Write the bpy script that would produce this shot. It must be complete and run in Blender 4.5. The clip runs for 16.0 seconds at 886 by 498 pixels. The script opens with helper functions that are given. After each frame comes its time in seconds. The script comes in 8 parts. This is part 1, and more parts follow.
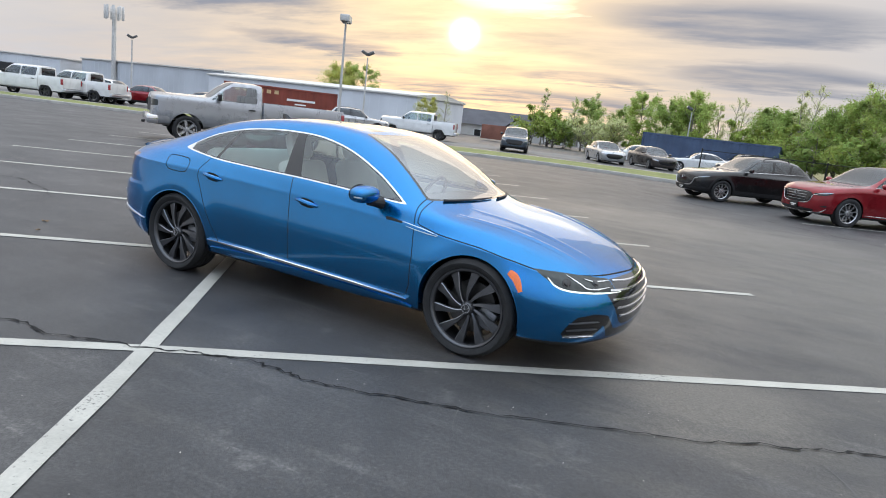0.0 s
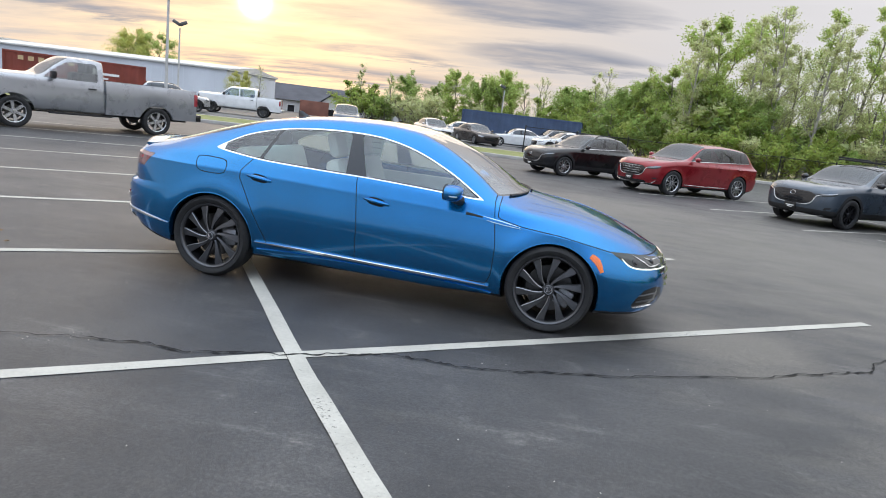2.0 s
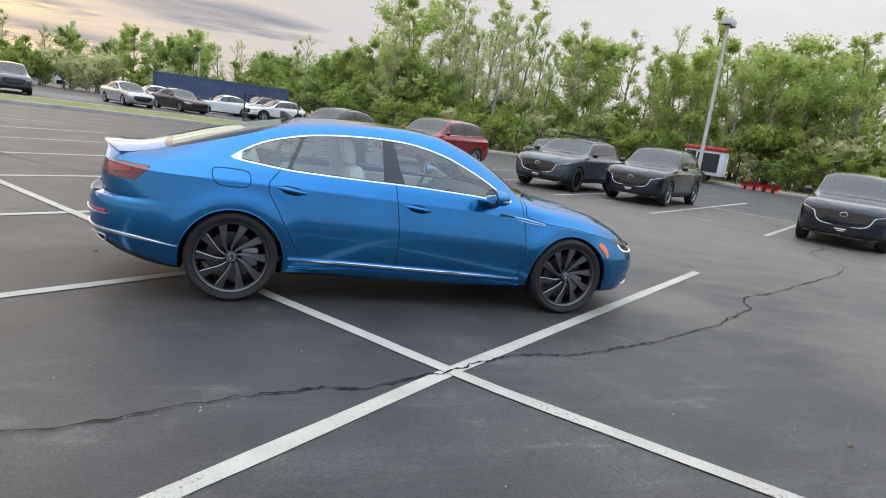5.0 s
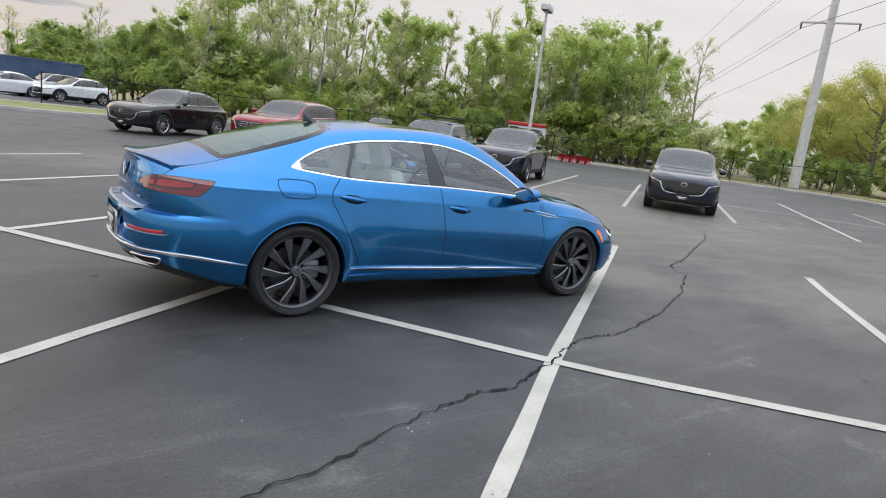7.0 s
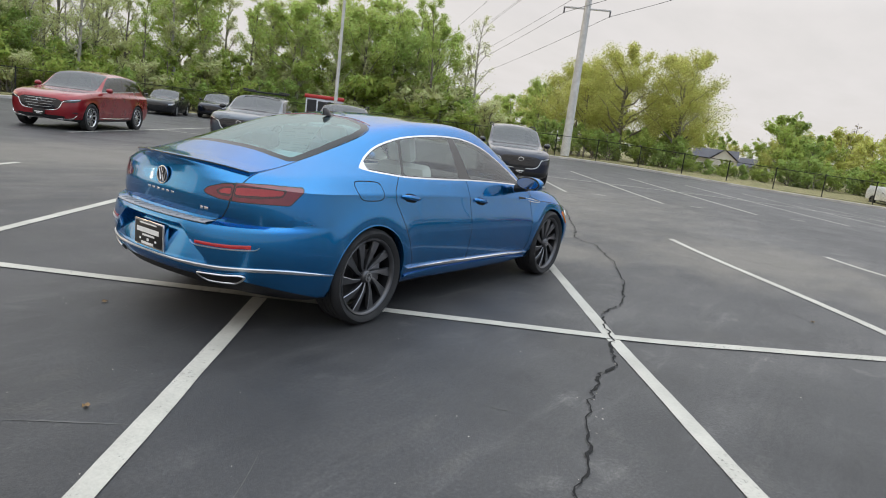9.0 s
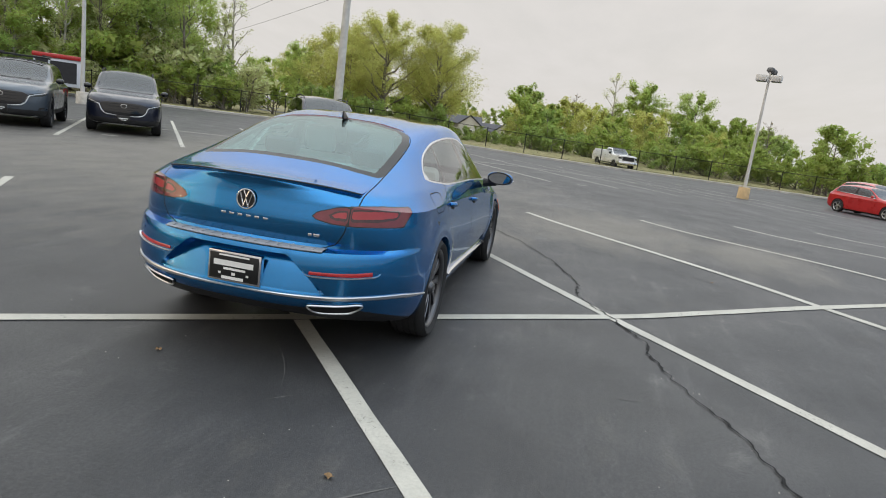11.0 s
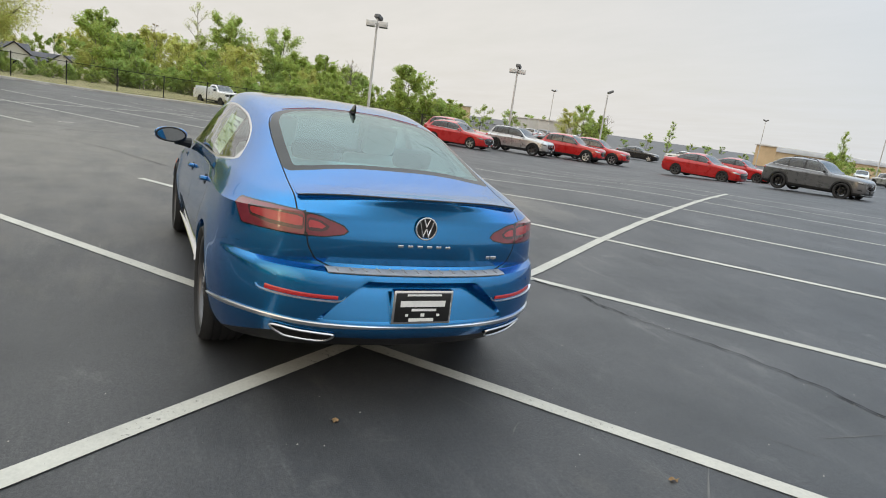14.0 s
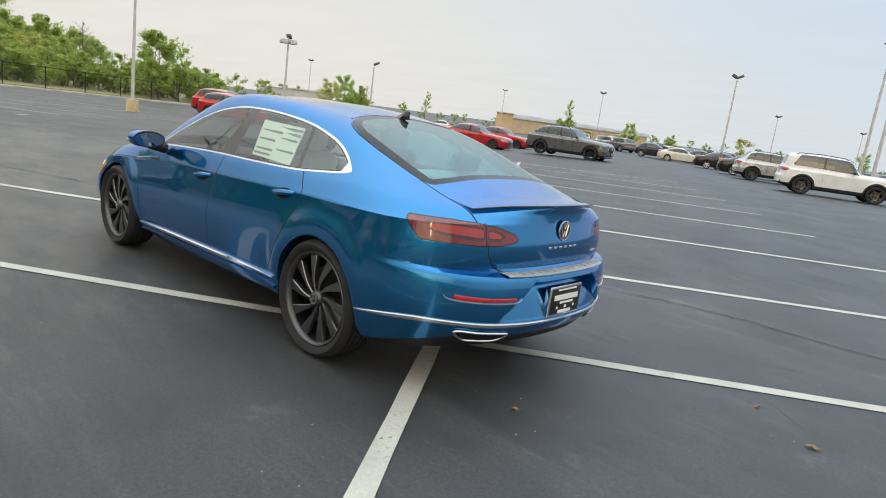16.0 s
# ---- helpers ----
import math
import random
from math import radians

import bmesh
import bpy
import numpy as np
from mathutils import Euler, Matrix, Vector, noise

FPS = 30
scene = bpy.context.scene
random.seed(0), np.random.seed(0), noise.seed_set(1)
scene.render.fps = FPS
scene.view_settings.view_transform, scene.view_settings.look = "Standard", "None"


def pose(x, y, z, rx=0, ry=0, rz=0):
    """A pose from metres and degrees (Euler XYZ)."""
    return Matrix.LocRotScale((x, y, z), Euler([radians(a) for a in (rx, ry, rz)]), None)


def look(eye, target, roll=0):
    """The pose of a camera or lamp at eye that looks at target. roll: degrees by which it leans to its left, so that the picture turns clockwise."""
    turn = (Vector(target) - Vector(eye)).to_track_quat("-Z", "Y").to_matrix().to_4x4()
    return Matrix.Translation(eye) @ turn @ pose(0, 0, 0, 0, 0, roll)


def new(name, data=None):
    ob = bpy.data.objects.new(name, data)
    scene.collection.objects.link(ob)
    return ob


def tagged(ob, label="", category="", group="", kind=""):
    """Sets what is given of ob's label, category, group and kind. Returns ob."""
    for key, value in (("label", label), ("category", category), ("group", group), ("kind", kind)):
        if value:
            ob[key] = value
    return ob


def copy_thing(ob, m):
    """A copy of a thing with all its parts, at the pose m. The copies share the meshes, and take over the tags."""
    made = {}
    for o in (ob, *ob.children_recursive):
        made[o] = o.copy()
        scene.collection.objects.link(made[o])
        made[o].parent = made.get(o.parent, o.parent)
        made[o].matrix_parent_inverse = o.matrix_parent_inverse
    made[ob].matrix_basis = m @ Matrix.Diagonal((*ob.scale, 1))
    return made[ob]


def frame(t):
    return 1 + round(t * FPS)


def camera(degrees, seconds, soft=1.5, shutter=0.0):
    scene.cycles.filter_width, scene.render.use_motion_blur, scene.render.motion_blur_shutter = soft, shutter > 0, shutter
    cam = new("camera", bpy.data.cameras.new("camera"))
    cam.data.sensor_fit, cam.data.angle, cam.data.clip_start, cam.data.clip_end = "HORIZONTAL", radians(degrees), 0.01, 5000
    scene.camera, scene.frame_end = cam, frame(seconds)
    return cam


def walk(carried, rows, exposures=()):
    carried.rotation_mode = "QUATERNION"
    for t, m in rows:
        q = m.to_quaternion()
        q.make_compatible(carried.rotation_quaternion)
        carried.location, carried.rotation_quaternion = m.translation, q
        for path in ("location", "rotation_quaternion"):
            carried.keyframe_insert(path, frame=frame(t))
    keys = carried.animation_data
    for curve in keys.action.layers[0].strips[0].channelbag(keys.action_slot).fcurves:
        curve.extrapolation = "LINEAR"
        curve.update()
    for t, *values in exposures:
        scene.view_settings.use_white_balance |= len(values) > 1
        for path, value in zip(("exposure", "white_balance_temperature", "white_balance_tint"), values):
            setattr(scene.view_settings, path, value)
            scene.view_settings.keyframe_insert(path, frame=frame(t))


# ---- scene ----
from mathutils.bvhtree import BVHTree

cam = camera(69.39, 16.0, soft=1.0)
PATH = [
    (0.0, (3.122, -4.683, 1.568), (2.233, -2.936, 1.171), 6.75),
    (0.5, (2.718, -5.053, 1.570), (1.923, -3.262, 1.170), 6.23),
    (1.0, (2.282, -5.322, 1.551), (1.615, -3.480, 1.148), 6.26),
    (1.5, (1.846, -5.586, 1.551), (1.340, -3.694, 1.147), 6.49),
    (2.0, (1.372, -5.743, 1.545), (1.050, -3.810, 1.142), 6.93),
    (2.5, (0.885, -5.855, 1.548), (0.752, -3.901, 1.146), 7.24),
    (3.0, (0.422, -5.966, 1.559), (0.497, -4.009, 1.155), 7.70),
    (3.5, (-0.064, -5.955, 1.563), (0.171, -4.008, 1.167), 7.89),
    (4.0, (-0.565, -5.964, 1.554), (-0.181, -4.041, 1.161), 7.91),
    (4.2, (-0.748, -5.947, 1.540), (-0.318, -4.033, 1.147), 7.82),
    (6.3, (-2.619, -5.429, 1.530), (-1.626, -3.736, 1.145), 7.44),
    (6.5, (-2.799, -5.370, 1.514), (-1.763, -3.704, 1.125), 7.22),
    (7.0, (-3.233, -5.101, 1.511), (-2.073, -3.517, 1.128), 7.19),
    (7.5, (-3.690, -4.845, 1.487), (-2.403, -3.363, 1.107), 6.82),
    (8.0, (-4.068, -4.482, 1.467), (-2.691, -3.081, 1.089), 6.74),
    (8.5, (-4.450, -4.085, 1.454), (-2.949, -2.819, 1.074), 6.81),
    (9.0, (-4.733, -3.669, 1.439), (-3.095, -2.588, 1.056), 7.15),
    (9.2, (-4.836, -3.491, 1.462), (-3.153, -2.481, 1.079), 7.23),
    (11.3, (-5.635, -1.416, 1.480), (-3.692, -1.155, 1.083), 7.63),
    (11.5, (-5.640, -1.212, 1.490), (-3.689, -1.022, 1.090), 7.60),
    (12.0, (-5.679, -0.693, 1.459), (-3.720, -0.732, 1.058), 7.43),
    (12.5, (-5.636, -0.185, 1.434), (-3.696, -0.454, 1.027), 7.69),
    (13.0, (-5.506, 0.321, 1.449), (-3.607, -0.156, 1.040), 8.02),
    (13.5, (-5.379, 0.808, 1.458), (-3.554, 0.104, 1.045), 7.95),
    (14.0, (-5.181, 1.278, 1.479), (-3.432, 0.403, 1.061), 7.91),
    (14.5, (-4.987, 1.753, 1.456), (-3.343, 0.690, 1.045), 7.84),
    (15.0, (-4.751, 2.179, 1.450), (-3.217, 0.964, 1.036), 7.88),
    (15.5, (-4.528, 2.643, 1.455), (-3.118, 1.285, 1.045), 7.52),
    (16.0, (-4.250, 3.051, 1.456), (-2.952, 1.585, 1.046), 7.59),
]
walk(cam, [(t, look(eye, target, roll)) for t, eye, target, roll in PATH],
     [(0.0, 0.09, 6330, 16), (2.0, 0.19, 6400, 17), (3.0, 0.30, 6430, 17), (4.0, 0.16, 6480, 17), (7.0, 0.14, 6620, 18), (9.0, 0.08, 6700, 16), (12.0, -0.04, 6840, 14), (14.0, 0.08, 6880, 13), (16.0, 0.15, 6900, 12)])

# ---- sky, sun ----
SUN_AZ, SUN_EL = radians(117.3), radians(7.2)
SUN_DIR = Vector((math.cos(SUN_AZ) * math.cos(SUN_EL), math.sin(SUN_AZ) * math.cos(SUN_EL), math.sin(SUN_EL)))


def make_world():
    w = bpy.data.worlds.new("sky")
    w.use_nodes = True
    scene.world = w
    nt = w.node_tree
    N, Lk = nt.nodes, nt.links
    N.clear()

    def node(kind, **kw):
        n = N.new(kind)
        for k, v in kw.items():
            n.inputs[k].default_value = v
        return n

    def math_(op, a, b=None, c=None, clamp=False):
        n = N.new("ShaderNodeMath")
        n.operation, n.use_clamp = op, clamp
        for i, s in enumerate((a, b, c)):
            if s is None:
                continue
            if isinstance(s, (int, float)):
                n.inputs[i].default_value = s
            else:
                Lk.new(s, n.inputs[i])
        return n.outputs[0]

    def mixc(f, a, b):
        n = N.new("ShaderNodeMix")
        n.data_type = "RGBA"
        for i, s in ((0, f), (6, a), (7, b)):
            if isinstance(s, (int, float)):
                n.inputs[i].default_value = s
            elif isinstance(s, tuple):
                n.inputs[i].default_value = (*s, 1)
            else:
                Lk.new(s, n.inputs[i])
        return n.outputs[2]

    sky = N.new("ShaderNodeTexSky")
    sky.sky_type, sky.sun_disc = "NISHITA", False
    sky.sun_elevation, sky.sun_rotation = SUN_EL, radians(90) - SUN_AZ + radians(360)
    sky.air_density, sky.dust_density = 1.0, 2.0
    skyc = N.new("ShaderNodeVectorMath")
    skyc.operation = "SCALE"
    skyc.inputs[3].default_value = 0.12
    Lk.new(sky.outputs[0], skyc.inputs[0])

    tc = N.new("ShaderNodeTexCoord")
    sep = N.new("ShaderNodeSeparateXYZ")
    Lk.new(tc.outputs["Generated"], sep.inputs[0])
    up = math_("MAXIMUM", sep.outputs[2], 0.0)
    # the cloud deck: the direction laid on a flat layer high above
    den = math_("ADD", up, 0.10)
    cx, cy = math_("DIVIDE", sep.outputs[0], den), math_("DIVIDE", sep.outputs[1], den)
    comb = N.new("ShaderNodeCombineXYZ")
    Lk.new(cx, comb.inputs[0]), Lk.new(cy, comb.inputs[1])
    rot = N.new("ShaderNodeMapping")
    rot.inputs["Rotation"].default_value = (0, 0, radians(-20))
    rot.inputs["Scale"].default_value = (0.45, 1.1, 1)
    Lk.new(comb.outputs[0], rot.inputs[0])
    n1 = node("ShaderNodeTexNoise", Scale=0.62, Detail=4.0, Roughness=0.5, Distortion=0.3)
    n2 = node("ShaderNodeTexNoise", Scale=2.6, Detail=5.0, Roughness=0.6)
    Lk.new(rot.outputs[0], n1.inputs["Vector"]), Lk.new(rot.outputs[0], n2.inputs["Vector"])
    mass = math_("MULTIPLY_ADD", math_("SUBTRACT", n1.outputs[0], 0.50), 6.0, 0.5, True)
    wisp = math_("MULTIPLY_ADD", math_("SUBTRACT", n2.outputs[0], 0.5), 3.0, 0.5, True)

    dot = N.new("ShaderNodeVectorMath")
    dot.operation = "DOT_PRODUCT"
    dot.inputs[1].default_value = SUN_DIR
    Lk.new(tc.outputs["Generated"], dot.inputs[0])
    near = math_("MAXIMUM", dot.outputs["Value"], 0.0)
    glow = math_("POWER", near, 70.0)
    core = math_("POWER", near, 15000.0)

    side = math_("POWER", near, 4.0)
    warm = math_("POWER", near, 14.0)
    thin = mixc(side, (0.725, 0.738, 0.722), (0.515, 0.503, 0.485))
    thin = mixc(warm, thin, (0.87, 0.71, 0.49))
    dark = mixc(side, (0.71, 0.725, 0.722), (0.39, 0.395, 0.40))
    deck = mixc(math_("MULTIPLY", mass, 0.40), thin, dark)
    deck = mixc(glow, deck, mixc(math_("MULTIPLY", mass, 0.5), (0.95, 0.76, 0.44), (0.68, 0.57, 0.44)))
    # torn blue-grey cloud banks low in the west: azimuth, elevation, half width and half height in degrees
    az = math_("ARCTAN2", sep.outputs[1], sep.outputs[0])
    el = math_("ARCSINE", sep.outputs[2])
    rag = math_("MULTIPLY_ADD", math_("SUBTRACT", n2.outputs[0], 0.5), 0.16, 0.0)
    azw = math_("ADD", az, rag)
    elw = math_("MULTIPLY_ADD", rag, 0.22, el)
    bank = None
    for a_, e_, w_, h_ in ((95, 9.8, 10.5, 1.5), (92, 6.0, 7.5, 1.0), (129, 5.0, 6.5, 0.6), (107, 4.6, 5.5, 0.5), (112, 2.6, 14, 0.8), (143, 8.0, 13, 1.8)):
        da = math_("MULTIPLY", math_("SUBTRACT", azw, radians(a_)), 1 / radians(w_))
        de = math_("MULTIPLY", math_("SUBTRACT", elw, radians(e_)), 1 / radians(h_))
        q = math_("ADD", math_("MULTIPLY", da, da), math_("MULTIPLY", de, de))
        b_ = math_("SUBTRACT", 1.45, q, clamp=True)
        bank = b_ if bank is None else math_("MAXIMUM", bank, b_)
    bank = math_("MULTIPLY", bank, math_("MULTIPLY_ADD", wisp, 0.50, 0.62, True))
    deck = mixc(bank, deck, mixc(glow, (0.30, 0.325, 0.365), (0.46, 0.42, 0.38)))
    blaze = None
    for a_, e_, w_, h_ in ((113.5, 10.6, 5.5, 1.5), (121, 13.5, 8, 2.2), (106, 14.0, 9, 2.0)):
        da = math_("MULTIPLY", math_("SUBTRACT", azw, radians(a_)), 1 / radians(w_))
        de = math_("MULTIPLY", math_("SUBTRACT", elw, radians(e_)), 1 / radians(h_))
        q = math_("ADD", math_("MULTIPLY", da, da), math_("MULTIPLY", de, de))
        b_ = math_("SUBTRACT", 1.3, q, clamp=True)
        blaze = b_ if blaze is None else math_("MAXIMUM", blaze, b_)
    deck = mixc(math_("MULTIPLY", blaze, math_("MULTIPLY_ADD", wisp, 0.6, 0.35, True)), deck, (2.3, 1.95, 1.30))
    bright = math_("POWER", near, 1500.0)
    lit = mixc(math_("MULTIPLY", bright, 0.9), deck, (1.15, 0.98, 0.62))
    lit = mixc(core, lit, (24.0, 20.4, 13.2))
    # the overcast thins to blue high in the south-east
    thinning = N.new("ShaderNodeVectorMath")
    thinning.operation = "DOT_PRODUCT"
    thinning.inputs[1].default_value = (math.cos(radians(-84)) * math.cos(radians(28)), math.sin(radians(-84)) * math.cos(radians(28)), math.sin(radians(28)))
    Lk.new(tc.outputs["Generated"], thinning.inputs[0])
    lit = mixc(math_("POWER", math_("MAXIMUM", thinning.outputs["Value"], 0.0), 6.0), lit, (0.50, 0.655, 0.83))
    cover = math_("MULTIPLY_ADD", wisp, 0.08, 0.92, True)
    # an overcast sky is about three times as bright overhead as at the horizon
    zen = N.new("ShaderNodeVectorMath")
    zen.operation = "SCALE"
    high = math_("MULTIPLY_ADD", up, 1.45, -0.28, True)
    cool = N.new("ShaderNodeVectorMath")
    cool.operation = "MULTIPLY"
    cool.inputs[1].default_value = (0.90, 1.0, 1.08)
    Lk.new(lit, cool.inputs[0])
    Lk.new(mixc(high, lit, cool.outputs[0]), zen.inputs[0])
    lift = math_("MULTIPLY_ADD", high, 1.85, 1.0)
    Lk.new(lift, zen.inputs[3])
    final = mixc(cover, skyc.outputs[0], zen.outputs[0])
    bg = N.new("ShaderNodeBackground")
    bg.inputs["Strength"].default_value = 1.0
    Lk.new(final, bg.inputs[0])
    out = N.new("ShaderNodeOutputWorld")
    Lk.new(bg.outputs[0], out.inputs[0])


make_world()
sun_data = bpy.data.lights.new("sun", "SUN")
sun_data.energy, sun_data.angle, sun_data.color = 0.45, radians(48), (1.0, 0.85, 0.64)
sun_lamp = new("sun", sun_data)
sun_lamp.matrix_world = look((0, 0, 30), Vector((0, 0, 30)) - SUN_DIR)


# ---- materials ----
def mat(name, col, rough=0.5, metal=0.0, var=0.12, scale=6.0, fine=90.0, bump=0.0, coat=0.0, spec=0.5,
        rvar=0.08, col2=None, coords="Object", per_object=0.0, per_island=0.0, hue_island=None, trans=0.0, ior=1.45, subs=0.0):
    """A surface with colour and gloss that vary at two scales."""
    m = bpy.data.materials.new(name)
    m.use_nodes = True
    nt = m.node_tree
    N, Lk = nt.nodes, nt.links
    p = N["Principled BSDF"]
    p.inputs["Metallic"].default_value = metal
    p.inputs["Specular IOR Level"].default_value = spec
    p.inputs["Coat Weight"].default_value = coat
    p.inputs["Coat Roughness"].default_value = 0.04
    p.inputs["IOR"].default_value = ior
    p.inputs["Transmission Weight"].default_value = trans
    tc = N.new("ShaderNodeTexCoord")
    a = N.new("ShaderNodeTexNoise")
    a.inputs["Scale"].default_value, a.inputs["Detail"].default_value = scale, 5
    b = N.new("ShaderNodeTexNoise")
    b.inputs["Scale"].default_value, b.inputs["Detail"].default_value = fine, 3
    for n in (a, b):
        Lk.new(tc.outputs[coords], n.inputs["Vector"])
    add = N.new("ShaderNodeMath")
    add.operation = "MULTIPLY_ADD"
    Lk.new(a.outputs[0], add.inputs[0])
    add.inputs[1].default_value = 0.65
    fin = N.new("ShaderNodeMath")
    fin.operation = "MULTIPLY"
    Lk.new(b.outputs[0], fin.inputs[0])
    fin.inputs[1].default_value = 0.35
    Lk.new(fin.outputs[0], add.inputs[2])
    ramp = N.new("ShaderNodeValToRGB")
    c2 = col2 or tuple(min(1, c * (1 + 2 * var)) for c in col)
    c1 = tuple(c * (1 - var) for c in col) if col2 is None else col
    ramp.color_ramp.elements[0].position, ramp.color_ramp.elements[1].position = 0.33, 0.67
    ramp.color_ramp.elements[0].color, ramp.color_ramp.elements[1].color = (*c1, 1), (*c2, 1)
    Lk.new(add.outputs[0], ramp.inputs[0])
    colour = ramp.outputs[0]
    if per_object or per_island:
        src = N.new("ShaderNodeObjectInfo").outputs["Random"] if per_object else N.new("ShaderNodeNewGeometry").outputs["Random Per Island"]
        hsv = N.new("ShaderNodeHueSaturation")
        mr = N.new("ShaderNodeMapRange")
        k = per_object or per_island
        mr.inputs[3].default_value, mr.inputs[4].default_value = 1 - k, 1 + k
        Lk.new(src, mr.inputs[0]), Lk.new(mr.outputs[0], hsv.inputs["Value"]), Lk.new(colour, hsv.inputs["Color"])
        if hue_island:
            mh = N.new("ShaderNodeMapRange")
            mh.inputs[3].default_value, mh.inputs[4].default_value = 0.5 - hue_island, 0.5 + hue_island
            Lk.new(src, mh.inputs[0]), Lk.new(mh.outputs[0], hsv.inputs["Hue"])
        colour = hsv.outputs[0]
    Lk.new(colour, p.inputs["Base Color"])
    r = N.new("ShaderNodeMapRange")
    r.inputs[3].default_value, r.inputs[4].default_value = max(0, rough - rvar), min(1, rough + rvar)
    Lk.new(add.outputs[0], r.inputs[0]), Lk.new(r.outputs[0], p.inputs["Roughness"])
    if bump:
        bn = N.new("ShaderNodeBump")
        bn.inputs["Strength"].default_value, bn.inputs["Distance"].default_value = bump, 0.01
        Lk.new(b.outputs[0], bn.inputs["Height"]), Lk.new(bn.outputs[0], p.inputs["Normal"])
    if subs:
        p.inputs["Subsurface Weight"].default_value = subs
    return m


def glow_mat(name, col, strength):
    m = mat(name, col, 0.2)
    p = m.node_tree.nodes["Principled BSDF"]
    p.inputs["Emission Color"].default_value = (*col, 1)
    p.inputs["Emission Strength"].default_value = strength
    return m


def glass_mat(name, tint, rough=0.0, index=1.85, sheen=(0.95, 0.97, 1)):
    """A thin tinted pane: clear with its tint, and glossy as glass is."""
    m = bpy.data.materials.new(name)
    m.use_nodes = True
    nt = m.node_tree
    N, Lk = nt.nodes, nt.links
    N.remove(N["Principled BSDF"])
    t, g, mx = N.new("ShaderNodeBsdfTransparent"), N.new("ShaderNodeBsdfGlossy"), N.new("ShaderNodeMixShader")
    t.inputs[0].default_value = (*tint, 1)
    g.inputs["Roughness"].default_value = rough
    g.inputs["Color"].default_value = (*sheen, 1)
    lw, pw, sc_ = N.new("ShaderNodeLayerWeight"), N.new("ShaderNodeMath"), N.new("ShaderNodeMath")
    f0 = ((index - 1) / (index + 1)) ** 2
    lw.inputs[0].default_value = 0.5
    pw.operation, sc_.operation = "POWER", "MULTIPLY_ADD"
    pw.inputs[1].default_value, sc_.inputs[1].default_value, sc_.inputs[2].default_value = 5.0, 1 - f0, f0
    Lk.new(lw.outputs["Facing"], pw.inputs[0]), Lk.new(pw.outputs[0], sc_.inputs[0])
    Lk.new(sc_.outputs[0], mx.inputs[0]), Lk.new(t.outputs[0], mx.inputs[1]), Lk.new(g.outputs[0], mx.inputs[2])
    Lk.new(mx.outputs[0], N["Material Output"].inputs[0])
    return m


M = {}
M["blue"] = mat("blue metallic paint", (0.0024, 0.166, 0.408), 0.23, 0.93, 0.05, 3, 900, coat=1.0, rvar=0.02)
M["blue"].node_tree.nodes["Principled BSDF"].inputs["Coat Roughness"].default_value = 0.015
blue_paint = M["blue"].node_tree.nodes["Principled BSDF"]
blue_paint.inputs["Specular Tint"].default_value = (0.12, 0.50, 0.90, 1)
M["chrome"] = mat("chrome", (0.75, 0.75, 0.76), 0.12, 1.0, 0.03, 10, 200, rvar=0.04)
M["satin"] = mat("satin aluminium", (0.64, 0.65, 0.67), 0.3, 1.0, 0.05, 10, 200)
M["gloss_black"] = mat("gloss black plastic", (0.006, 0.006, 0.007), 0.12, 0, 0.2, 8, 200, coat=0.6)
M["black"] = mat("black plastic", (0.012, 0.012, 0.013), 0.55, 0, 0.25, 8, 160, bump=0.15)
M["seam"] = mat("panel gap shadow", (0.004, 0.004, 0.005), 0.8, 0, 0.2)
M["tyre"] = mat("tyre rubber", (0.017, 0.017, 0.0175), 0.8, 0, 0.3, 14, 180, bump=0.3)
M["rim_dark"] = mat("dark grey alloy", (0.088, 0.089, 0.094), 0.38, 0.75, 0.12, 12, 250, coat=0.3)
M["rim_edge"] = mat("lighter alloy edge", (0.26, 0.265, 0.28), 0.3, 0.85, 0.08, 12, 250)
M["rim_silver"] = mat("silver alloy", (0.55, 0.55, 0.56), 0.28, 0.9, 0.08, 12, 250)
M["rim_black"] = mat("black alloy", (0.02, 0.02, 0.022), 0.3, 0.6, 0.15, 12, 250)
M["rim_mid"] = mat("grey machined alloy", (0.30, 0.30, 0.31), 0.3, 0.85, 0.1, 12, 250)
M["disc"] = mat("brake disc steel", (0.09, 0.088, 0.086), 0.42, 1.0, 0.15, 30, 300)
M["caliper"] = mat("brake caliper", (0.24, 0.24, 0.25), 0.45, 0.6, 0.2)
M["red_lens"] = mat("red lamp lens", (0.33, 0.030, 0.038), 0.14, 0, 0.12, 20, 200, coat=0.7)
M["red_lens_dark"] = mat("dark red lamp lens", (0.14, 0.014, 0.024), 0.12, 0, 0.15, 20, 200, coat=0.9)
M["lens_line"] = mat("smoked lamp outline", (0.045, 0.010, 0.014), 0.2, 0, 0.1, 20, 200, coat=0.9)
M["red_reflector"] = mat("red reflector", (0.42, 0.014, 0.016), 0.2, 0, 0.15, 60, 400, coat=1.0)
M["amber"] = mat("amber side reflector", (0.85, 0.16, 0.01), 0.25, 0, 0.08, 60, 400, coat=1.0)
M["lamp_dark"] = mat("lamp housing", (0.055, 0.060, 0.058), 0.16, 0.5, 0.2, 30, 200)
M["lamp_silver"] = mat("silvered lamp inside", (0.46, 0.47, 0.49), 0.22, 0.7, 0.25, 30, 200, coat=0.8)
M["mirror"] = mat("mirror glass", (0.55, 0.57, 0.58), 0.03, 1.0, 0.02, 10, 200, rvar=0.01)
M["drl"] = glow_mat("running light", (0.93, 1.0, 0.86), 0.9)
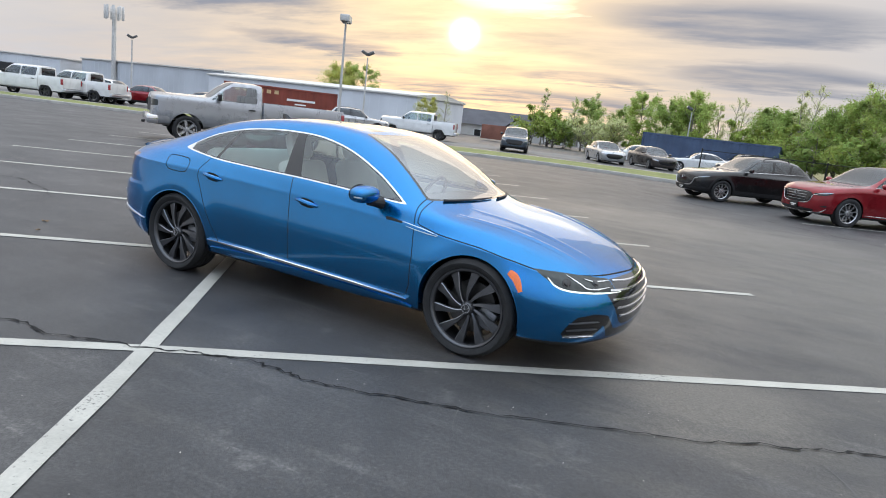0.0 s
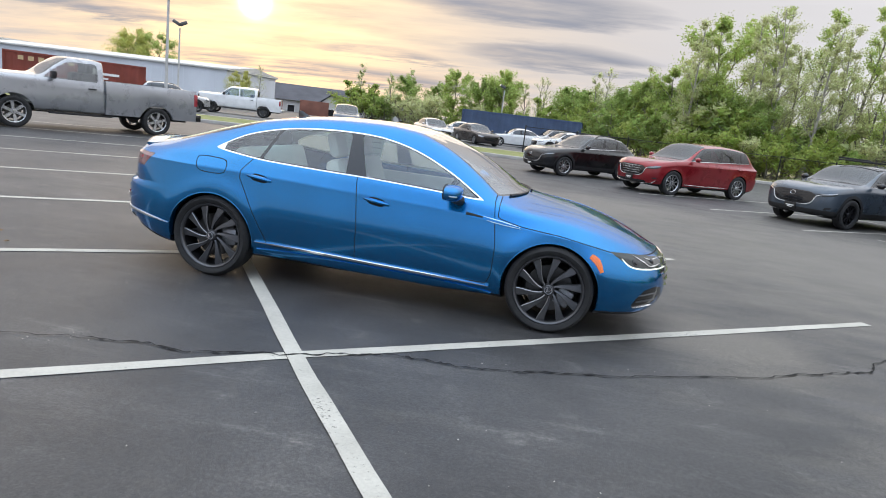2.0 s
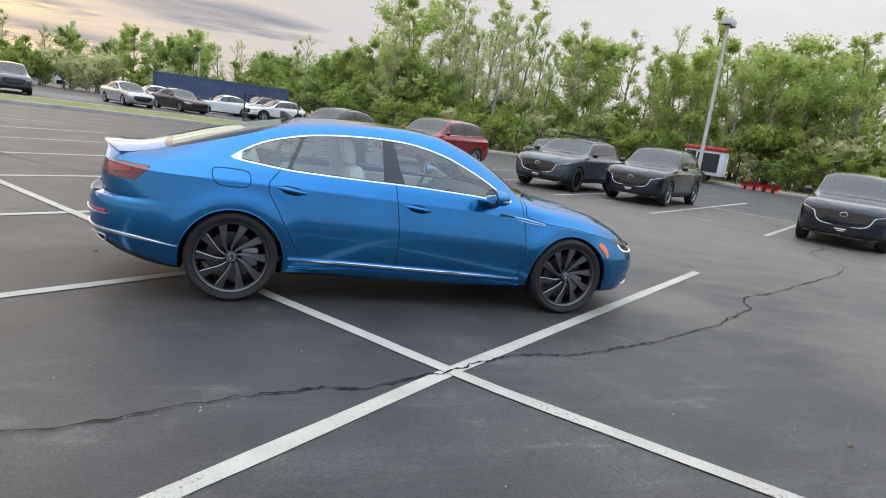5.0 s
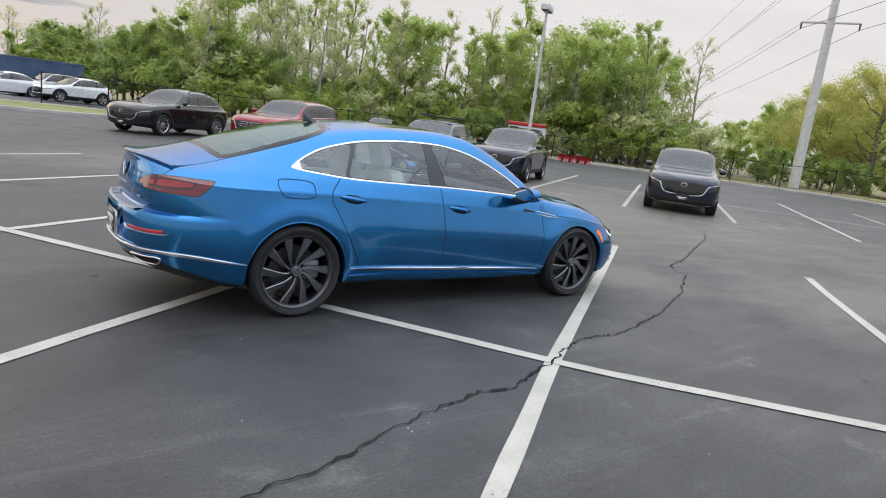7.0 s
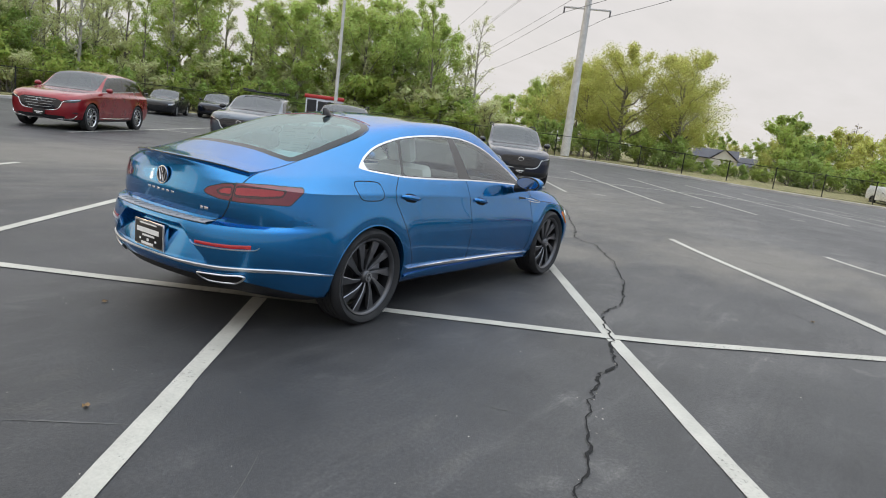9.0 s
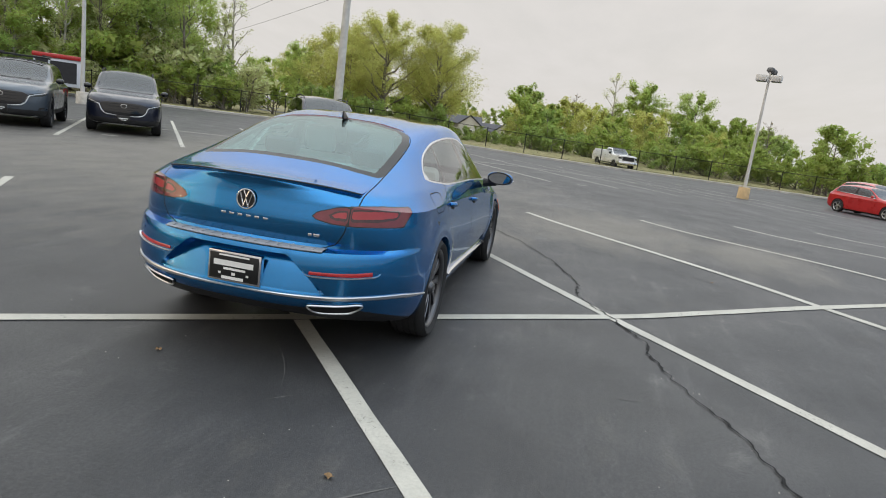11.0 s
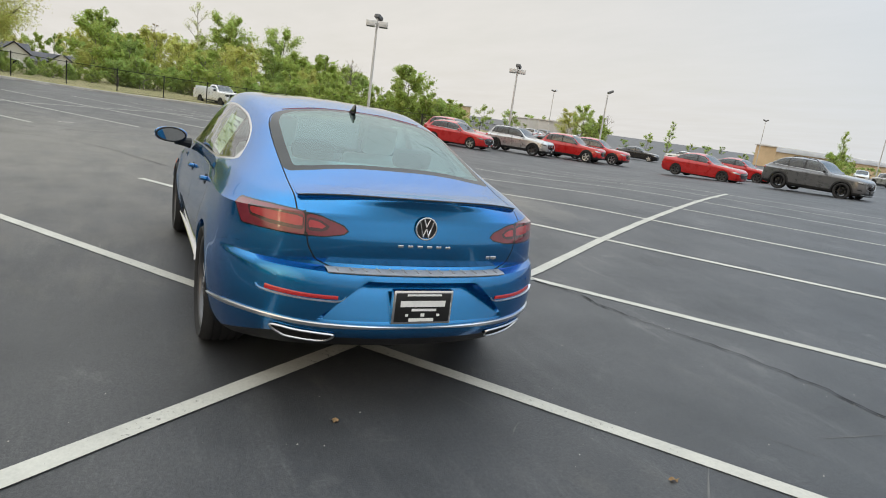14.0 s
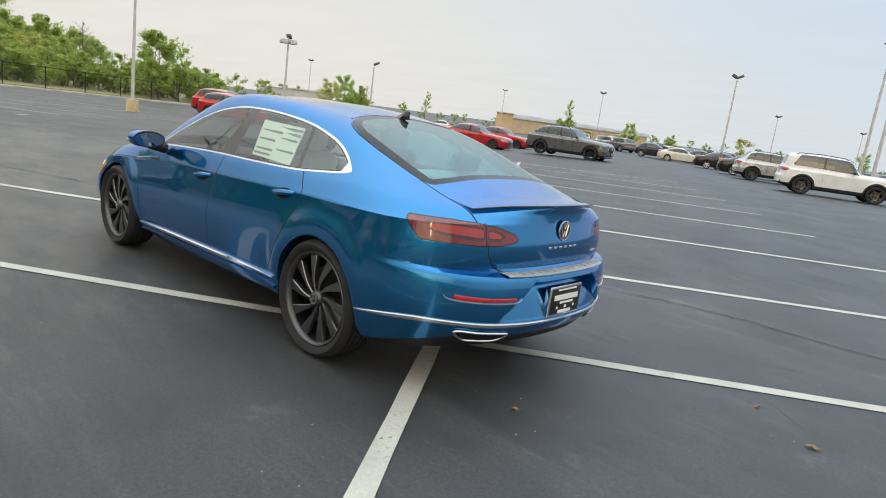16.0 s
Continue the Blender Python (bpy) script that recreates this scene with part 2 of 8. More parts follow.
M["window"] = glass_mat("tinted side glass", (0.74, 0.82, 0.78), 0.0, 1.95)
M["window_dark"] = glass_mat("privacy glass", (0.20, 0.235, 0.235), 0.0, 1.95)
M["windshield"] = glass_mat("windshield glass", (0.62, 0.68, 0.66), 0.0, 3.0)
M["rear_glass"] = glass_mat("tinted rear glass", (0.28, 0.55, 0.58), 0.0, 2.25, (0.80, 0.97, 0.98))
M["frit"] = mat("black enamel border of the glass", (0.008, 0.011, 0.013), 0.14, 0, 0.15, 8, 200, spec=0.3)
M["seat"] = mat("light grey leather", (0.60, 0.59, 0.56), 0.5, 0, 0.08, 8, 120, bump=0.2)
M["headliner"] = mat("grey headliner cloth", (0.42, 0.41, 0.38), 0.9, 0, 0.08, 8, 300)
M["dash"] = mat("dark dashboard", (0.02, 0.02, 0.022), 0.6, 0, 0.2, 8, 160)
M["plate_black"] = mat("black plate insert", (0.012, 0.012, 0.012), 0.35, 0, 0.2)
M["white_ink"] = mat("white print", (0.75, 0.75, 0.73), 0.5, 0, 0.05)
M["brushed"] = mat("brushed steel plate", (0.34, 0.35, 0.37), 0.55, 0.35, 0.1, 10, 200)
M["paper"] = mat("white paper sheet", (0.72, 0.78, 0.70), 0.7, 0, 0.04)
M["print_grey"] = mat("grey print", (0.30, 0.36, 0.32), 0.7, 0, 0.1)


def paint(name, col, metal=0.3):
    key = "paint_" + name
    if key not in M:
        M[key] = mat(name + " car paint", col, 0.28, metal, 0.06, 3, 700, coat=1.0, spec=0.3, rvar=0.05)
    return M[key]

# ---- geometry helpers ----
rng = random.Random(7)
V3 = Vector


def link(name, bm, material, parent=None, label="", smooth=35):
    """One bmesh as one mesh object, under a parent if there is one."""
    me = bpy.data.meshes.new(name)
    bmesh.ops.recalc_face_normals(bm, faces=bm.faces) if smooth == "recalc" else None
    bm.to_mesh(me)
    bm.free()
    for m_ in (material if isinstance(material, (list, tuple)) else [material]):
        me.materials.append(m_)
    if smooth:
        me.polygons.foreach_set("use_smooth", [True] * len(me.polygons))
        if smooth != "recalc":
            me.set_sharp_from_angle(angle=radians(smooth))
    ob = new(name, me)
    if parent is not None:
        ob.parent = parent
    if label:
        ob["label"] = label
    return ob


part = link


def empty(name, m=None, label="", category="", group="", kind=""):
    ob = new(name)
    ob.empty_display_size = 0.2
    if m is not None:
        ob.matrix_world = m
    return tagged(ob, label, category, group, kind)


def add_box(bm, lo, hi, bev=0.0, m=None, mi=0):
    lo, hi = V3(lo), V3(hi)
    g = bmesh.ops.create_cube(bm, size=1.0, matrix=Matrix.Translation((lo + hi) / 2) @ Matrix.Diagonal((*(hi - lo), 1)))
    vs = g["verts"]
    fs = list({f for v in vs for f in v.link_faces})
    if bev:
        es = list({e for v in vs for e in v.link_edges})
        r = bmesh.ops.bevel(bm, geom=es, offset=bev, segments=2, affect="EDGES", profile=0.5)
        vs = list({v for f in r["faces"] for v in f.verts} | {v for v in vs if v.is_valid})
        fs = list({f for v in vs for f in v.link_faces})
    for f in fs:
        f.material_index = mi
    if m is not None:
        bmesh.ops.transform(bm, matrix=m, verts=vs)
    return vs


def box_bm(lo, hi, bev=0.0, m=None):
    bm = bmesh.new()
    add_box(bm, lo, hi, bev, m)
    return bm


def add_tube(bm, pts, radii, n=8, cap=True, mi=0):
    """A tube along points, one radius a point."""
    rings, up = [], V3((0, 0, 1))
    pts = [V3(p) for p in pts]
    for i, p in enumerate(pts):
        d = (pts[min(i + 1, len(pts) - 1)] - pts[max(i - 1, 0)]).normalized()
        a = d.cross(up if abs(d.z) < 0.95 else V3((1, 0, 0))).normalized()
        b = d.cross(a)
        r = radii[i] if isinstance(radii, (list, tuple)) else radii
        rings.append([bm.verts.new(p + (a * math.cos(6.28318 * k / n) + b * math.sin(6.28318 * k / n)) * r) for k in range(n)])
    for r0, r1 in zip(rings, rings[1:]):
        for k in range(n):
            f = bm.faces.new((r0[k], r0[(k + 1) % n], r1[(k + 1) % n], r1[k]))
            f.material_index = mi
    if cap:
        bm.faces.new(rings[0][::-1]).material_index = mi
        bm.faces.new(rings[-1]).material_index = mi
    return rings


def add_lathe(bm, prof, n=32, axis="y", m=None, mi=0, closed=False):
    """A profile of (along, radius) turned round an axis."""
    rings = []
    for a, r in prof:
        ring = []
        for k in range(n):
            c, s = math.cos(2 * math.pi * k / n) * r, math.sin(2 * math.pi * k / n) * r
            co = V3((c, a, s)) if axis == "y" else V3((c, s, a)) if axis == "z" else V3((a, c, s))
            ring.append(bm.verts.new(m @ co if m is not None else co))
        rings.append(ring)
    pairs = list(zip(rings, rings[1:])) + ([(rings[-1], rings[0])] if closed else [])
    for r0, r1 in pairs:
        for k in range(n):
            f = bm.faces.new((r0[k], r0[(k + 1) % n], r1[(k + 1) % n], r1[k]))
            f.material_index = mi
    return rings


def tab(pts):
    """A smooth curve through (x, value) pairs that does not overshoot."""
    pts = sorted(pts)
    X, Y = np.array([p[0] for p in pts], float), np.array([p[1] for p in pts], float)
    h, d = np.diff(X), np.diff(Y) / np.diff(X)
    s = np.zeros(len(X))
    s[0], s[-1] = d[0], d[-1]
    for i in range(1, len(X) - 1):
        if d[i - 1] * d[i] > 0:
            w1, w2 = 2 * h[i] + h[i - 1], h[i] + 2 * h[i - 1]
            s[i] = (w1 + w2) / (w1 / d[i - 1] + w2 / d[i])

    def fn(x):
        x = np.clip(x, X[0], X[-1])
        i = np.clip(np.searchsorted(X, x) - 1, 0, len(h) - 1)
        t = (x - X[i]) / h[i]
        return ((1 + 2 * t) * (1 - t) ** 2 * Y[i] + t * (1 - t) ** 2 * h[i] * s[i]
                + t * t * (3 - 2 * t) * Y[i + 1] + t * t * (t - 1) * h[i] * s[i + 1])

    return fn


def smooth_line(pts, n=8, closed=False):
    """Catmull-Rom points along a line."""
    P = [np.array(p, float) for p in pts]
    out, c = [], len(P)
    for i in range(c if closed else c - 1):
        g = lambda k: P[k % c] if closed else P[min(max(k, 0), c - 1)]
        a, b, d, e = g(i - 1), g(i), g(i + 1), g(i + 2)
        for k in range(n):
            t = k / n
            out.append(0.5 * (2 * b + (d - a) * t + (2 * a - 5 * b + 4 * d - e) * t * t + (3 * b - a - 3 * d + e) * t ** 3))
    if not closed:
        out.append(P[-1])
    return out


def poly_dist(poly):
    """Signed distance to a closed outline in two coordinates, negative inside."""
    A = np.array(poly, float)
    B = np.roll(A, -1, 0)
    E = B - A
    EE = (E ** 2).sum(1)

    def d(px, py):
        w = np.array([px, py]) - A
        t = np.clip((w * E).sum(1) / EE, 0, 1)
        near = np.sqrt((((w - E * t[:, None]) ** 2).sum(1)).min())
        c = (A[:, 1] > py) != (B[:, 1] > py)
        x = A[:, 0] + (py - A[:, 1]) * E[:, 0] / np.where(E[:, 1] == 0, 1e-9, E[:, 1])
        return -near if (c & (px < x)).sum() % 2 else near

    return d


# ---- car bodies: a lofted half, cut into its panels ----
SEG = {"A": 3, "B": 3, "C": 7, "D": 20, "E": 6, "F": 16, "G": 6, "H": 6}


class Loft:
    """Half a car body (y < 0). spec holds curves of x; each row runs from tail to nose."""

    def __init__(self, spec, dx=0.025, nend=24, dense=1.0):
        self.spec = spec
        s = spec
        xf, xr, sf, sr, nf, nr = s["xf"], s["xr"], s["sf"], s["sr"], s["nf"], s["nr"]
        st = []
        for k in range(nend):
            th = math.pi / 2 * (1 - k / nend)
            st.append((sr - (sr - xr) * math.sin(th) ** (2 / nr), max(math.cos(th), 0) ** (2 / nr)))
        m_ = max(4, int((sf - sr) / dx))
        st += [(sr + (sf - sr) * k / m_, 1.0) for k in range(m_)]
        for k in range(nend + 1):
            th = math.pi / 2 * k / nend
            st.append((sf + (xf - sf) * math.sin(th) ** (2 / nf), max(math.cos(th), 0) ** (2 / nf)))
        rows = []
        T = {k: s[k] for k in ("zb", "ws", "wm", "zm", "wsh", "zsh", "wb", "zbelt", "wr", "zr", "zt")}
        for x, p in st:
            g = {k: float(T[k](x)) for k in T}
            c1 = [(0, g["zb"] + 0.01), (g["ws"] * 0.8, g["zb"]), (g["ws"], g["zb"] + 0.05), (g["wm"], g["zm"]), (g["wsh"], g["zsh"])]
            c2 = [(g["wsh"], g["zsh"]), (g["wb"], g["zbelt"]), (g["wr"], g["zr"]), (g["wr"] * 0.55, g["zt"] - (g["zt"] - g["zr"]) * 0.22), (0, g["zt"])]
            ring = []
            for cs, keys in ((c1, "ABCD"), (c2, "EFGH")):
                P = [np.array(c) for c in cs]
                for i, k in enumerate(keys):
                    a, b, c, d = P[max(i - 1, 0)], P[i], P[i + 1], P[min(i + 2, len(P) - 1)]
                    if k == "H":
                        d = P[i + 1] + np.array([-(P[i + 1] - P[i])[0] * -1, -(P[i + 1][1] - P[i][1])])
                    n = max(2, int(SEG[k] * dense))
                    d1 = 0.5 * (c - a) * min(1, np.linalg.norm(c - b) / (np.linalg.norm(b - a) + 1e-6)) if i else (c - b)
                    d2 = 0.5 * (d - b) * min(1, np.linalg.norm(c - b) / (np.linalg.norm(d - c) + 1e-6)) if i < len(P) - 2 else (c - b)
                    if k == "H":
                        d2 = np.array([c[0] - b[0], 0.0])
                    for j in range(n):
                        t = j / n
                        ring.append((1 + 2 * t) * (1 - t) ** 2 * b + t * (1 - t) ** 2 * d1 + t * t * (3 - 2 * t) * c + t * t * (t - 1) * d2)
            ring.append(np.array(c2[-1], float))
            line = []
            for y, z in ring:
                y, xx = y * p, x
                for xa, r_, amt in s.get("flare", ()):
                    if y > 0.5:
                        q = math.hypot(x - xa, z - r_)
                        y += amt * math.exp(-((q - r_ - 0.05) / 0.07) ** 2)
                if x > sf:
                    xx += float(s["shf"](z)) * ((x - sf) / (xf - sf)) ** 1.5
                elif x < sr:
                    xx -= float(s["shr"](z)) * ((sr - x) / (sr - xr)) ** 1.5
                    if "dent" in s:
                        xx += s["dent"](y, z)
                line.append((xx, -y, z))
            rows.append(line)
        self.P = np.array(rows)                       # station, row, xyz
        step = np.hypot(np.diff(self.P[:, :, 0], axis=0), np.diff(self.P[:, :, 1], axis=0))
        arc = np.concatenate([np.zeros((1, step.shape[1])), np.cumsum(step, 0)])
        self.qr, self.qf = arc, arc[-1:] - arc        # way round the plan from the tail's and the nose's middle
        self.part_names = ["body"]

    def mesh(self):
        bm = bmesh.new()
        self.bm, self.lr, self.lf = bm, bm.verts.layers.float.new("qr"), bm.verts.layers.float.new("qf")
        self.lp = bm.faces.layers.int.new("part")
        ns, nr = self.P.shape[:2]
        vs = []
        for i in range(ns):
            row = []
            for j in range(nr):
                v = bm.verts.new(self.P[i, j])
                v[self.lr], v[self.lf] = self.qr[i, j], self.qf[i, j]
                row.append(v)
            vs.append(row)
        for i in range(ns - 1):
            for j in range(nr - 1):
                bm.faces.new((vs[i][j], vs[i + 1][j], vs[i + 1][j + 1], vs[i][j + 1]))
        bmesh.ops.remove_doubles(bm, verts=bm.verts, dist=1e-5)
        return bm

    def cut(self, dist, name, box, only=None):
        """Faces inside the outline (dist(x, y, z, qr, qf) < 0) within the box become the named part."""
        bm, lr, lf, lp = self.bm, self.lr, self.lf, self.lp
        if name not in self.part_names:
            self.part_names.append(name)
        pid = self.part_names.index(name)
        okay = None if only is None else {self.part_names.index(n) for n in only if n in self.part_names}
        x0, x1, z0, z1 = box
        val = {}
        for v in bm.verts:
            x, y, z = v.co
            if x0 <= x <= x1 and z0 <= z <= z1:
                d = dist(x, -y, z, v[lr], v[lf])
                val[v] = 0.0 if abs(d) < 2e-4 else d
        for e in list(bm.edges):
            a, b = e.verts
            if a in val and b in val and val[a] * val[b] < 0:
                va, vb = val[a], val[b]
                t = va / (va - vb)
                qa, qb, fa, fb = a[lr], b[lr], a[lf], b[lf]
                _, nv = bmesh.utils.edge_split(e, a, t)
                val[nv] = 0.0
                nv[lr], nv[lf] = qa + (qb - qa) * t, fa + (fb - fa) * t
        for f in list(bm.faces):
            vv = list(f.verts)
            if not all(v in val for v in vv):
                continue
            if okay is not None and f[lp] not in okay:
                continue
            on = [v for v in vv if val[v] == 0.0]
            if len(on) == 2 and any(val[v] < 0 for v in vv) and any(val[v] > 0 for v in vv):
                i, j = vv.index(on[0]), vv.index(on[1])
                if abs(i - j) not in (1, len(vv) - 1):
                    try:
                        nf_, _ = bmesh.utils.face_split(f, on[0], on[1])
                        nf_[lp] = f[lp]
                    except ValueError:
                        pass
        for f in bm.faces:
            if okay is not None and f[lp] not in okay:
                continue
            vv = f.verts
            if all(v in val for v in vv) and sum(val[v] for v in vv) < 0 and max(val[v] for v in vv) < 0.012:
                f[lp] = pid

    def take(self, name, mirror=None, thick=0.0):
        """A new bmesh of one part: the half, its mirror image, or both joined."""
        pid = self.part_names.index(name) if name in self.part_names else -1
        out = bmesh.new()
        for sign in {None: (1, -1), "right": (1,), "left": (-1,)}[mirror]:
            seen = {}
            for f in self.bm.faces:
                if f[self.lp] != pid:
                    continue
                vs = []
                for v in f.verts:
                    if v not in seen:
                        seen[v] = out.verts.new((v.co.x, v.co.y * sign, v.co.z))
                    vs.append(seen[v])
                try:
                    out.faces.new(vs if sign > 0 else vs[::-1])
                except ValueError:
                    pass
        bmesh.ops.remove_doubles(out, verts=out.verts, dist=1e-5)
        if thick:
            out.normal_update()
            bmesh.ops.solidify(out, geom=out.faces[:], thickness=thick)
        return out

    def _at(self, key, q, z):
        Q = self.qr if key == "r" else self.qf if key == "f" else self.P[:, :, 0]
        nr = self.P.shape[1]
        pts = np.zeros((nr, 3))
        for j in range(nr):
            col = Q[:, j]
            o = slice(None) if col[0] < col[-1] else slice(None, None, -1)
            for c in range(3):
                pts[j, c] = np.interp(q, col[o], self.P[o, j, c])
        k = int(np.argmax(pts[:, 2] > z)) if (pts[:, 2] > z).any() else nr - 1
        k = max(k, 1)
        a, b = pts[k - 1], pts[k]
        t = np.clip((z - a[2]) / (b[2] - a[2] + 1e-9), 0, 1)
        return V3(a + (b - a) * t)

    def at(self, key, q, z):
        """The place and outward normal at way q (key r: from the tail, f: from the nose, s: at x = q) and height z."""
        p = self._at(key, q, z)
        a, b = self._at(key, q + 0.01, z) - self._at(key, q - 0.01, z), self._at(key, q, z + 0.01) - self._at(key, q, z - 0.01)
        n = a.cross(b)
        n = n.normalized() if n.length > 1e-9 else V3((0, -1, 0))
        c = p - V3((-0.1, 0, 0.6))
        return p, (n if n.dot(V3((c.x, c.y * 1.5, c.z * 0.5))) > 0 else -n)

    def ribbon(self, key, pts, w, h, n=6, mirror=False, sink=0.002, taper=True):
        """A strip of width w that stands h proud of the body along (q, z) points."""
        line = smooth_line(pts, n)
        bm = bmesh.new()
        rings = []
        for i, (q, z) in enumerate(line):
            p, nn = self.at(key, q, z)
            d = V3(self._at(key, *line[min(i + 1, len(line) - 1)])) - V3(self._at(key, *line[max(i - 1, 0)]))
            s = d.normalized().cross(nn).normalized()
            ww = w(i / (len(line) - 1)) if callable(w) else w * (min(1, 0.25 + 3 * min(i, len(line) - 1 - i) / len(line)) if taper else 1)
            prof = [(-0.5, -sink), (-0.5, h * 0.6), (-0.3, h), (0.3, h), (0.5, h * 0.6), (0.5, -sink)]
            rings.append([bm.verts.new(p + s * (a * ww) + nn * b) for a, b in prof])
        for r0, r1 in zip(rings, rings[1:]):
            for k in range(5):
                bm.faces.new((r0[k], r0[k + 1], r1[k + 1], r1[k]))
        bm.faces.new(rings[0])
        bm.faces.new(rings[-1][::-1])
        if mirror:
            bmesh.ops.scale(bm, vec=(1, -1, 1), verts=bm.verts)
        bmesh.ops.recalc_face_normals(bm, faces=bm.faces)
        return bm


def flip(bm, side):
    if side < 0:
        bmesh.ops.scale(bm, vec=(1, -1, 1), verts=bm.verts)
        bmesh.ops.reverse_faces(bm, faces=bm.faces)
    return bm


# ---- wheels ----
def wheel_parts(r_tyre, width, r_rim, style, rim_mat, parent, name="wheel"):
    """A wheel round the y axis, its outer face towards -y."""
    w = empty(name)
    w.parent = parent
    h = width / 2
    if style == "far":
        bm = bmesh.new()
        add_lathe(bm, [(-h * 0.8, r_rim), (-h, (r_rim + r_tyre) / 2), (-h * 0.85, r_tyre), (h * 0.85, r_tyre), (h, (r_rim + r_tyre) / 2), (h * 0.8, r_rim)], 18)
        part("tyre", bm, M["tyre"], w, smooth=40)
        bm = bmesh.new()
        add_lathe(bm, [(-h * 0.82, r_rim), (-h * 0.78, r_rim - 0.02), (-h * 0.4, r_rim - 0.03)], 18)
        for k in range(5):
            m_ = Matrix.Rotation(2 * math.pi * k / 5 + 0.3, 4, "Y")
            for v in add_box(bm, (0.0, -h * 0.78, -0.035), (r_rim - 0.01, -h * 0.55, 0.035)):
                v.co = m_ @ v.co
        part("rim", bm, rim_mat, w, smooth=30)
        bm = bmesh.new()
        add_lathe(bm, [(-h * 0.35, r_rim - 0.02), (-h * 0.34, 0.002)], 18)
        part("brake_disc", bm, M["rim_black"], w)
        return w
    bm = bmesh.new()
    ra = r_rim
    prof = [(-h * 0.80, ra), (-h * 0.98, ra + (r_tyre - ra) * 0.35), (-h, ra + (r_tyre - ra) * 0.6), (-h * 0.93, r_tyre - 0.022), (-h * 0.78, r_tyre - 0.004)]
    seg = 56 if style == "hero" else 32 if style == "near" else 22
    grooves = [-0.52, -0.18, 0.18, 0.52] if style == "hero" else []
    for g in grooves:
        prof += [(h * (g - 0.05), r_tyre), (h * (g - 0.045), r_tyre - 0.007), (h * (g + 0.045), r_tyre - 0.007), (h * (g + 0.05), r_tyre)]
    prof += [(-a, b) for a, b in prof[4::-1]]
    add_lathe(bm, prof, seg)
    part("tyre", bm, M["tyre"], w, smooth=40)
    bm = bmesh.new()
    add_lathe(bm, [(-h * 0.80, ra + 0.002), (-h * 0.86, ra - 0.004), (-h * 0.85, ra - 0.010), (-h * 0.74, ra - 0.021), (-h * 0.62, ra - 0.024)], seg)
    part("rim", bm, rim_mat, w, smooth=50)
    bm = bmesh.new()
    add_lathe(bm, [(-h * 0.62, ra - 0.024), (h * 0.2, ra - 0.05), (h * 0.8, ra - 0.02), (h * 0.8, ra + 0.002)], seg)
    part("barrel", bm, M["rim_black"], w, "dark rim barrel", smooth=50)
    # brake disc behind the spokes
    bm = bmesh.new()
    add_lathe(bm, [(0.0, 0.05), (-0.005, 0.06), (-0.005, ra * 0.66), (0.015, ra * 0.66), (0.015, 0.05)], 40 if style == 'hero' else 16)
    part("brake_disc", bm, M["disc"], w, smooth=30)
    if style in ("hero", "near"):
        bm = box_bm((ra * 0.25, -0.03, -0.07), (ra * 0.72, 0.05, 0.07), 0.015)
        part("brake_caliper", bm, M["caliper"], w)
    bm = bmesh.new()
    f0 = -h * 0.70
    add_lathe(bm, ([(f0 + 0.04, 0.050), (f0 + 0.01, 0.048), (f0 - 0.004, 0.040), (f0 - 0.008, 0.035), (f0 - 0.012, 0.034), (f0 - 0.013, 0.001)] if style == 'hero' else [(f0 + 0.04, 0.072), (f0 + 0.01, 0.07), (f0 - 0.006, 0.058), (f0 - 0.008, 0.036), (f0 - 0.012, 0.034), (f0 - 0.013, 0.001)]), 24 if style == 'hero' else 10)
    part("hub_cap", bm, rim_mat, w)
    if style == "hero":
        bm = bmesh.new()
        add_lathe(bm, [(f0 - 0.013, 0.031), (f0 - 0.016, 0.031), (f0 - 0.016, 0.026), (f0 - 0.013, 0.026)], 24)
        for sx in (-1, 1):
            add_tube(bm, [(sx * 0.016, f0 - 0.015, 0.018), (sx * 0.006, f0 - 0.015, -0.018), (0, f0 - 0.015, 0.002)], 0.0035, 5)
        part("emblem", bm, M["rim_silver"], w)
    n = {"hero": 10, "ten": 10, "five": 5, "six": 6, "near": 10}[style]
    # (each spoke is a piece of its own)
    for k in range(n):
        bm = bmesh.new()
        if style == "hero":
            # swept flat blade, bent near the hub, broad at the rim, with a narrow bright edge
            segs = 8
            rings = []
            for i in range(segs + 1):
                t = i / segs
                rr = 0.038 + (ra - 0.018 - 0.038) * t
                ang = -0.42 * (1 - (1 - t) ** 2.0)
                wd = 0.012 + 0.057 * t ** 1.1
                yy = f0 + 0.004 + 0.030 * (t - 0.55) ** 2 - 0.004 * t
                c, s = V3((math.cos(ang), 0, math.sin(ang))), V3((-math.sin(ang), 0, math.cos(ang)))
                p = c * rr + V3((0, yy, 0))
                ring = [p - s * wd * 0.46 + V3((0, 0.032, 0)), p - s * wd * 0.5 + V3((0, 0.004, 0)), p - s * (wd * 0.5 - 0.005), p + s * wd * 0.42 + V3((0, 0.005, 0)), p + s * wd * 0.5 + V3((0, 0.012, 0)), p + s * wd * 0.46 + V3((0, 0.034, 0))]
                rings.append([bm.verts.new(v) for v in ring])
            for r0, r1 in zip(rings, rings[1:]):
                for j in range(6):
                    bm.faces.new((r0[j], r0[(j + 1) % 6], r1[(j + 1) % 6], r1[j])).material_index = 1 if j == 1 else 0
        else:
            wd0, wd1 = {"five": (0.07, 0.05), "six": (0.07, 0.09), "ten": (0.03, 0.035), "near": (0.03, 0.035)}[style]
            rings = []
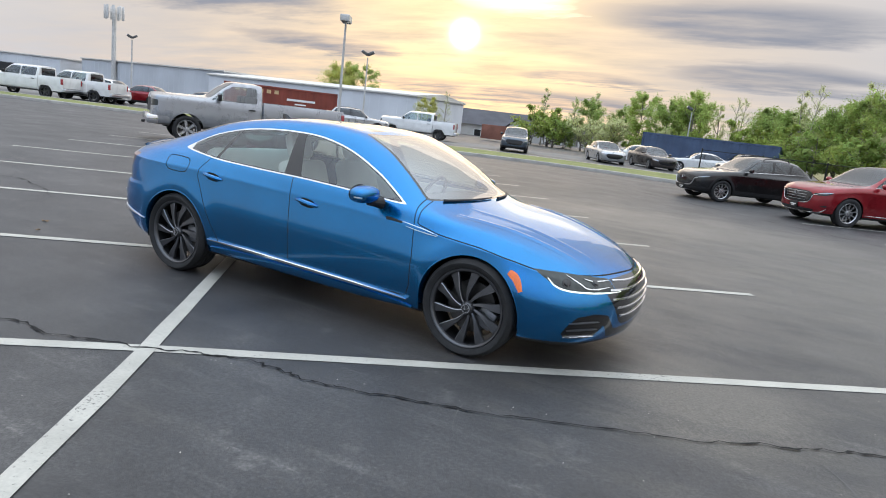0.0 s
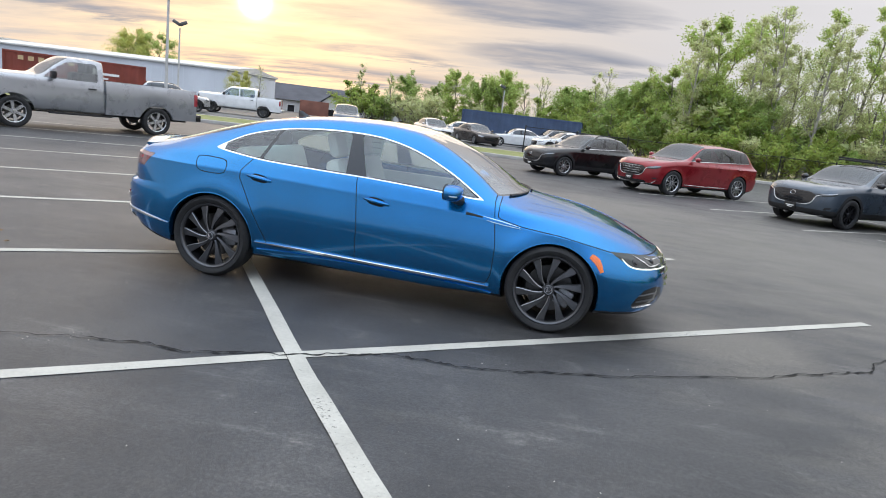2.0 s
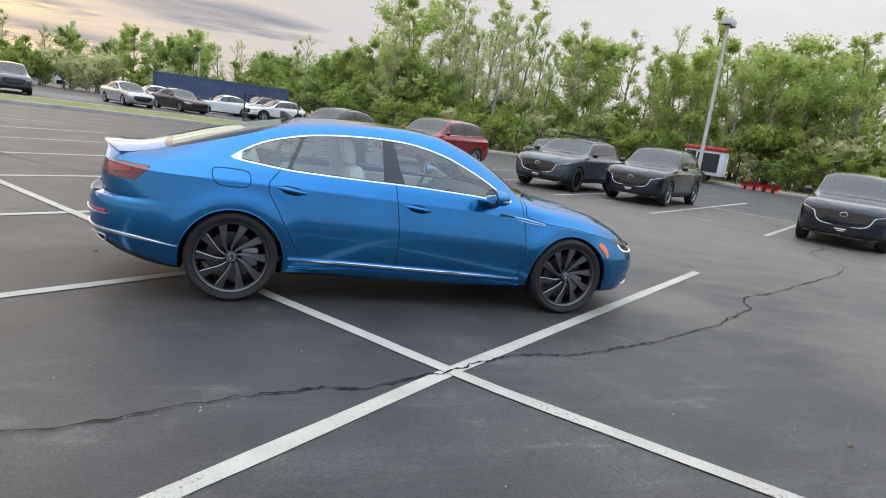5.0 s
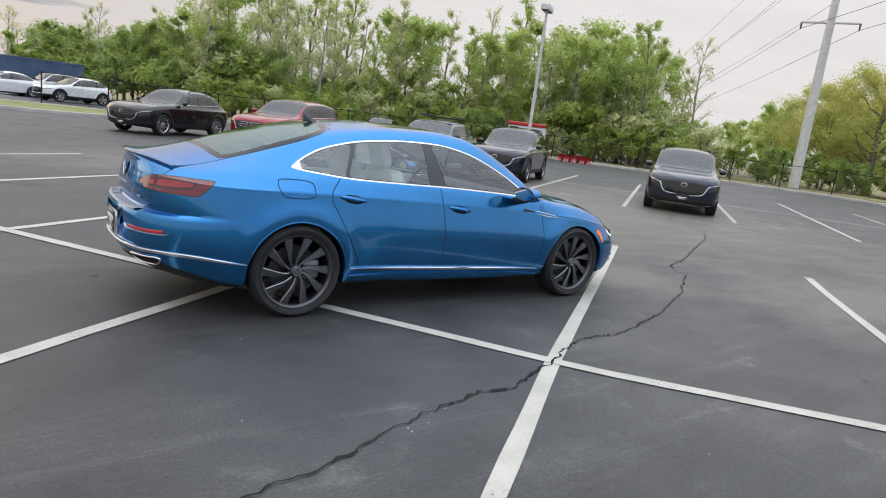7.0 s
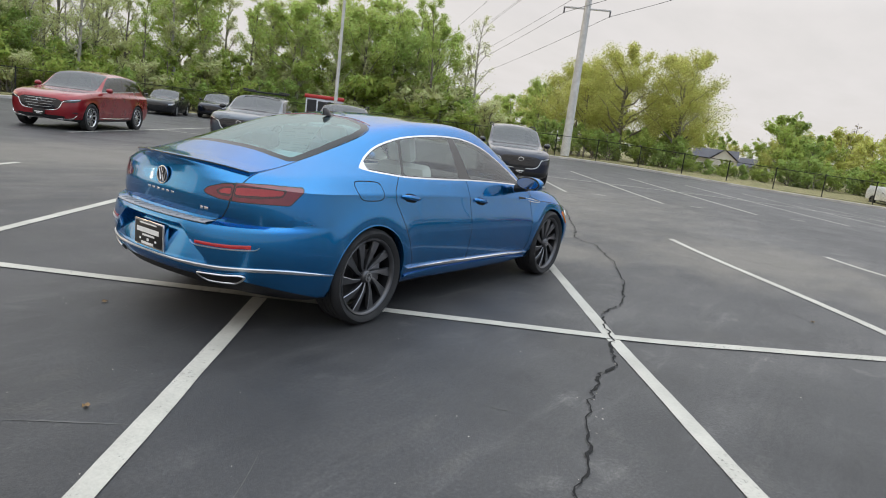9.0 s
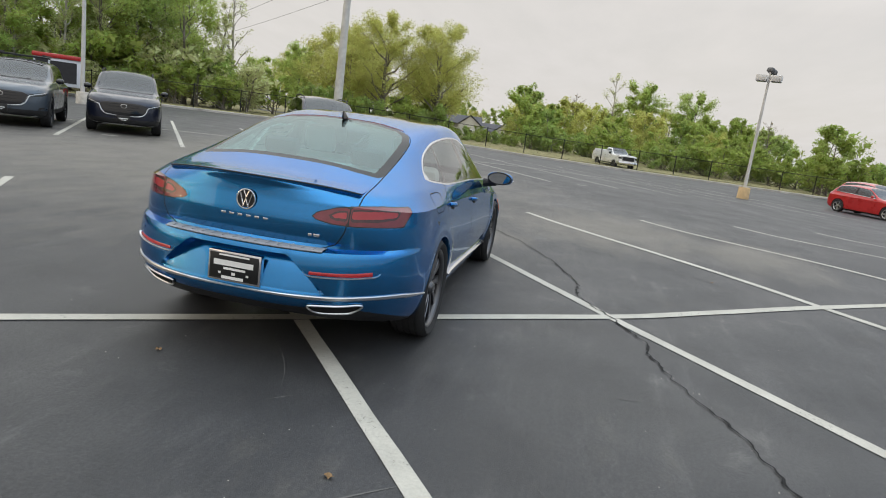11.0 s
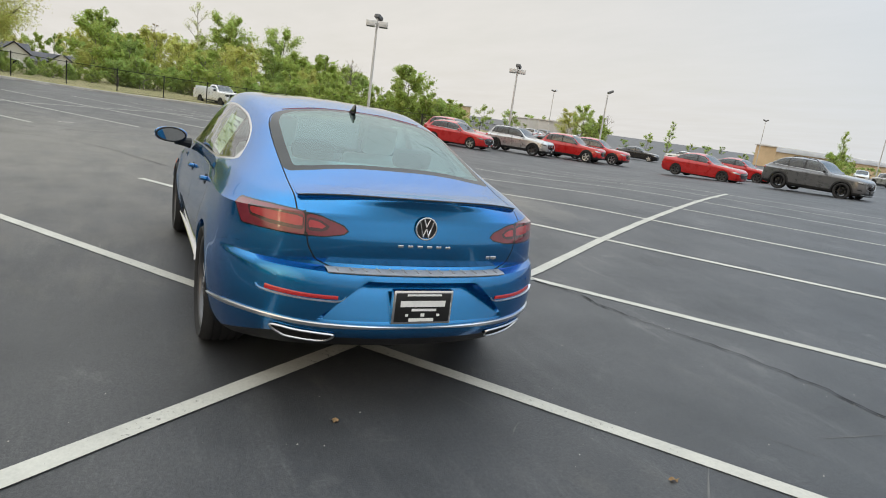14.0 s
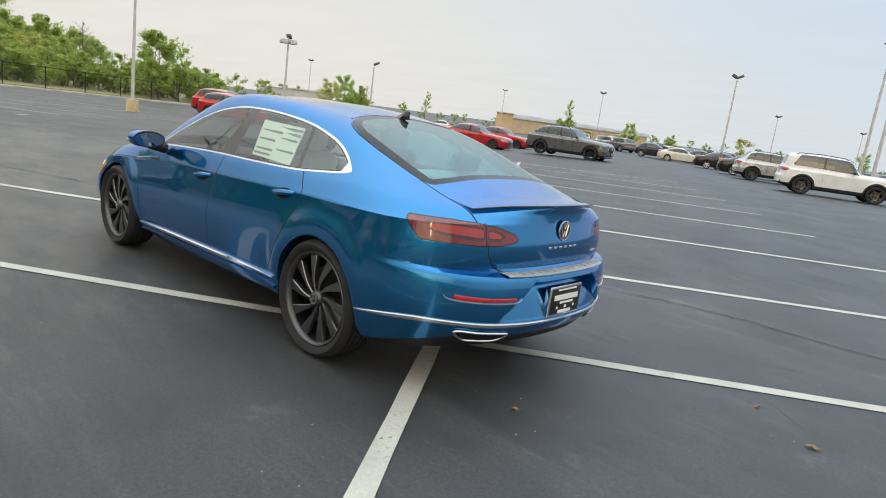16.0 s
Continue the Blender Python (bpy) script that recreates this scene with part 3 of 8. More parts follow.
            for i in range(3):
                t = i / 2
                rr, wd = 0.05 + (ra - 0.02 - 0.05) * t, wd0 + (wd1 - wd0) * t
                y0 = f0 + 0.01 * (1 - t)
                rings.append([bm.verts.new((rr, y0 + b, a * wd)) for a, b in ((-0.5, 0.03), (-0.42, 0.0), (0.42, 0.0), (0.5, 0.03))])
            for r0, r1 in zip(rings, rings[1:]):
                for j in range(3):
                    bm.faces.new((r0[j], r0[j + 1], r1[j + 1], r1[j]))
        bmesh.ops.rotate(bm, cent=(0, 0, 0), matrix=Matrix.Rotation(2 * math.pi * k / n + 0.2, 3, "Y"), verts=bm.verts)
        bmesh.ops.recalc_face_normals(bm, faces=bm.faces)
        part("spoke", bm, [rim_mat, M["rim_edge"]] if style == "hero" else rim_mat, w, smooth=30)
    return w

# ---- the blue fastback saloon; its middle between the axles stands at the origin, nose towards +x ----
HERO = dict(
    xf=2.37, xr=-2.485, sf=1.55, sr=-1.72, nf=2.7, nr=2.62,
    zb=tab([(-2.5, 0.33), (-2.2, 0.255), (-1.8, 0.20), (1.8, 0.18), (2.1, 0.18), (2.37, 0.24)]),
    ws=tab([(-2.5, 0.80), (-1.8, 0.86), (-1.0, 0.845), (1.0, 0.845), (1.9, 0.86), (2.37, 0.80)]),
    wm=tab([(-2.5, 0.90), (-1.6, 0.925), (-0.6, 0.912), (0.6, 0.912), (1.5, 0.925), (2.37, 0.91)]),
    zm=tab([(-2.5, 0.50), (-1.4, 0.56), (0.0, 0.575), (1.4, 0.54), (2.37, 0.42)]),
    wsh=tab([(-2.5, 0.86), (-1.6, 0.885), (-0.6, 0.876), (0.6, 0.872), (1.4, 0.878), (2.0, 0.86), (2.37, 0.80)]),
    zsh=tab([(-2.5, 0.955), (-2.0, 0.925), (-1.2, 0.905), (-0.4, 0.875), (0.4, 0.845), (1.1, 0.79), (1.6, 0.735), (2.0, 0.655), (2.37, 0.58)]),
    wb=tab([(-2.5, 0.70), (-2.0, 0.76), (-1.5, 0.80), (-1.0, 0.825), (0.0, 0.835), (0.8, 0.83), (1.1, 0.82), (1.6, 0.79), (2.37, 0.68)]),
    zbelt=tab([(-2.5, 1.00), (-2.1, 1.005), (-1.6, 1.035), (-1.2, 1.02), (-0.5, 0.985), (0.2, 0.965), (0.85, 0.925), (1.1, 0.895), (1.5, 0.845), (1.9, 0.765), (2.2, 0.685), (2.37, 0.62)]),
    wr=tab([(-2.5, 0.52), (-2.1, 0.55), (-1.7, 0.565), (-1.2, 0.575), (-0.5, 0.60), (0.1, 0.605), (0.5, 0.635), (0.80, 0.70), (0.98, 0.73), (1.2, 0.64), (1.7, 0.58), (2.37, 0.48)]),
    zr=tab([(-2.5, 1.035), (-2.3, 1.035), (-2.1, 1.055), (-1.8, 1.125), (-1.5, 1.215), (-1.2, 1.295), (-0.9, 1.345), (-0.5, 1.385), (-0.15, 1.395), (0.15, 1.37), (0.4, 1.29), (0.6, 1.19), (0.8, 1.065), (0.95, 0.965), (1.1, 0.935), (1.5, 0.895), (1.9, 0.815), (2.2, 0.725), (2.37, 0.645)]),
    zt=tab([(-2.5, 1.045), (-2.36, 1.055), (-2.2, 1.075), (-1.95, 1.135), (-1.6, 1.245), (-1.25, 1.340), (-0.9, 1.405), (-0.5, 1.440), (-0.15, 1.445), (0.15, 1.42), (0.4, 1.355), (0.65, 1.255), (0.9, 1.115), (1.08, 1.005), (1.2, 0.975), (1.6, 0.905), (1.95, 0.825), (2.2, 0.745), (2.37, 0.67)]),
    flare=((-1.418, 0.36, 0.009), (1.418, 0.36, 0.009)),
    shf=tab([(0.15, -0.10), (0.25, -0.03), (0.36, 0.0), (0.5, 0.0), (0.6, -0.03), (0.68, -0.10), (0.8, -0.16)]),
    shr=tab([(0.22, -0.12), (0.34, -0.05), (0.42, 0.004), (0.50, 0.014), (0.58, 0.018), (0.64, 0.012), (0.680, 0.0), (0.695, -0.010), (0.712, -0.082), (0.74, -0.070), (0.79, -0.060), (0.83, -0.058), (0.90, -0.072), (0.955, -0.085), (1.0, -0.088), (1.035, -0.075), (1.06, -0.065)]),
)


def hero_car():
    car = empty("car", pose(0, 0, 0), "blue metallic fastback saloon with chrome window trim and dark wheels", "car")
    lo = Loft(HERO, dx=0.03, nend=60, dense=1.6)
    lo.mesh()
    R = 0.378
    for xa in (-1.418, 1.418):
        lo.cut(lambda x, y, z, a, b, xa=xa: max(math.hypot(x - xa, z - 0.335) - R, 0.5 - y), "gone", (xa - 0.5, xa + 0.5, 0, 0.8))

    # side windows
    top = [(0.83, 0.945), (0.72, 1.015), (0.52, 1.130), (0.23, 1.255), (-0.06, 1.322), (-0.33, 1.337), (-0.61, 1.328), (-0.88, 1.300), (-1.06, 1.263), (-1.23, 1.213), (-1.37, 1.145), (-1.475, 1.075)]
    bot = [(-1.40, 1.058), (-1.20, 1.035), (-0.97, 1.015), (-0.5, 1.000), (-0.06, 0.990), (0.4, 0.968), (0.70, 0.948)]
    outer = smooth_line(top, 5)[:-1] + smooth_line([top[-1]] + bot + [top[0]], 5)[:-1]
    dl = poly_dist(outer)
    side = (-1.7, 1.0, 0.8, 1.45)
    lo.cut(lambda x, y, z, a, b: dl(x, z) if y > 0.45 else 1.0, "window_trim", side)
    lo.cut(lambda x, y, z, a, b: max(dl(x, z) + 0.0105, -1.395 - x) if y > 0.45 else 1.0, "pillar", side, ["window_trim"])
    pane = lambda lo_, hi_, m0, m1: (lambda x, y, z, a, b: max(dl(x, z) + 0.0165, lo_ + m0 * (z - 1.0) - x, x - hi_ - m1 * (z - 1.0)))
    lo.cut(pane(-0.135, 2, -0.33, 0), "front_window", side, ["pillar"])
    lo.cut(pane(-1.045, -0.305, 0.42, -0.06), "rear_window_side", side, ["pillar"])
    lo.cut(pane(-3, -1.075, 0, 0.42), "quarter_window", side, ["pillar"])

    # windshield, roof glass, rear window: outlines in plan
    ws = poly_dist([(1.13, -0.1), (1.13, 0.0), (1.10, 0.3), (1.035, 0.55), (0.93, 0.70), (0.80, 0.665), (0.50, 0.575), (0.22, 0.525), (0.27, 0.3), (0.29, 0.0), (0.29, -0.1)])
    lo.cut(lambda x, y, z, a, b: ws(x, y), "windshield_frame", (0.1, 1.3, 0.85, 1.5), ["body"])
    lo.cut(lambda x, y, z, a, b: ws(x, y) + 0.022, "windshield", (0.1, 1.3, 0.85, 1.5), ["windshield_frame"])
    rf = poly_dist([(0.20, -0.1), (0.20, 0.3), (0.15, 0.50), (-0.62, 0.50), (-0.62, -0.1)])
    lo.cut(lambda x, y, z, a, b: rf(x, y), "roof_glass", (-0.8, 0.4, 1.3, 1.5), ["body"])
    rw = poly_dist([(-0.99, -0.1), (-0.99, 0.0), (-1.01, 0.25), (-1.07, 0.44), (-1.16, 0.535), (-1.30, 0.575), (-1.6, 0.592), (-1.88, 0.596), (-1.93, 0.57), (-1.955, 0.45), (-1.965, 0.0), (-1.965, -0.1)])
    lo.cut(lambda x, y, z, a, b: rw(x, y), "rear_window_border", (-2.1, -0.8, 1.0, 1.5), ["body"])
    rwi = lambda x, y: rw(x, y) + 0.052
    lo.cut(lambda x, y, z, a, b: rwi(x, y), "rear_window", (-2.1, -0.8, 1.0, 1.5), ["rear_window_border"])

    # tail lamps: an outer piece on the wing and an inner one on the hatch
    tl = poly_dist([(0.375, 0.878), (0.40, 0.905), (0.50, 0.938), (0.62, 0.955), (0.75, 0.960), (1.40, 0.948), (1.40, 0.843), (0.77, 0.842), (0.61, 0.838), (0.49, 0.843), (0.40, 0.860)])
    rear = (-2.7, -1.7, 0.7, 1.1)
    blunt = lambda x, z: (x + 2.00 + (0.95 - z) * 0.95) * 0.72          # the lamp's slanted outer end
    lamp_d = lambda x, z, a: max(tl(a, z), blunt(x, z))
    lo.cut(lambda x, y, z, a, b: lamp_d(x, z, a), "lamp_bezel", rear, ["body"])
    lo.cut(lambda x, y, z, a, b: max(lamp_d(x, z, a) + 0.005, a - 0.572), "inner_tail_lamp", rear, ["lamp_bezel"])
    lo.cut(lambda x, y, z, a, b: max(lamp_d(x, z, a) + 0.005, 0.58 - a), "outer_tail_lamp", rear, ["lamp_bezel"])
    core = poly_dist([(0.455, 0.886), (0.505, 0.918), (0.62, 0.936), (0.75, 0.941), (0.885, 0.938), (0.865, 0.890), (0.75, 0.872), (0.62, 0.866), (0.505, 0.866)])
    lo.cut(lambda x, y, z, a, b: max(core(a, z), 0.008 - abs(a - 0.576)), "lamp_line", rear, ["inner_tail_lamp", "outer_tail_lamp"])
    lo.cut(lambda x, y, z, a, b: max(core(a, z) + 0.010, 0.014 - abs(a - 0.576)), "lamp_core", rear, ["lamp_line"])
    low_core = poly_dist([(0.50, 0.880), (0.62, 0.882), (0.75, 0.887), (0.865, 0.900), (0.872, 0.893), (0.75, 0.879), (0.62, 0.874), (0.51, 0.874)])
    lo.cut(lambda x, y, z, a, b: low_core(a, z) - 0.002, "lamp_line", rear, ["lamp_core"])

    # nose: headlamps, grille, side intakes
    fr = (1.4, 2.6, 0.15, 0.85)
    hl = poly_dist([(1.07, 0.700), (0.86, 0.690), (0.62, 0.668), (0.46, 0.650), (0.46, 0.580), (0.56, 0.570), (0.74, 0.572), (0.90, 0.590), (0.98, 0.630)])
    lo.cut(lambda x, y, z, a, b: hl(b, z), "headlamp", fr, ["body"])
    gr = poly_dist([(-0.1, 0.655), (0.30, 0.650), (0.455, 0.648), (0.455, 0.578), (0.56, 0.565), (0.50, 0.48), (0.42, 0.375), (0.36, 0.345), (-0.1, 0.335)])
    lo.cut(lambda x, y, z, a, b: gr(b, z), "grille_back", fr, ["body"])
    si = poly_dist([(0.87, 0.355), (0.81, 0.425), (0.68, 0.448), (0.56, 0.432), (0.46, 0.325), (0.0, 0.322), (0.0, 0.260), (0.48, 0.260), (0.585, 0.365), (0.64, 0.275), (0.84, 0.268), (0.885, 0.300)])
    lo.cut(lambda x, y, z, a, b: si(b, z), "intake_surround", fr, ["body"])

    # panel gaps
    g = 0.0032
    fd = poly_dist([(0.915, 1.2), (0.915, 0.94), (0.965, 0.62), (0.960, 0.40), (0.93, 0.315), (-0.155, 0.325), (-0.155, 0.62), (-0.205, 0.985), (-0.205, 1.2)])
    rd = poly_dist([(-0.205, 1.2), (-0.205, 0.985), (-0.155, 0.62), (-0.155, 0.325), (-0.90, 0.335), (-0.935, 0.40), (-1.02, 0.56), (-1.11, 0.73), (-1.185, 0.86), (-1.185, 0.925), (-1.10, 1.03), (-1.05, 1.2)])
    hood = poly_dist([(0.955, 0.835), (1.14, 0.793), (1.45, 0.765), (1.70, 0.722), (1.90, 0.680), (2.5, 0.655), (2.5, 1.2), (0.955, 1.2)])
    low = (-1.3, 1.1, 0.2, 1.1)
    for dist, nm, box in ((fd, "front_door", low), (rd, "rear_door", low)):
        lo.cut(lambda x, y, z, a, b: dist(x, z) - g if y > 0.5 else 1.0, "panel_gap", box, ["body"])
        lo.cut(lambda x, y, z, a, b: dist(x, z) + g if y > 0.5 else 1.0, nm, box, ["panel_gap"])
    hb = (0.9, 2.5, 0.6, 1.1)
    lo.cut(lambda x, y, z, a, b: max(hood(x, z), x - 2.30) - g, "panel_gap", hb, ["body"])
    lo.cut(lambda x, y, z, a, b: max(hood(x, z), x - 2.30) + g, "hood", hb, ["panel_gap"])
    # hatch: down the sides of the rear window, through the lamps, to the bumper step
    tg = poly_dist([(0.0, 0.702), (0.44, 0.702), (0.52, 0.735), (0.56, 0.80), (0.577, 0.88), (0.585, 1.2), (-0.1, 1.2), (-0.1, 0.702)])
    tb = (-2.6, -0.9, 0.65, 1.5)
    wd = tab([(-2.5, 0.585), (-2.25, 0.60), (-1.95, 0.598), (-1.6, 0.593), (-1.30, 0.576), (-1.16, 0.537), (-1.0, 0.30)])

    def hatch(x, y, z, a, b):
        if x < -2.30 and z < 1.03:
            return tg(a, z)
        return max(y - float(wd(x)), x + 0.975)
    lo.cut(lambda x, y, z, a, b: hatch(x, y, z, a, b) - g, "panel_gap", tb, ["body"])
    lo.cut(lambda x, y, z, a, b: hatch(x, y, z, a, b) + g, "hatch", tb, ["panel_gap"])
    ff = smooth_line([(-1.565, 0.995), (-1.37, 0.990), (-1.325, 0.965), (-1.32, 0.905), (-1.36, 0.872), (-1.53, 0.876), (-1.575, 0.91), (-1.59, 0.965)], 5, True)
    fl = poly_dist(ff)
    lo.cut(lambda x, y, z, a, b: fl(x, z) - g if y > 0.5 else 1.0, "flap_gap", (-1.75, -1.2, 0.8, 1.03), ["body"])
    lo.cut(lambda x, y, z, a, b: fl(x, z) + g if y > 0.5 else 1.0, "flap", (-1.75, -1.2, 0.8, 1.03), ["flap_gap"])
    # bumper seams and the black lower edge
    lo.cut(lambda x, y, z, a, b: z - 0.235 - 0.135 * max(0, min(1, (-x - 1.8) / 0.5)), "lower_skirt", (-2.7, 2.6, 0.0, 0.5), ["body"])
    lo.cut(lambda x, y, z, a, b: abs(z - 0.755 + 0.06 * max(0, min(1, (x + 2.05) / 0.2))) - 0.0025 if y > 0.6 else 1.0, "panel_gap", (-2.12, -1.74, 0.5, 0.84), ["body"])

    # the sunken field round the number plate, wider at its foot
    pf = poly_dist([(-0.1, 0.664), (0.285, 0.664), (0.315, 0.645), (0.50, 0.478), (0.515, 0.456), (0.49, 0.448), (-0.1, 0.448)])
    fb_ = (-2.7, -2.2, 0.38, 0.72)
    lo.cut(lambda x, y, z, a, b: pf(a, z), "field_edge", fb_, ["body"])
    lo.cut(lambda x, y, z, a, b: pf(a, z) + 0.018, "plate_field", fb_, ["field_edge"])
    for v in lo.bm.verts:
        if v.co.x < -2.2 and 0.40 < v.co.z < 0.70:
            d_ = pf(v[lo.lr], v.co.z)
            if d_ < 0:
                v.co.x += min(1, -d_ / 0.018) * (0.004 + 0.080 * max(0, min(1, (v.co.z - 0.45) / 0.2)))

    B = M["blue"]
    body = part("body", lo.take("body"), B, car, smooth=24)
    part("hood", lo.take("hood"), B, car, "blue bonnet with two raised creases", smooth=30)
    hat = part("hatch", lo.take("hatch"), B, car, smooth=24)
    part("panel_gap", lo.take("panel_gap"), M["seam"], body)
    pfo = part("plate_field", lo.take("plate_field"), B, car, smooth=40)
    part("field_edge", lo.take("field_edge"), B, pfo, smooth=24)
    part("lower_skirt", lo.take("lower_skirt"), M["black"], car, "black lower edge", smooth=40)
    part("windshield", lo.take("windshield"), M["windshield"], car, "clear windshield").visible_shadow = False
    part("windshield_frame", lo.take("windshield_frame"), M["gloss_black"], car, "black windshield border")
    part("roof_glass", lo.take("roof_glass"), M["gloss_black"], car, "dark glass roof panel")
    part("rear_window_border", lo.take("rear_window_border"), M["frit"], hat, "black rear window border")
    part("rear_window", lo.take("rear_window"), M["rear_glass"], hat, "clear rear window").visible_shadow = False
    part("grille_back", lo.take("grille_back"), M["gloss_black"], car, "black grille")
    for side_ in ("right", "left"):
        s = 1 if side_ == "right" else -1
        for nm in ("front_door", "rear_door"):
            d = part(nm, lo.take(nm, side_), B, car, smooth=24)
            x0, z0 = (-0.015, 0.827) if nm == "front_door" else (-1.015, 0.880)
            bm = bmesh.new()
            pts, rad = [], []
            for i in range(9):
                t = i / 8 - 0.5
                p, n = lo.at("s", x0 + 0.205 * t, z0 - 0.022 * t * 2 * 0.6)
                pts.append(p + n * (0.030 * (1 - (2 * t) ** 4) - 0.004)), rad.append(0.0135 + 0.004 * (1 - (2 * t) ** 2))
            add_tube(bm, pts, rad, 8)
            bmesh.ops.recalc_face_normals(bm, faces=bm.faces)
            part("door_handle", flip(bm, s), B, d)
            # shade of the hollow behind the handle, laid on as a near-black strip
            bm = lo.ribbon("s", [(x0 - 0.085, z0 + 0.008), (x0, z0 - 0.002), (x0 + 0.085, z0 - 0.015)], 0.062, 0.0012, 4, s < 0)
            part("handle_recess_shade", bm, M["seam"], d)
        if s > 0:
            part("flap_gap", lo.take("flap_gap", side_), M["seam"], part("fuel_flap", lo.take("flap", side_), B, car))
        else:
            part("wing_edge", lo.take("flap_gap", side_), B, part("rear_wing", lo.take("flap", side_), B, car))
        part("window_trim", lo.take("window_trim", side_, 0.006), M["satin"], car, "satin chrome window surround")
        part("pillar", lo.take("pillar", side_), M["gloss_black"], car, "gloss black window pillar")
        for nm in ("front_window", "rear_window_side", "quarter_window"):
            part("side_window", lo.take(nm, side_), M["window"], car, "tinted side window").visible_shadow = False
        lamp = part("tail_lamp", lo.take("lamp_bezel", side_), M["gloss_black"], car, "red tail lamp split by the hatch gap")
        part("lens", lo.take("inner_tail_lamp", side_), M["red_lens_dark"], lamp)
        part("lens", lo.take("outer_tail_lamp", side_), M["red_lens_dark"], lamp)
        part("lamp_outline", lo.take("lamp_line", side_), M["lens_line"], lamp, "dark inner outline")
        part("light_core", lo.take("lamp_core", side_), M["red_lens"], lamp, "brighter red light strip")
        part("intake_surround", lo.take("intake_surround", side_), M["gloss_black"], car, "gloss black side intake")
        hd = part("headlamp", lo.take("headlamp", side_), M["lamp_dark"], car, "slim headlamp with lit lower strip")
        part("running_light", lo.ribbon("f", [(0.985, 0.655), (0.955, 0.612), (0.88, 0.588), (0.72, 0.578), (0.54, 0.574), (0.40, 0.572)], 0.010, 0.006, 5, s < 0), M["drl"], hd, "white running light strip")
        part("lamp_divider", lo.ribbon("f", [(0.83, 0.675), (0.76, 0.630), (0.70, 0.600), (0.50, 0.606)], 0.012, 0.006, 5, s < 0), M["chrome"], hd)
        part("lamp_divider", lo.ribbon("f", [(0.70, 0.655), (0.63, 0.640), (0.47, 0.640)], 0.012, 0.006, 5, s < 0), M["chrome"], hd)
        for q0 in (0.86, 0.62):
            bm = bmesh.new()
            p, n = lo.at("f", q0, 0.632)
            mm = Matrix.Translation(p - n * 0.012) @ n.to_track_quat("Z", "Y").to_matrix().to_4x4()
            add_lathe(bm, [(0.0, 0.030), (0.016, 0.030), (0.016, 0.024), (0.024, 0.018), (0.026, 0.001)], 20, "z", mm)
            part("projector", flip(bm, s), M["gloss_black"], hd)
        # grille bars with chrome fronts
        for z0, q1 in ((0.625, 0.44), (0.578, 0.52), (0.520, 0.52), (0.462, 0.475), (0.404, 0.43)):
            part("grille_bar", lo.ribbon("f", [(0.0, z0), (q1 * 0.6, z0 + 0.003), (q1, z0 + 0.012)], 0.016, 0.012, 5, s < 0, taper=False), M["chrome"], car)
        for z0 in (0.290, 0.340, 0.390):
            part("intake_blade", lo.ribbon("f", [(0.86, z0 - 0.01), (0.75, z0), (0.64, z0 + 0.004)], 0.012, 0.012, 4, s < 0), M["chrome"] if z0 < 0.3 else M["rim_dark"], car)
        part("side_reflector", lo.ribbon("s", [(1.690, 0.655), (1.745, 0.620), (1.790, 0.545)], lambda t: 0.030 + 0.022 * math.sin(3.14 * min(1, t + 0.1)), 0.004, 5, s < 0), M["amber"], car, "amber side reflector")
        # fender vent
        part("fender_vent", lo.ribbon("s", [(0.70, 0.832), (0.84, 0.822), (0.97, 0.806), (1.13, 0.783)], lambda t: 0.042 * (1 - 0.75 * abs(t - 0.3)), 0.003, 5, s < 0), B, car, "body-coloured wing vent with chrome edges")
        part("vent_opening", lo.ribbon("s", [(0.705, 0.836), (0.77, 0.832), (0.84, 0.825)], lambda t: 0.026 * (1 - 0.4 * t), 0.0045, 5, s < 0), M["black"], car, "dark mouth of the wing vent")
        part("vent_trim", lo.ribbon("s", [(0.84, 0.832), (1.0, 0.810), (1.14, 0.786)], 0.008, 0.008, 5, s < 0), M["chrome"], car)
        part("vent_trim", lo.ribbon("s", [(0.87, 0.806), (1.0, 0.789), (1.14, 0.777)], 0.008, 0.008, 5, s < 0), M["chrome"], car)
        # sill trims, bumper trims
        part("sill_trim", lo.ribbon("s", [(-1.01, 0.362), (-0.6, 0.350), (-0.1, 0.334), (0.5, 0.316), (0.955, 0.303)], 0.028, 0.026, 5, s < 0), M["chrome"], car, "chrome sill strip")
        part("sill_blade", lo.ribbon("s", [(-1.00, 0.290), (-0.4, 0.268), (0.4, 0.250), (0.98, 0.238)], 0.075, 0.012, 5, s < 0), B, car, "blue lower sill")
        part("bumper_trim", lo.ribbon("r", [(0.0, 0.440), (0.30, 0.440), (0.55, 0.442), (0.75, 0.450), (0.95, 0.448), (1.15, 0.425), (1.30, 0.405)], 0.026, 0.010, 6, s < 0), M["satin"], car, "chrome rear bumper strip")
        rf_ = part("rear_reflector", lo.ribbon("r", [(0.42, 0.581), (0.55, 0.580), (0.66, 0.583), (0.77, 0.590)], lambda t: 0.017 + 0.006 * t, 0.004, 6, s < 0), M["red_reflector"], car, "thin red bumper reflector")
        part("reflector_trim", lo.ribbon("r", [(0.385, 0.588), (0.42, 0.564), (0.55, 0.562), (0.68, 0.566), (0.79, 0.575), (0.82, 0.592)], 0.008, 0.008, 6, s < 0), M["satin"], rf_)
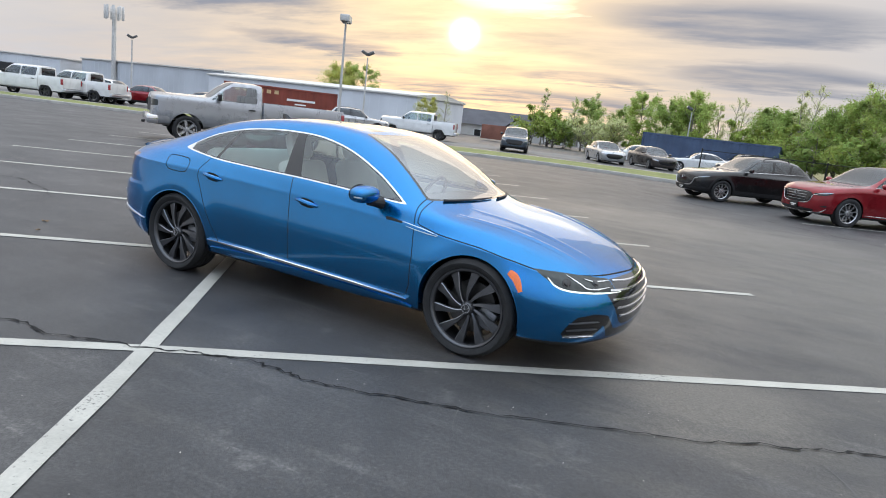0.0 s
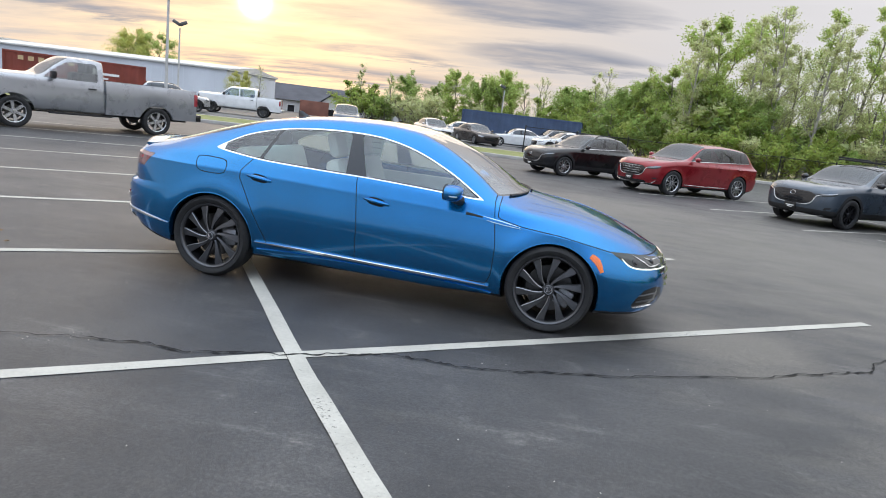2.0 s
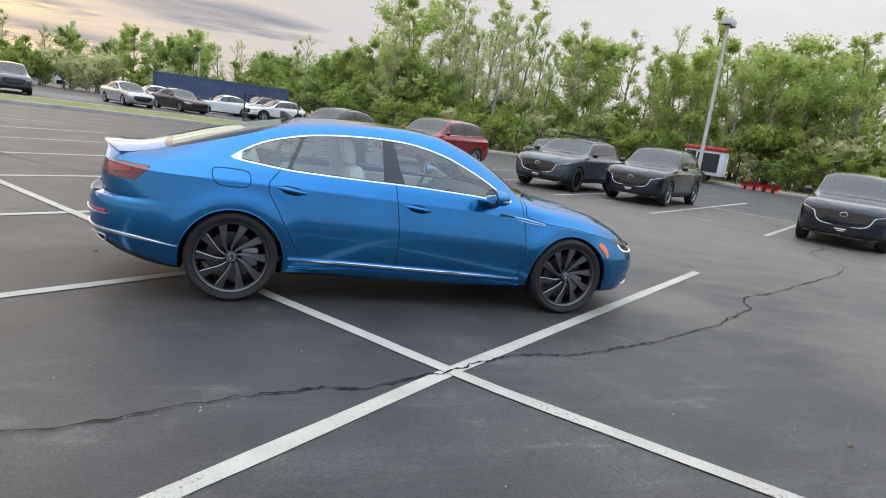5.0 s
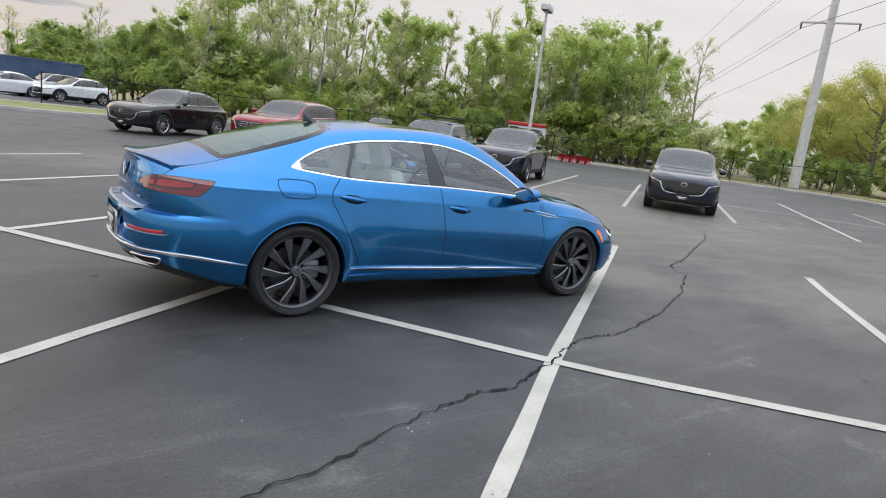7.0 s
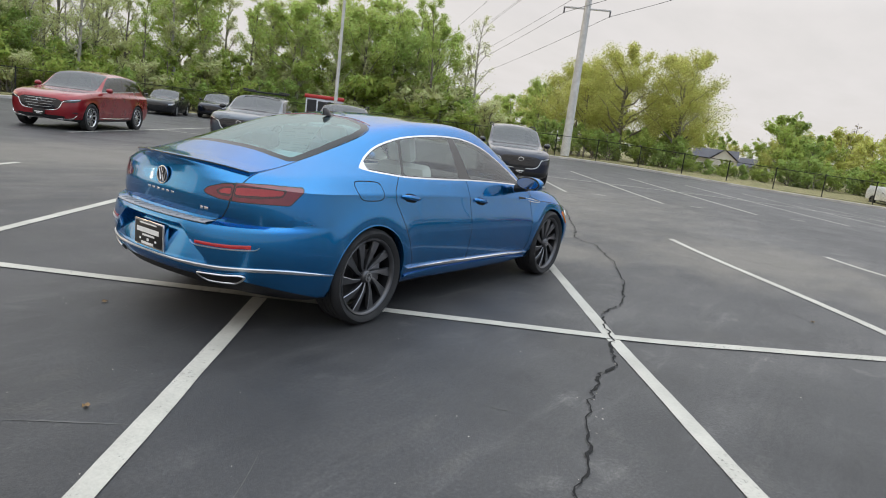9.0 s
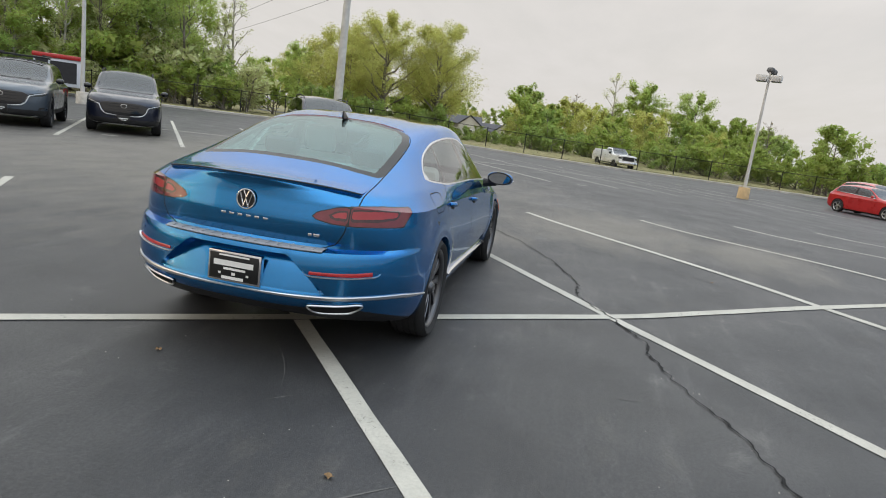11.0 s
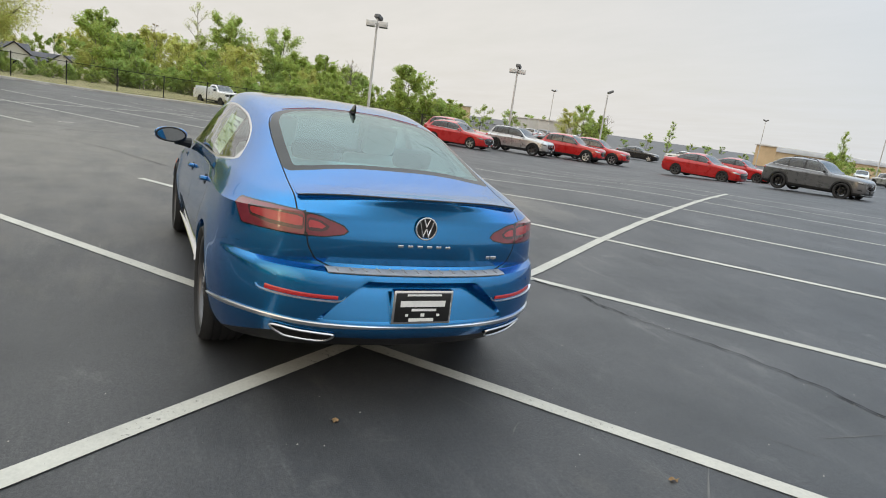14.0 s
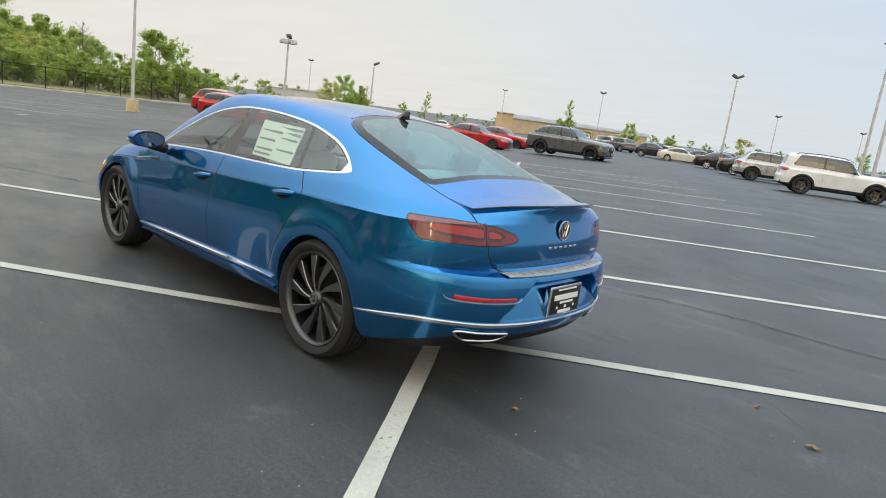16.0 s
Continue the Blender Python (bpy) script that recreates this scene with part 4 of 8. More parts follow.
        # arch lips and liners
        for xa in (-1.418, 1.418):
            bm = bmesh.new()
            prev = None
            for k in range(37):
                an = math.radians(-8 + 196 * k / 36)
                x, z = xa + R * math.cos(an), 0.335 + R * math.sin(an)
                p, n = lo.at("s", x, max(z, 0.24))
                x2, z2 = xa + (R - 0.010) * math.cos(an), 0.335 + (R - 0.010) * math.sin(an)
                ring = [bm.verts.new((x, p.y, max(z, 0.235))), bm.verts.new((x2 * 0.3 + x * 0.7, p.y - 0.002, max(z2, 0.235))), bm.verts.new((x2, p.y + 0.012, max(z2, 0.235))), bm.verts.new((x2, p.y + 0.06, max(z2, 0.235)))]
                if prev:
                    for j in range(3):
                        bm.faces.new((prev[j], prev[j + 1], ring[j + 1], ring[j]))
                prev = ring
            bmesh.ops.recalc_face_normals(bm, faces=bm.faces)
            part("arch_lip", flip(bm, s), B, car)
            bm = bmesh.new()
            rings = []
            for yy in (-0.885, -0.50):
                rings.append([bm.verts.new((xa + (R + 0.004) * math.cos(math.radians(-15 + 210 * k / 24)), yy, 0.335 + (R + 0.004) * math.sin(math.radians(-15 + 210 * k / 24)))) for k in range(25)])
            for k in range(24):
                bm.faces.new((rings[0][k], rings[0][k + 1], rings[1][k + 1], rings[1][k]))
            bm.faces.new(rings[1])
            part("wheel_well", flip(bm, s), M["black"], car)
        # exhaust surround
        bm = bmesh.new()
        ring = smooth_line([(0.415, 0.388), (0.47, 0.397), (0.60, 0.402), (0.70, 0.410), (0.725, 0.396), (0.66, 0.356), (0.60, 0.348), (0.46, 0.346)], 4, True)
        pts = []
        for q, z in ring:
            p, n = lo.at("r", q, z)
            pts.append(p + n * 0.008)
        add_tube(bm, pts + pts[:1], 0.0065, 6, cap=False)
        part("exhaust_trim", flip(bm, s), M["satin"], car, "chrome exhaust surround")
        bm = bmesh.new()
        vs = [bm.verts.new(p) for p in pts]
        bm.faces.new(vs)
        bmesh.ops.triangulate(bm, faces=bm.faces)
        part("exhaust_opening", flip(bm, s), M["seam"], car)
        # mirror
        mir = bmesh.new()
        bmesh.ops.create_uvsphere(mir, u_segments=24, v_segments=14, radius=1.0)
        for v in mir.verts:
            c = v.co
            e = lambda q, k: math.copysign(abs(q) ** k, q)
            v.co = V3((e(c.x, 0.8) * 0.085, e(c.y, 0.75) * 0.125, e(c.z, 0.8) * 0.060))
            if v.co.x < -0.048:
                v.co.x = -0.048
            v.co.z += 0.02 * (c.y < 0) * c.y
        bmesh.ops.translate(mir, vec=(0.60, -1.015, 0.995), verts=mir.verts)
        mo = part("mirror", flip(mir, s), B, car, "body-coloured wing mirror")
        bm = bmesh.new()
        add_tube(bm, [(0.64, -0.86, 0.930), (0.63, -0.91, 0.935), (0.615, -0.98, 0.945)], [0.045, 0.034, 0.030], 10)
        part("mirror_foot", flip(bm, s), M["black"], mo)
        bm = bmesh.new()
        bmesh.ops.create_circle(bm, cap_ends=True, radius=1, segments=24)
        for v in bm.verts:
            v.co = V3((0.546 - 0.0025 * v.co.y - 0.012 * v.co.x, -1.015 + v.co.x * 0.104, 0.995 + v.co.y * 0.050))
        part("mirror_glass", flip(bm, s), M["mirror"], mo)
        bm = bmesh.new()
        add_tube(bm, [(0.552, -1.015 + 0.110 * math.cos(a), 0.995 + 0.055 * math.sin(a)) for a in np.linspace(0, 2 * math.pi, 25)], 0.008, 6, cap=False)
        part("mirror_rim", flip(bm, s), M["black"], mo, "black mirror edge")
        part("mirror_lamp", box_bm((0.60, -1.142 if s > 0 else 0.9, 0.975), (0.66, -1.12 if s > 0 else 0.92, 0.985), 0.004) if s > 0 else box_bm((0.60, 1.12, 0.975), (0.66, 1.142, 0.985), 0.004), M["satin"], mo)

    # the skin from above, for what lies on it
    tree_ = BVHTree.FromBMesh(lo.bm)

    def skin(x, y):
        hit = tree_.ray_cast(V3((x, -abs(y) - 1e-4, 3.0)), V3((0, 0, -1)))[0]
        return hit.z if hit is not None else 0.9

    # spoiler lip, drawn out of the boot lid
    bm, strip = bmesh.new(), bmesh.new()
    rings, edge = [], []
    for i in range(33):
        y = -0.590 + 1.180 * i / 32
        e = abs(y) / 0.590
        zt = 1.052 - 0.040 * e ** 2.4
        back_x = tree_.ray_cast(V3((-4.0, -abs(y) - 1e-4, zt - 0.014)), V3((1, 0, 0)))[0]
        xe = (back_x.x if back_x is not None else -2.39) - 0.008
        rings.append([bm.verts.new(v) for v in ((xe + 0.16, y, skin(xe + 0.16, y) + 0.001), (xe + 0.07, y, max(zt + 0.003, skin(xe + 0.07, y) + 0.003)), (xe + 0.008, y, zt + 0.005), (xe, y, zt + 0.002), (xe + 0.001, y, zt - 0.004), (xe + 0.005, y, zt - 0.012), (xe + 0.030, y, zt - 0.030))])
        edge.append((xe - 0.0012, y, zt + 0.0028))
    for r0, r1 in zip(rings, rings[1:]):
        for k in range(7):
            bm.faces.new((r0[k], r0[(k + 1) % 7], r1[(k + 1) % 7], r1[k]))
    bm.faces.new(rings[0]), bm.faces.new(rings[-1][::-1])
    bmesh.ops.recalc_face_normals(bm, faces=bm.faces)
    sp_ = part("spoiler", bm, B, hat, "slim boot lid spoiler", smooth=50)
    add_tube(strip, edge, 0.0042, 6)
    part("spoiler_edge", strip, M["gloss_black"], sp_, "black edge strip")
    # two raised creases on each half of the bonnet
    for y0, y1, y2 in ((0.47, 0.43, 0.36), (-0.47, -0.43, -0.36), (0.66, 0.60, 0.50), (-0.66, -0.60, -0.50)):
        yc = tab([(1.17, y0), (1.7, y1), (2.16, y2)])
        bm = bmesh.new()
        prev = None
        for i in range(25):
            x = 1.17 + 0.97 * i / 24
            y = float(yc(x))
            h_ = 0.0052 * min(1, (i + 1) / 6, (25 - i) / 6)
            sg = 1 if y > 0 else -1
            ring = [bm.verts.new((x, y + d * sg, skin(x, y + d * sg) + q)) for d, q in ((0.05, 0.0008), (0.028, h_ * 0.35), (0.008, h_ * 0.95), (-0.002, h_ * 0.95), (-0.008, h_ * 0.25), (-0.014, 0.0008))]
            if prev:
                for k in range(5):
                    bm.faces.new((prev[k], prev[k + 1], ring[k + 1], ring[k]))
            prev = ring
        bmesh.ops.recalc_face_normals(bm, faces=bm.faces)
        part("hood_crease", bm, B, car, smooth=60)
    bm = bmesh.new()
    add_tube(bm, [(-0.985 - 0.10 * (abs(y) / 0.5) ** 3, y, float(HERO["zt"](-0.985)) - 0.004 - 0.045 * (abs(y) / 0.5) ** 2.4) for y in np.linspace(-0.46, 0.46, 21)], 0.007, 6)
    part("brake_light", bm, M["red_lens_dark"], hat, "thin red brake light above the rear window")
    # scuff plate on the bumper step
    bm = bmesh.new()
    rows_ = []
    for k in range(21):
        y = -0.47 + 0.94 * k / 20
        xe = -2.488 + 0.055 * (abs(y) / 0.47) ** 2.5
        rows_.append([bm.verts.new((xe, y, 0.694)), bm.verts.new((xe - 0.004, y, 0.700)), bm.verts.new((xe + 0.012, y, 0.7055)), bm.verts.new((xe + 0.10, y, 0.709))])
    for r0, r1 in zip(rows_, rows_[1:]):
        for j in range(3):
            bm.faces.new((r0[j], r0[j + 1], r1[j + 1], r1[j]))
    bmesh.ops.recalc_face_normals(bm, faces=bm.faces)
    sc = part("scuff_plate", bm, M["brushed"], car, "ribbed metal loading sill plate")
    for k in range(14):
        y = -0.42 + 0.84 * k / 13
        part("rib", box_bm((-2.474 + 0.05 * (abs(y) / 0.47) ** 2.5, y - 0.004, 0.704), (-2.40, y + 0.004, 0.7118), 0.002), M["brushed"], sc)
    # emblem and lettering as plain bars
    p = V3((lo._at("r", 0.0, 0.915).x - 0.004, 0, 0.915))
    mm = Matrix.Translation(p) @ V3((-1, 0, 0.05)).to_track_quat("Z", "Y").to_matrix().to_4x4()
    bm = bmesh.new()
    add_lathe(bm, [(0.0, 0.056), (0.006, 0.056), (0.008, 0.054), (0.008, 0.050), (0.005, 0.049), (0.004, 0.0005)], 36, "z", mm)
    em = part("emblem", bm, M["plate_black"], hat, "round chrome-ringed emblem")
    bm = bmesh.new()
    add_lathe(bm, [(0.004, 0.0565), (0.010, 0.0565), (0.011, 0.054), (0.010, 0.0495), (0.004, 0.0495)], 36, "z", mm)
    part("emblem_ring", bm, M["chrome"], em)
    for a, b in (((-0.036, 0.034), (-0.014, -0.040)), ((-0.014, -0.040), (0.0, 0.0)), ((0.036, 0.034), (0.014, -0.040)), ((0.014, -0.040), (0.0, 0.0)), ((-0.016, 0.046), (0.0, 0.008)), ((0.016, 0.046), (0.0, 0.008))):
        bm = bmesh.new()
        add_tube(bm, [mm @ V3((a[0], a[1], 0.007)), mm @ V3((b[0], b[1], 0.007))], 0.0042, 6)
        part("emblem_bar", bm, M["chrome"], em)
    for k in range(6):
        y = 0.125 - 0.05 * k
        xs = lo._at("r", abs(y), 0.826).x
        part("badge_bar", box_bm((xs - 0.004, y - 0.014, 0.820), (xs + 0.002, y + 0.014, 0.833), 0.002), M["chrome"], hat)
    for k in range(2):
        y = -0.375 - 0.03 * k
        xs = lo._at("r", abs(y), 0.775).x
        part("badge_bar", box_bm((xs - 0.004, y - 0.012 - 0.012 * k, 0.767), (xs + 0.002, y + 0.010, 0.783), 0.002), M["chrome"], hat)
    # plate
    pl = part("number_plate", box_bm((-2.498, -0.157, 0.458), (-2.462, 0.157, 0.628), 0.006), M["chrome"], car, "chrome-framed black dealer plate")
    part("plate_insert", box_bm((-2.502, -0.145, 0.470), (-2.496, 0.145, 0.616), 0.003), M["plate_black"], pl)
    for y0, y1, z0, z1 in ((-0.115, 0.12, 0.548, 0.578), (-0.07, 0.06, 0.526, 0.538), (-0.09, -0.075, 0.500, 0.512), (-0.01, 0.01, 0.499, 0.514), (0.075, 0.09, 0.500, 0.512), (-0.06, 0.07, 0.474, 0.490), (-0.09, 0.09, 0.602, 0.611)):
        part("print_bar", box_bm((-2.5045, y0, z0), (-2.501, y1, z1)), M["white_ink"], pl)
    for y in (-0.42, 0.42, -0.72, 0.72):
        p, n = lo.at("r", abs(y), 0.645)
        bm = bmesh.new()
        add_lathe(bm, [(-0.004, 0.010), (0.002, 0.010), (0.0025, 0.0005)], 14, "z", Matrix.Translation(p) @ n.to_track_quat("Z", "Y").to_matrix().to_4x4())
        part("parking_sensor", flip(bm, -1 if y > 0 else 1), B, car)
    # roof fin
    bm = bmesh.new()
    prev = None
    for i in range(9):
        t = i / 8
        wv, zz = 0.018 * (1 - t) ** 0.8 + 0.003, 0.056 * t
        xa, xb = 0.085 - 0.12 * t ** 0.8, -0.070 - 0.005 * t
        ring = [bm.verts.new((-1.02 + x, y, 1.385 + zz)) for x, y in ((xa, 0), ((xa + xb) / 2, -wv), (xb, -wv * 0.4), (xb, wv * 0.4), ((xa + xb) / 2, wv))]
        if prev:
            for k in range(5):
                bm.faces.new((prev[k], prev[(k + 1) % 5], ring[(k + 1) % 5], ring[k]))
        prev = ring
    bm.faces.new(prev)
    bmesh.ops.recalc_face_normals(bm, faces=bm.faces)
    part("roof_fin", bm, M["gloss_black"], car, "dark shark fin aerial")
    # wipers, lying at the foot of the windshield
    for y0, y1 in ((-0.60, -0.02), (0.06, 0.56)):
        bm = bmesh.new()
        pts_ = []
        for k in range(7):
            y = y0 + (y1 - y0) * k / 6
            x = 1.145 - 0.17 * (abs(y) / 0.66) ** 2.4 - 0.02 * k / 6
            pts_.append((x, y, skin(x, y) + 0.010))
        add_tube(bm, pts_, [0.011, 0.009, 0.008, 0.008, 0.008, 0.007, 0.005], 6)
        part("wiper", bm, M["black"], car)

    # cabin: lining, floor, dashboard, wheel, seats
    bm = bmesh.new()
    lay = {}
    for f in lo.bm.faces:
        if lo.part_names[f[lo.lp]] in ("body", "roof_glass", "hatch") and all(-1.75 < v.co.x < 1.0 and v.co.z > 1.12 for v in f.verts):
            for s in (1, -1):
                vs = []
                for v in f.verts:
                    k = (round(v.co.x, 4), round(v.co.y, 4) * s, round(v.co.z, 4))
                    if k not in lay:
                        lay[k] = bm.verts.new((k[0], k[1] * 0.965, k[2] - 0.025))
                    vs.append(lay[k])
                try:
                    bm.faces.new(vs)
                except ValueError:
                    pass
    part("headliner", bm, M["headliner"], car, "pale grey roof lining")
    part("cabin_floor", box_bm((-1.75, -0.80, 0.30), (1.05, 0.80, 0.36)), M["dash"], car)
    part("parcel_shelf", box_bm((-2.05, -0.62, 0.90), (-1.32, 0.62, 0.96), 0.02), M["dash"], car)
    part("dashboard", box_bm((0.50, -0.74, 0.62), (1.00, 0.74, 0.945), 0.08), M["dash"], car)
    for s in (-1, 1):
        part("door_lining", box_bm((-1.0, s * 0.79 - 0.02, 0.40), (0.85, s * 0.79 + 0.02, 0.935), 0.02), M["seat"], car)
    bm = bmesh.new()
    mm = Matrix.Translation((0.38, 0.37, 0.88)) @ Matrix.Rotation(radians(-68), 4, "Y")
    ring = [mm @ V3((math.cos(a) * 0.185, math.sin(a) * 0.185, 0)) for a in np.linspace(0, 2 * math.pi, 29)]
    add_tube(bm, ring, 0.016, 8, cap=False)
    add_tube(bm, [mm @ V3((0, -0.17, 0)), mm @ V3((0, 0.17, 0))], 0.022, 8)
    add_tube(bm, [mm @ V3((0, 0, 0)), mm @ V3((0.0, 0, -0.25))], 0.04, 8)
    part("steering_wheel", bm, M["dash"], car)

    def seat(x, y, w):
        st = part("seat", box_bm((x - 0.25, y - w / 2, 0.42), (x + 0.27, y + w / 2, 0.58), 0.06), M["seat"], car, "pale leather seat")
        back_ = Matrix.Translation((x - 0.22, y, 0.55)) @ Matrix.Rotation(radians(-18), 4, "Y")
        part("seat_back", box_bm((-0.07, -w / 2, 0), (0.07, w / 2, 0.56), 0.055, back_), M["seat"], st)
        n_ = 1 if w < 0.7 else 2
        for k in range(n_):
            yy = 0 if n_ == 1 else (-0.32 if k == 0 else 0.32)
            part("headrest", box_bm((-0.05, yy - 0.13, 0.57), (0.05, yy + 0.13, 0.79 if n_ == 1 else 0.70), 0.045, back_), M["seat"] if n_ == 1 else M["dash"], st)
    seat(-0.12, -0.38, 0.52), seat(-0.12, 0.38, 0.52), seat(-0.95, 0.0, 1.28)
    # window sheet in the rear left window
    bm = bmesh.new()
    g_ = []
    for i in range(7):
        for j in range(5):
            x, z = -0.93 + 0.44 * i / 6 + 0.06 * j / 4, 1.03 + 0.225 * j / 4 + 0.012 * i / 6
            p, n = lo.at("s", x, z)
            g_.append(bm.verts.new((x, -(p.y + 0.012), z)))
    for i in range(6):
        for j in range(4):
            bm.faces.new((g_[i * 5 + j], g_[i * 5 + j + 1], g_[i * 5 + j + 6], g_[i * 5 + j + 5]))
    sh = part("price_sheet", bm, M["paper"], car, "white printed sheet inside the rear window")
    for i, (x0, x1, z) in enumerate(((-0.88, -0.62, 1.235), (-0.88, -0.72, 1.205), (-0.70, -0.48, 1.205), (-0.88, -0.70, 1.17), (-0.66, -0.48, 1.15), (-0.9, -0.72, 1.10), (-0.68, -0.50, 1.09), (-0.68, -0.50, 1.06))):
        p, n = lo.at("s", (x0 + x1) / 2, z)
        yy = -(p.y + 0.010)
        part("print_bar", box_bm((x0, yy - 0.001, z - 0.008), (x1, yy + 0.001, z + 0.008)), M["print_grey"], sh)

    # wheels
    w0 = wheel_parts(0.340, 0.245, 0.273, "hero", M["rim_dark"], car)
    w0.location = (-1.418, -0.800, 0.340)
    copy_thing(w0, pose(1.418, -0.800, 0.340, 0, 25, 0))
    copy_thing(w0, pose(-1.418, 0.800, 0.340, 0, 40, 180))
    copy_thing(w0, pose(1.418, 0.800, 0.340, 0, 10, 180))
    lo.bm.free()
    return car


hero_car()

# ---- the lot ----
A0 = V3((-0.06, -2.21, 0))
E_V = V3((math.cos(radians(36.0)), math.sin(radians(36.0)), 0))
E_U = V3((E_V.y, -E_V.x, 0))
STALL = 2.67
rise = tab([(-80, -0.25), (-40, -0.08), (-16, -0.01), (-8, 0.0), (-2.7, 0.0), (0, 0.0), (1.3, 0.045), (2.67, 0.10), (5.3, 0.16), (8, 0.19), (13, 0.205), (17, 0.20), (22, 0.15), (32, 0.05), (60, -0.2)])


fall = tab([(-90, 0.0), (9, 0.0), (22, -0.38), (40, -0.60), (90, -1.0)])


def uv(x, y):
    d = V3((x, y, 0)) - A0
    return d.dot(E_U), d.dot(E_V)


def gz(x, y):
    """Height of the lot, which is slightly crowned."""
    u, v = uv(x, y)
    z = float(rise(u))
    if u > 0:
        k = min(1, max(0, (v - 0.5) / 5.0))
        z *= 1 - 0.85 * k * k * (3 - 2 * k)
        z += float(fall(u)) * min(1, max(0, (v + 6) / 14))
    return z


def W(u, v, dz=0.0):
    p = A0 + E_U * u + E_V * v
    return V3((p.x, p.y, gz(p.x, p.y) + dz))


def asphalt():
    m = bpy.data.materials.new("sealed asphalt")
    m.use_nodes = True
    nt = m.node_tree
    N, Lk = nt.nodes, nt.links
    p = N["Principled BSDF"]
    tc = N.new("ShaderNodeTexCoord")

    def noise_(scale, detail, rough=0.55, stretch=None):
        n = N.new("ShaderNodeTexNoise")
        n.inputs["Scale"].default_value, n.inputs["Detail"].default_value, n.inputs["Roughness"].default_value = scale, detail, rough
        src = tc.outputs["Object"]
        if stretch:
            mp = N.new("ShaderNodeMapping")
            mp.inputs["Rotation"].default_value, mp.inputs["Scale"].default_value = (0, 0, radians(stretch[0])), stretch[1]
            Lk.new(src, mp.inputs[0])
            src = mp.outputs[0]
        Lk.new(src, n.inputs["Vector"])
        return n.outputs[0]

    def ramp_(fac, stops):
        r = N.new("ShaderNodeValToRGB")
        els = r.color_ramp.elements
        while len(els) < len(stops):
            els.new(0.5)
        for e, (pos, c) in zip(els, stops):
            e.position, e.color = pos, (*c, 1)
        Lk.new(fac, r.inputs[0])
        return r.outputs[0]

    def mix_(mode, f, a, b):
        n = N.new("ShaderNodeMix")
        n.data_type, n.blend_type = "RGBA", mode
        for i, s in ((0, f), (6, a), (7, b)):
            if isinstance(s, (int, float)):
                n.inputs[i].default_value = s
            else:
                Lk.new(s, n.inputs[i])
        return n.outputs[2]

    big = ramp_(noise_(0.16, 5), [(0.30, (0.029, 0.0295, 0.0318)), (0.55, (0.039, 0.0395, 0.0416)), (0.72, (0.064, 0.0634, 0.0636))])
    mid = ramp_(noise_(1.1, 6, 0.65), [(0.32, (0.62, 0.62, 0.63)), (0.5, (1, 1, 1)), (0.70, (1.38, 1.36, 1.33))])
    stk = ramp_(noise_(1.6, 6, 0.65, (25, (0.35, 2.2, 1))), [(0.54, (1, 1, 1)), (0.74, (1.9, 1.86, 1.8))])
    blot = ramp_(noise_(2.3, 4, 0.6), [(0.62, (1, 1, 1)), (0.74, (2.5, 2.42, 2.28))])
    grain = ramp_(noise_(120, 3, 0.85), [(0.35, (0.50, 0.50, 0.50)), (0.55, (1, 1, 1)), (0.72, (2.0, 1.97, 1.92))])
    peb = ramp_(noise_(55, 3, 0.7), [(0.34, (0.60, 0.60, 0.60)), (0.52, (1, 1, 1)), (0.70, (1.65, 1.63, 1.6))])
    fleck = ramp_(noise_(34, 2, 0.9), [(0.715, (1, 1, 1)), (0.77, (2.4, 2.35, 2.25))])
    scuff = ramp_(noise_(3.5, 6, 0.75, (-40, (0.25, 3.0, 1))), [(0.56, (1, 1, 1)), (0.74, (1.9, 1.86, 1.8))])
    c = mix_("MULTIPLY", 1.0, big, mid)
    c = mix_("MULTIPLY", 0.9, c, peb)
    c = mix_("MULTIPLY", 0.8, c, fleck)
    c = mix_("MULTIPLY", 0.85, c, scuff)
    c = mix_("MULTIPLY", 0.9, c, stk)
    c = mix_("MULTIPLY", 0.75, c, blot)
    c = mix_("MULTIPLY", 0.55, c, grain)
    # tan dust washed together, and painted-in sky glare, in a few broad patches: centre and half size in metres
    dust_glare = None
    for cx, cy, rx, ry in ((5.6, -2.4, 3.4, 2.6), (8.0, 5.5, 11.0, 9.0), (3.0, -0.4, 1.0, 1.3), (4.4, -4.4, 2.4, 1.2), (2.0, 9.0, 7.0, 3.5), (-9.0, -1.0, 3.0, 2.5)):
        mp = N.new("ShaderNodeMapping")
        mp.inputs["Location"].default_value, mp.inputs["Scale"].default_value = (-cx / rx, -cy / ry, 0), (1 / rx, 1 / ry, 0)
        gr = N.new("ShaderNodeTexGradient")
        gr.gradient_type = "SPHERICAL"
        Lk.new(tc.outputs["Object"], mp.inputs[0]), Lk.new(mp.outputs[0], gr.inputs[0])
        if dust_glare is None:
            dust_glare = gr.outputs[1]
        else:
            mxm = N.new("ShaderNodeMath")
            mxm.operation = "MAXIMUM"
            Lk.new(dust_glare, mxm.inputs[0]), Lk.new(gr.outputs[1], mxm.inputs[1])
            dust_glare = mxm.outputs[0]
    torn = N.new("ShaderNodeMath")
    torn.operation = "MULTIPLY_ADD"
    torn.inputs[1].default_value = 0.75
    Lk.new(dust_glare, torn.inputs[0]), Lk.new(noise_(1.7, 6, 0.68, (20, (0.6, 1.5, 1))), torn.inputs[2])
    veil = N.new("ShaderNodeMapRange")
    veil.inputs[1].default_value, veil.inputs[2].default_value, veil.inputs[4].default_value = 0.58, 1.02, 0.78
    Lk.new(torn.outputs[0], veil.inputs[0])
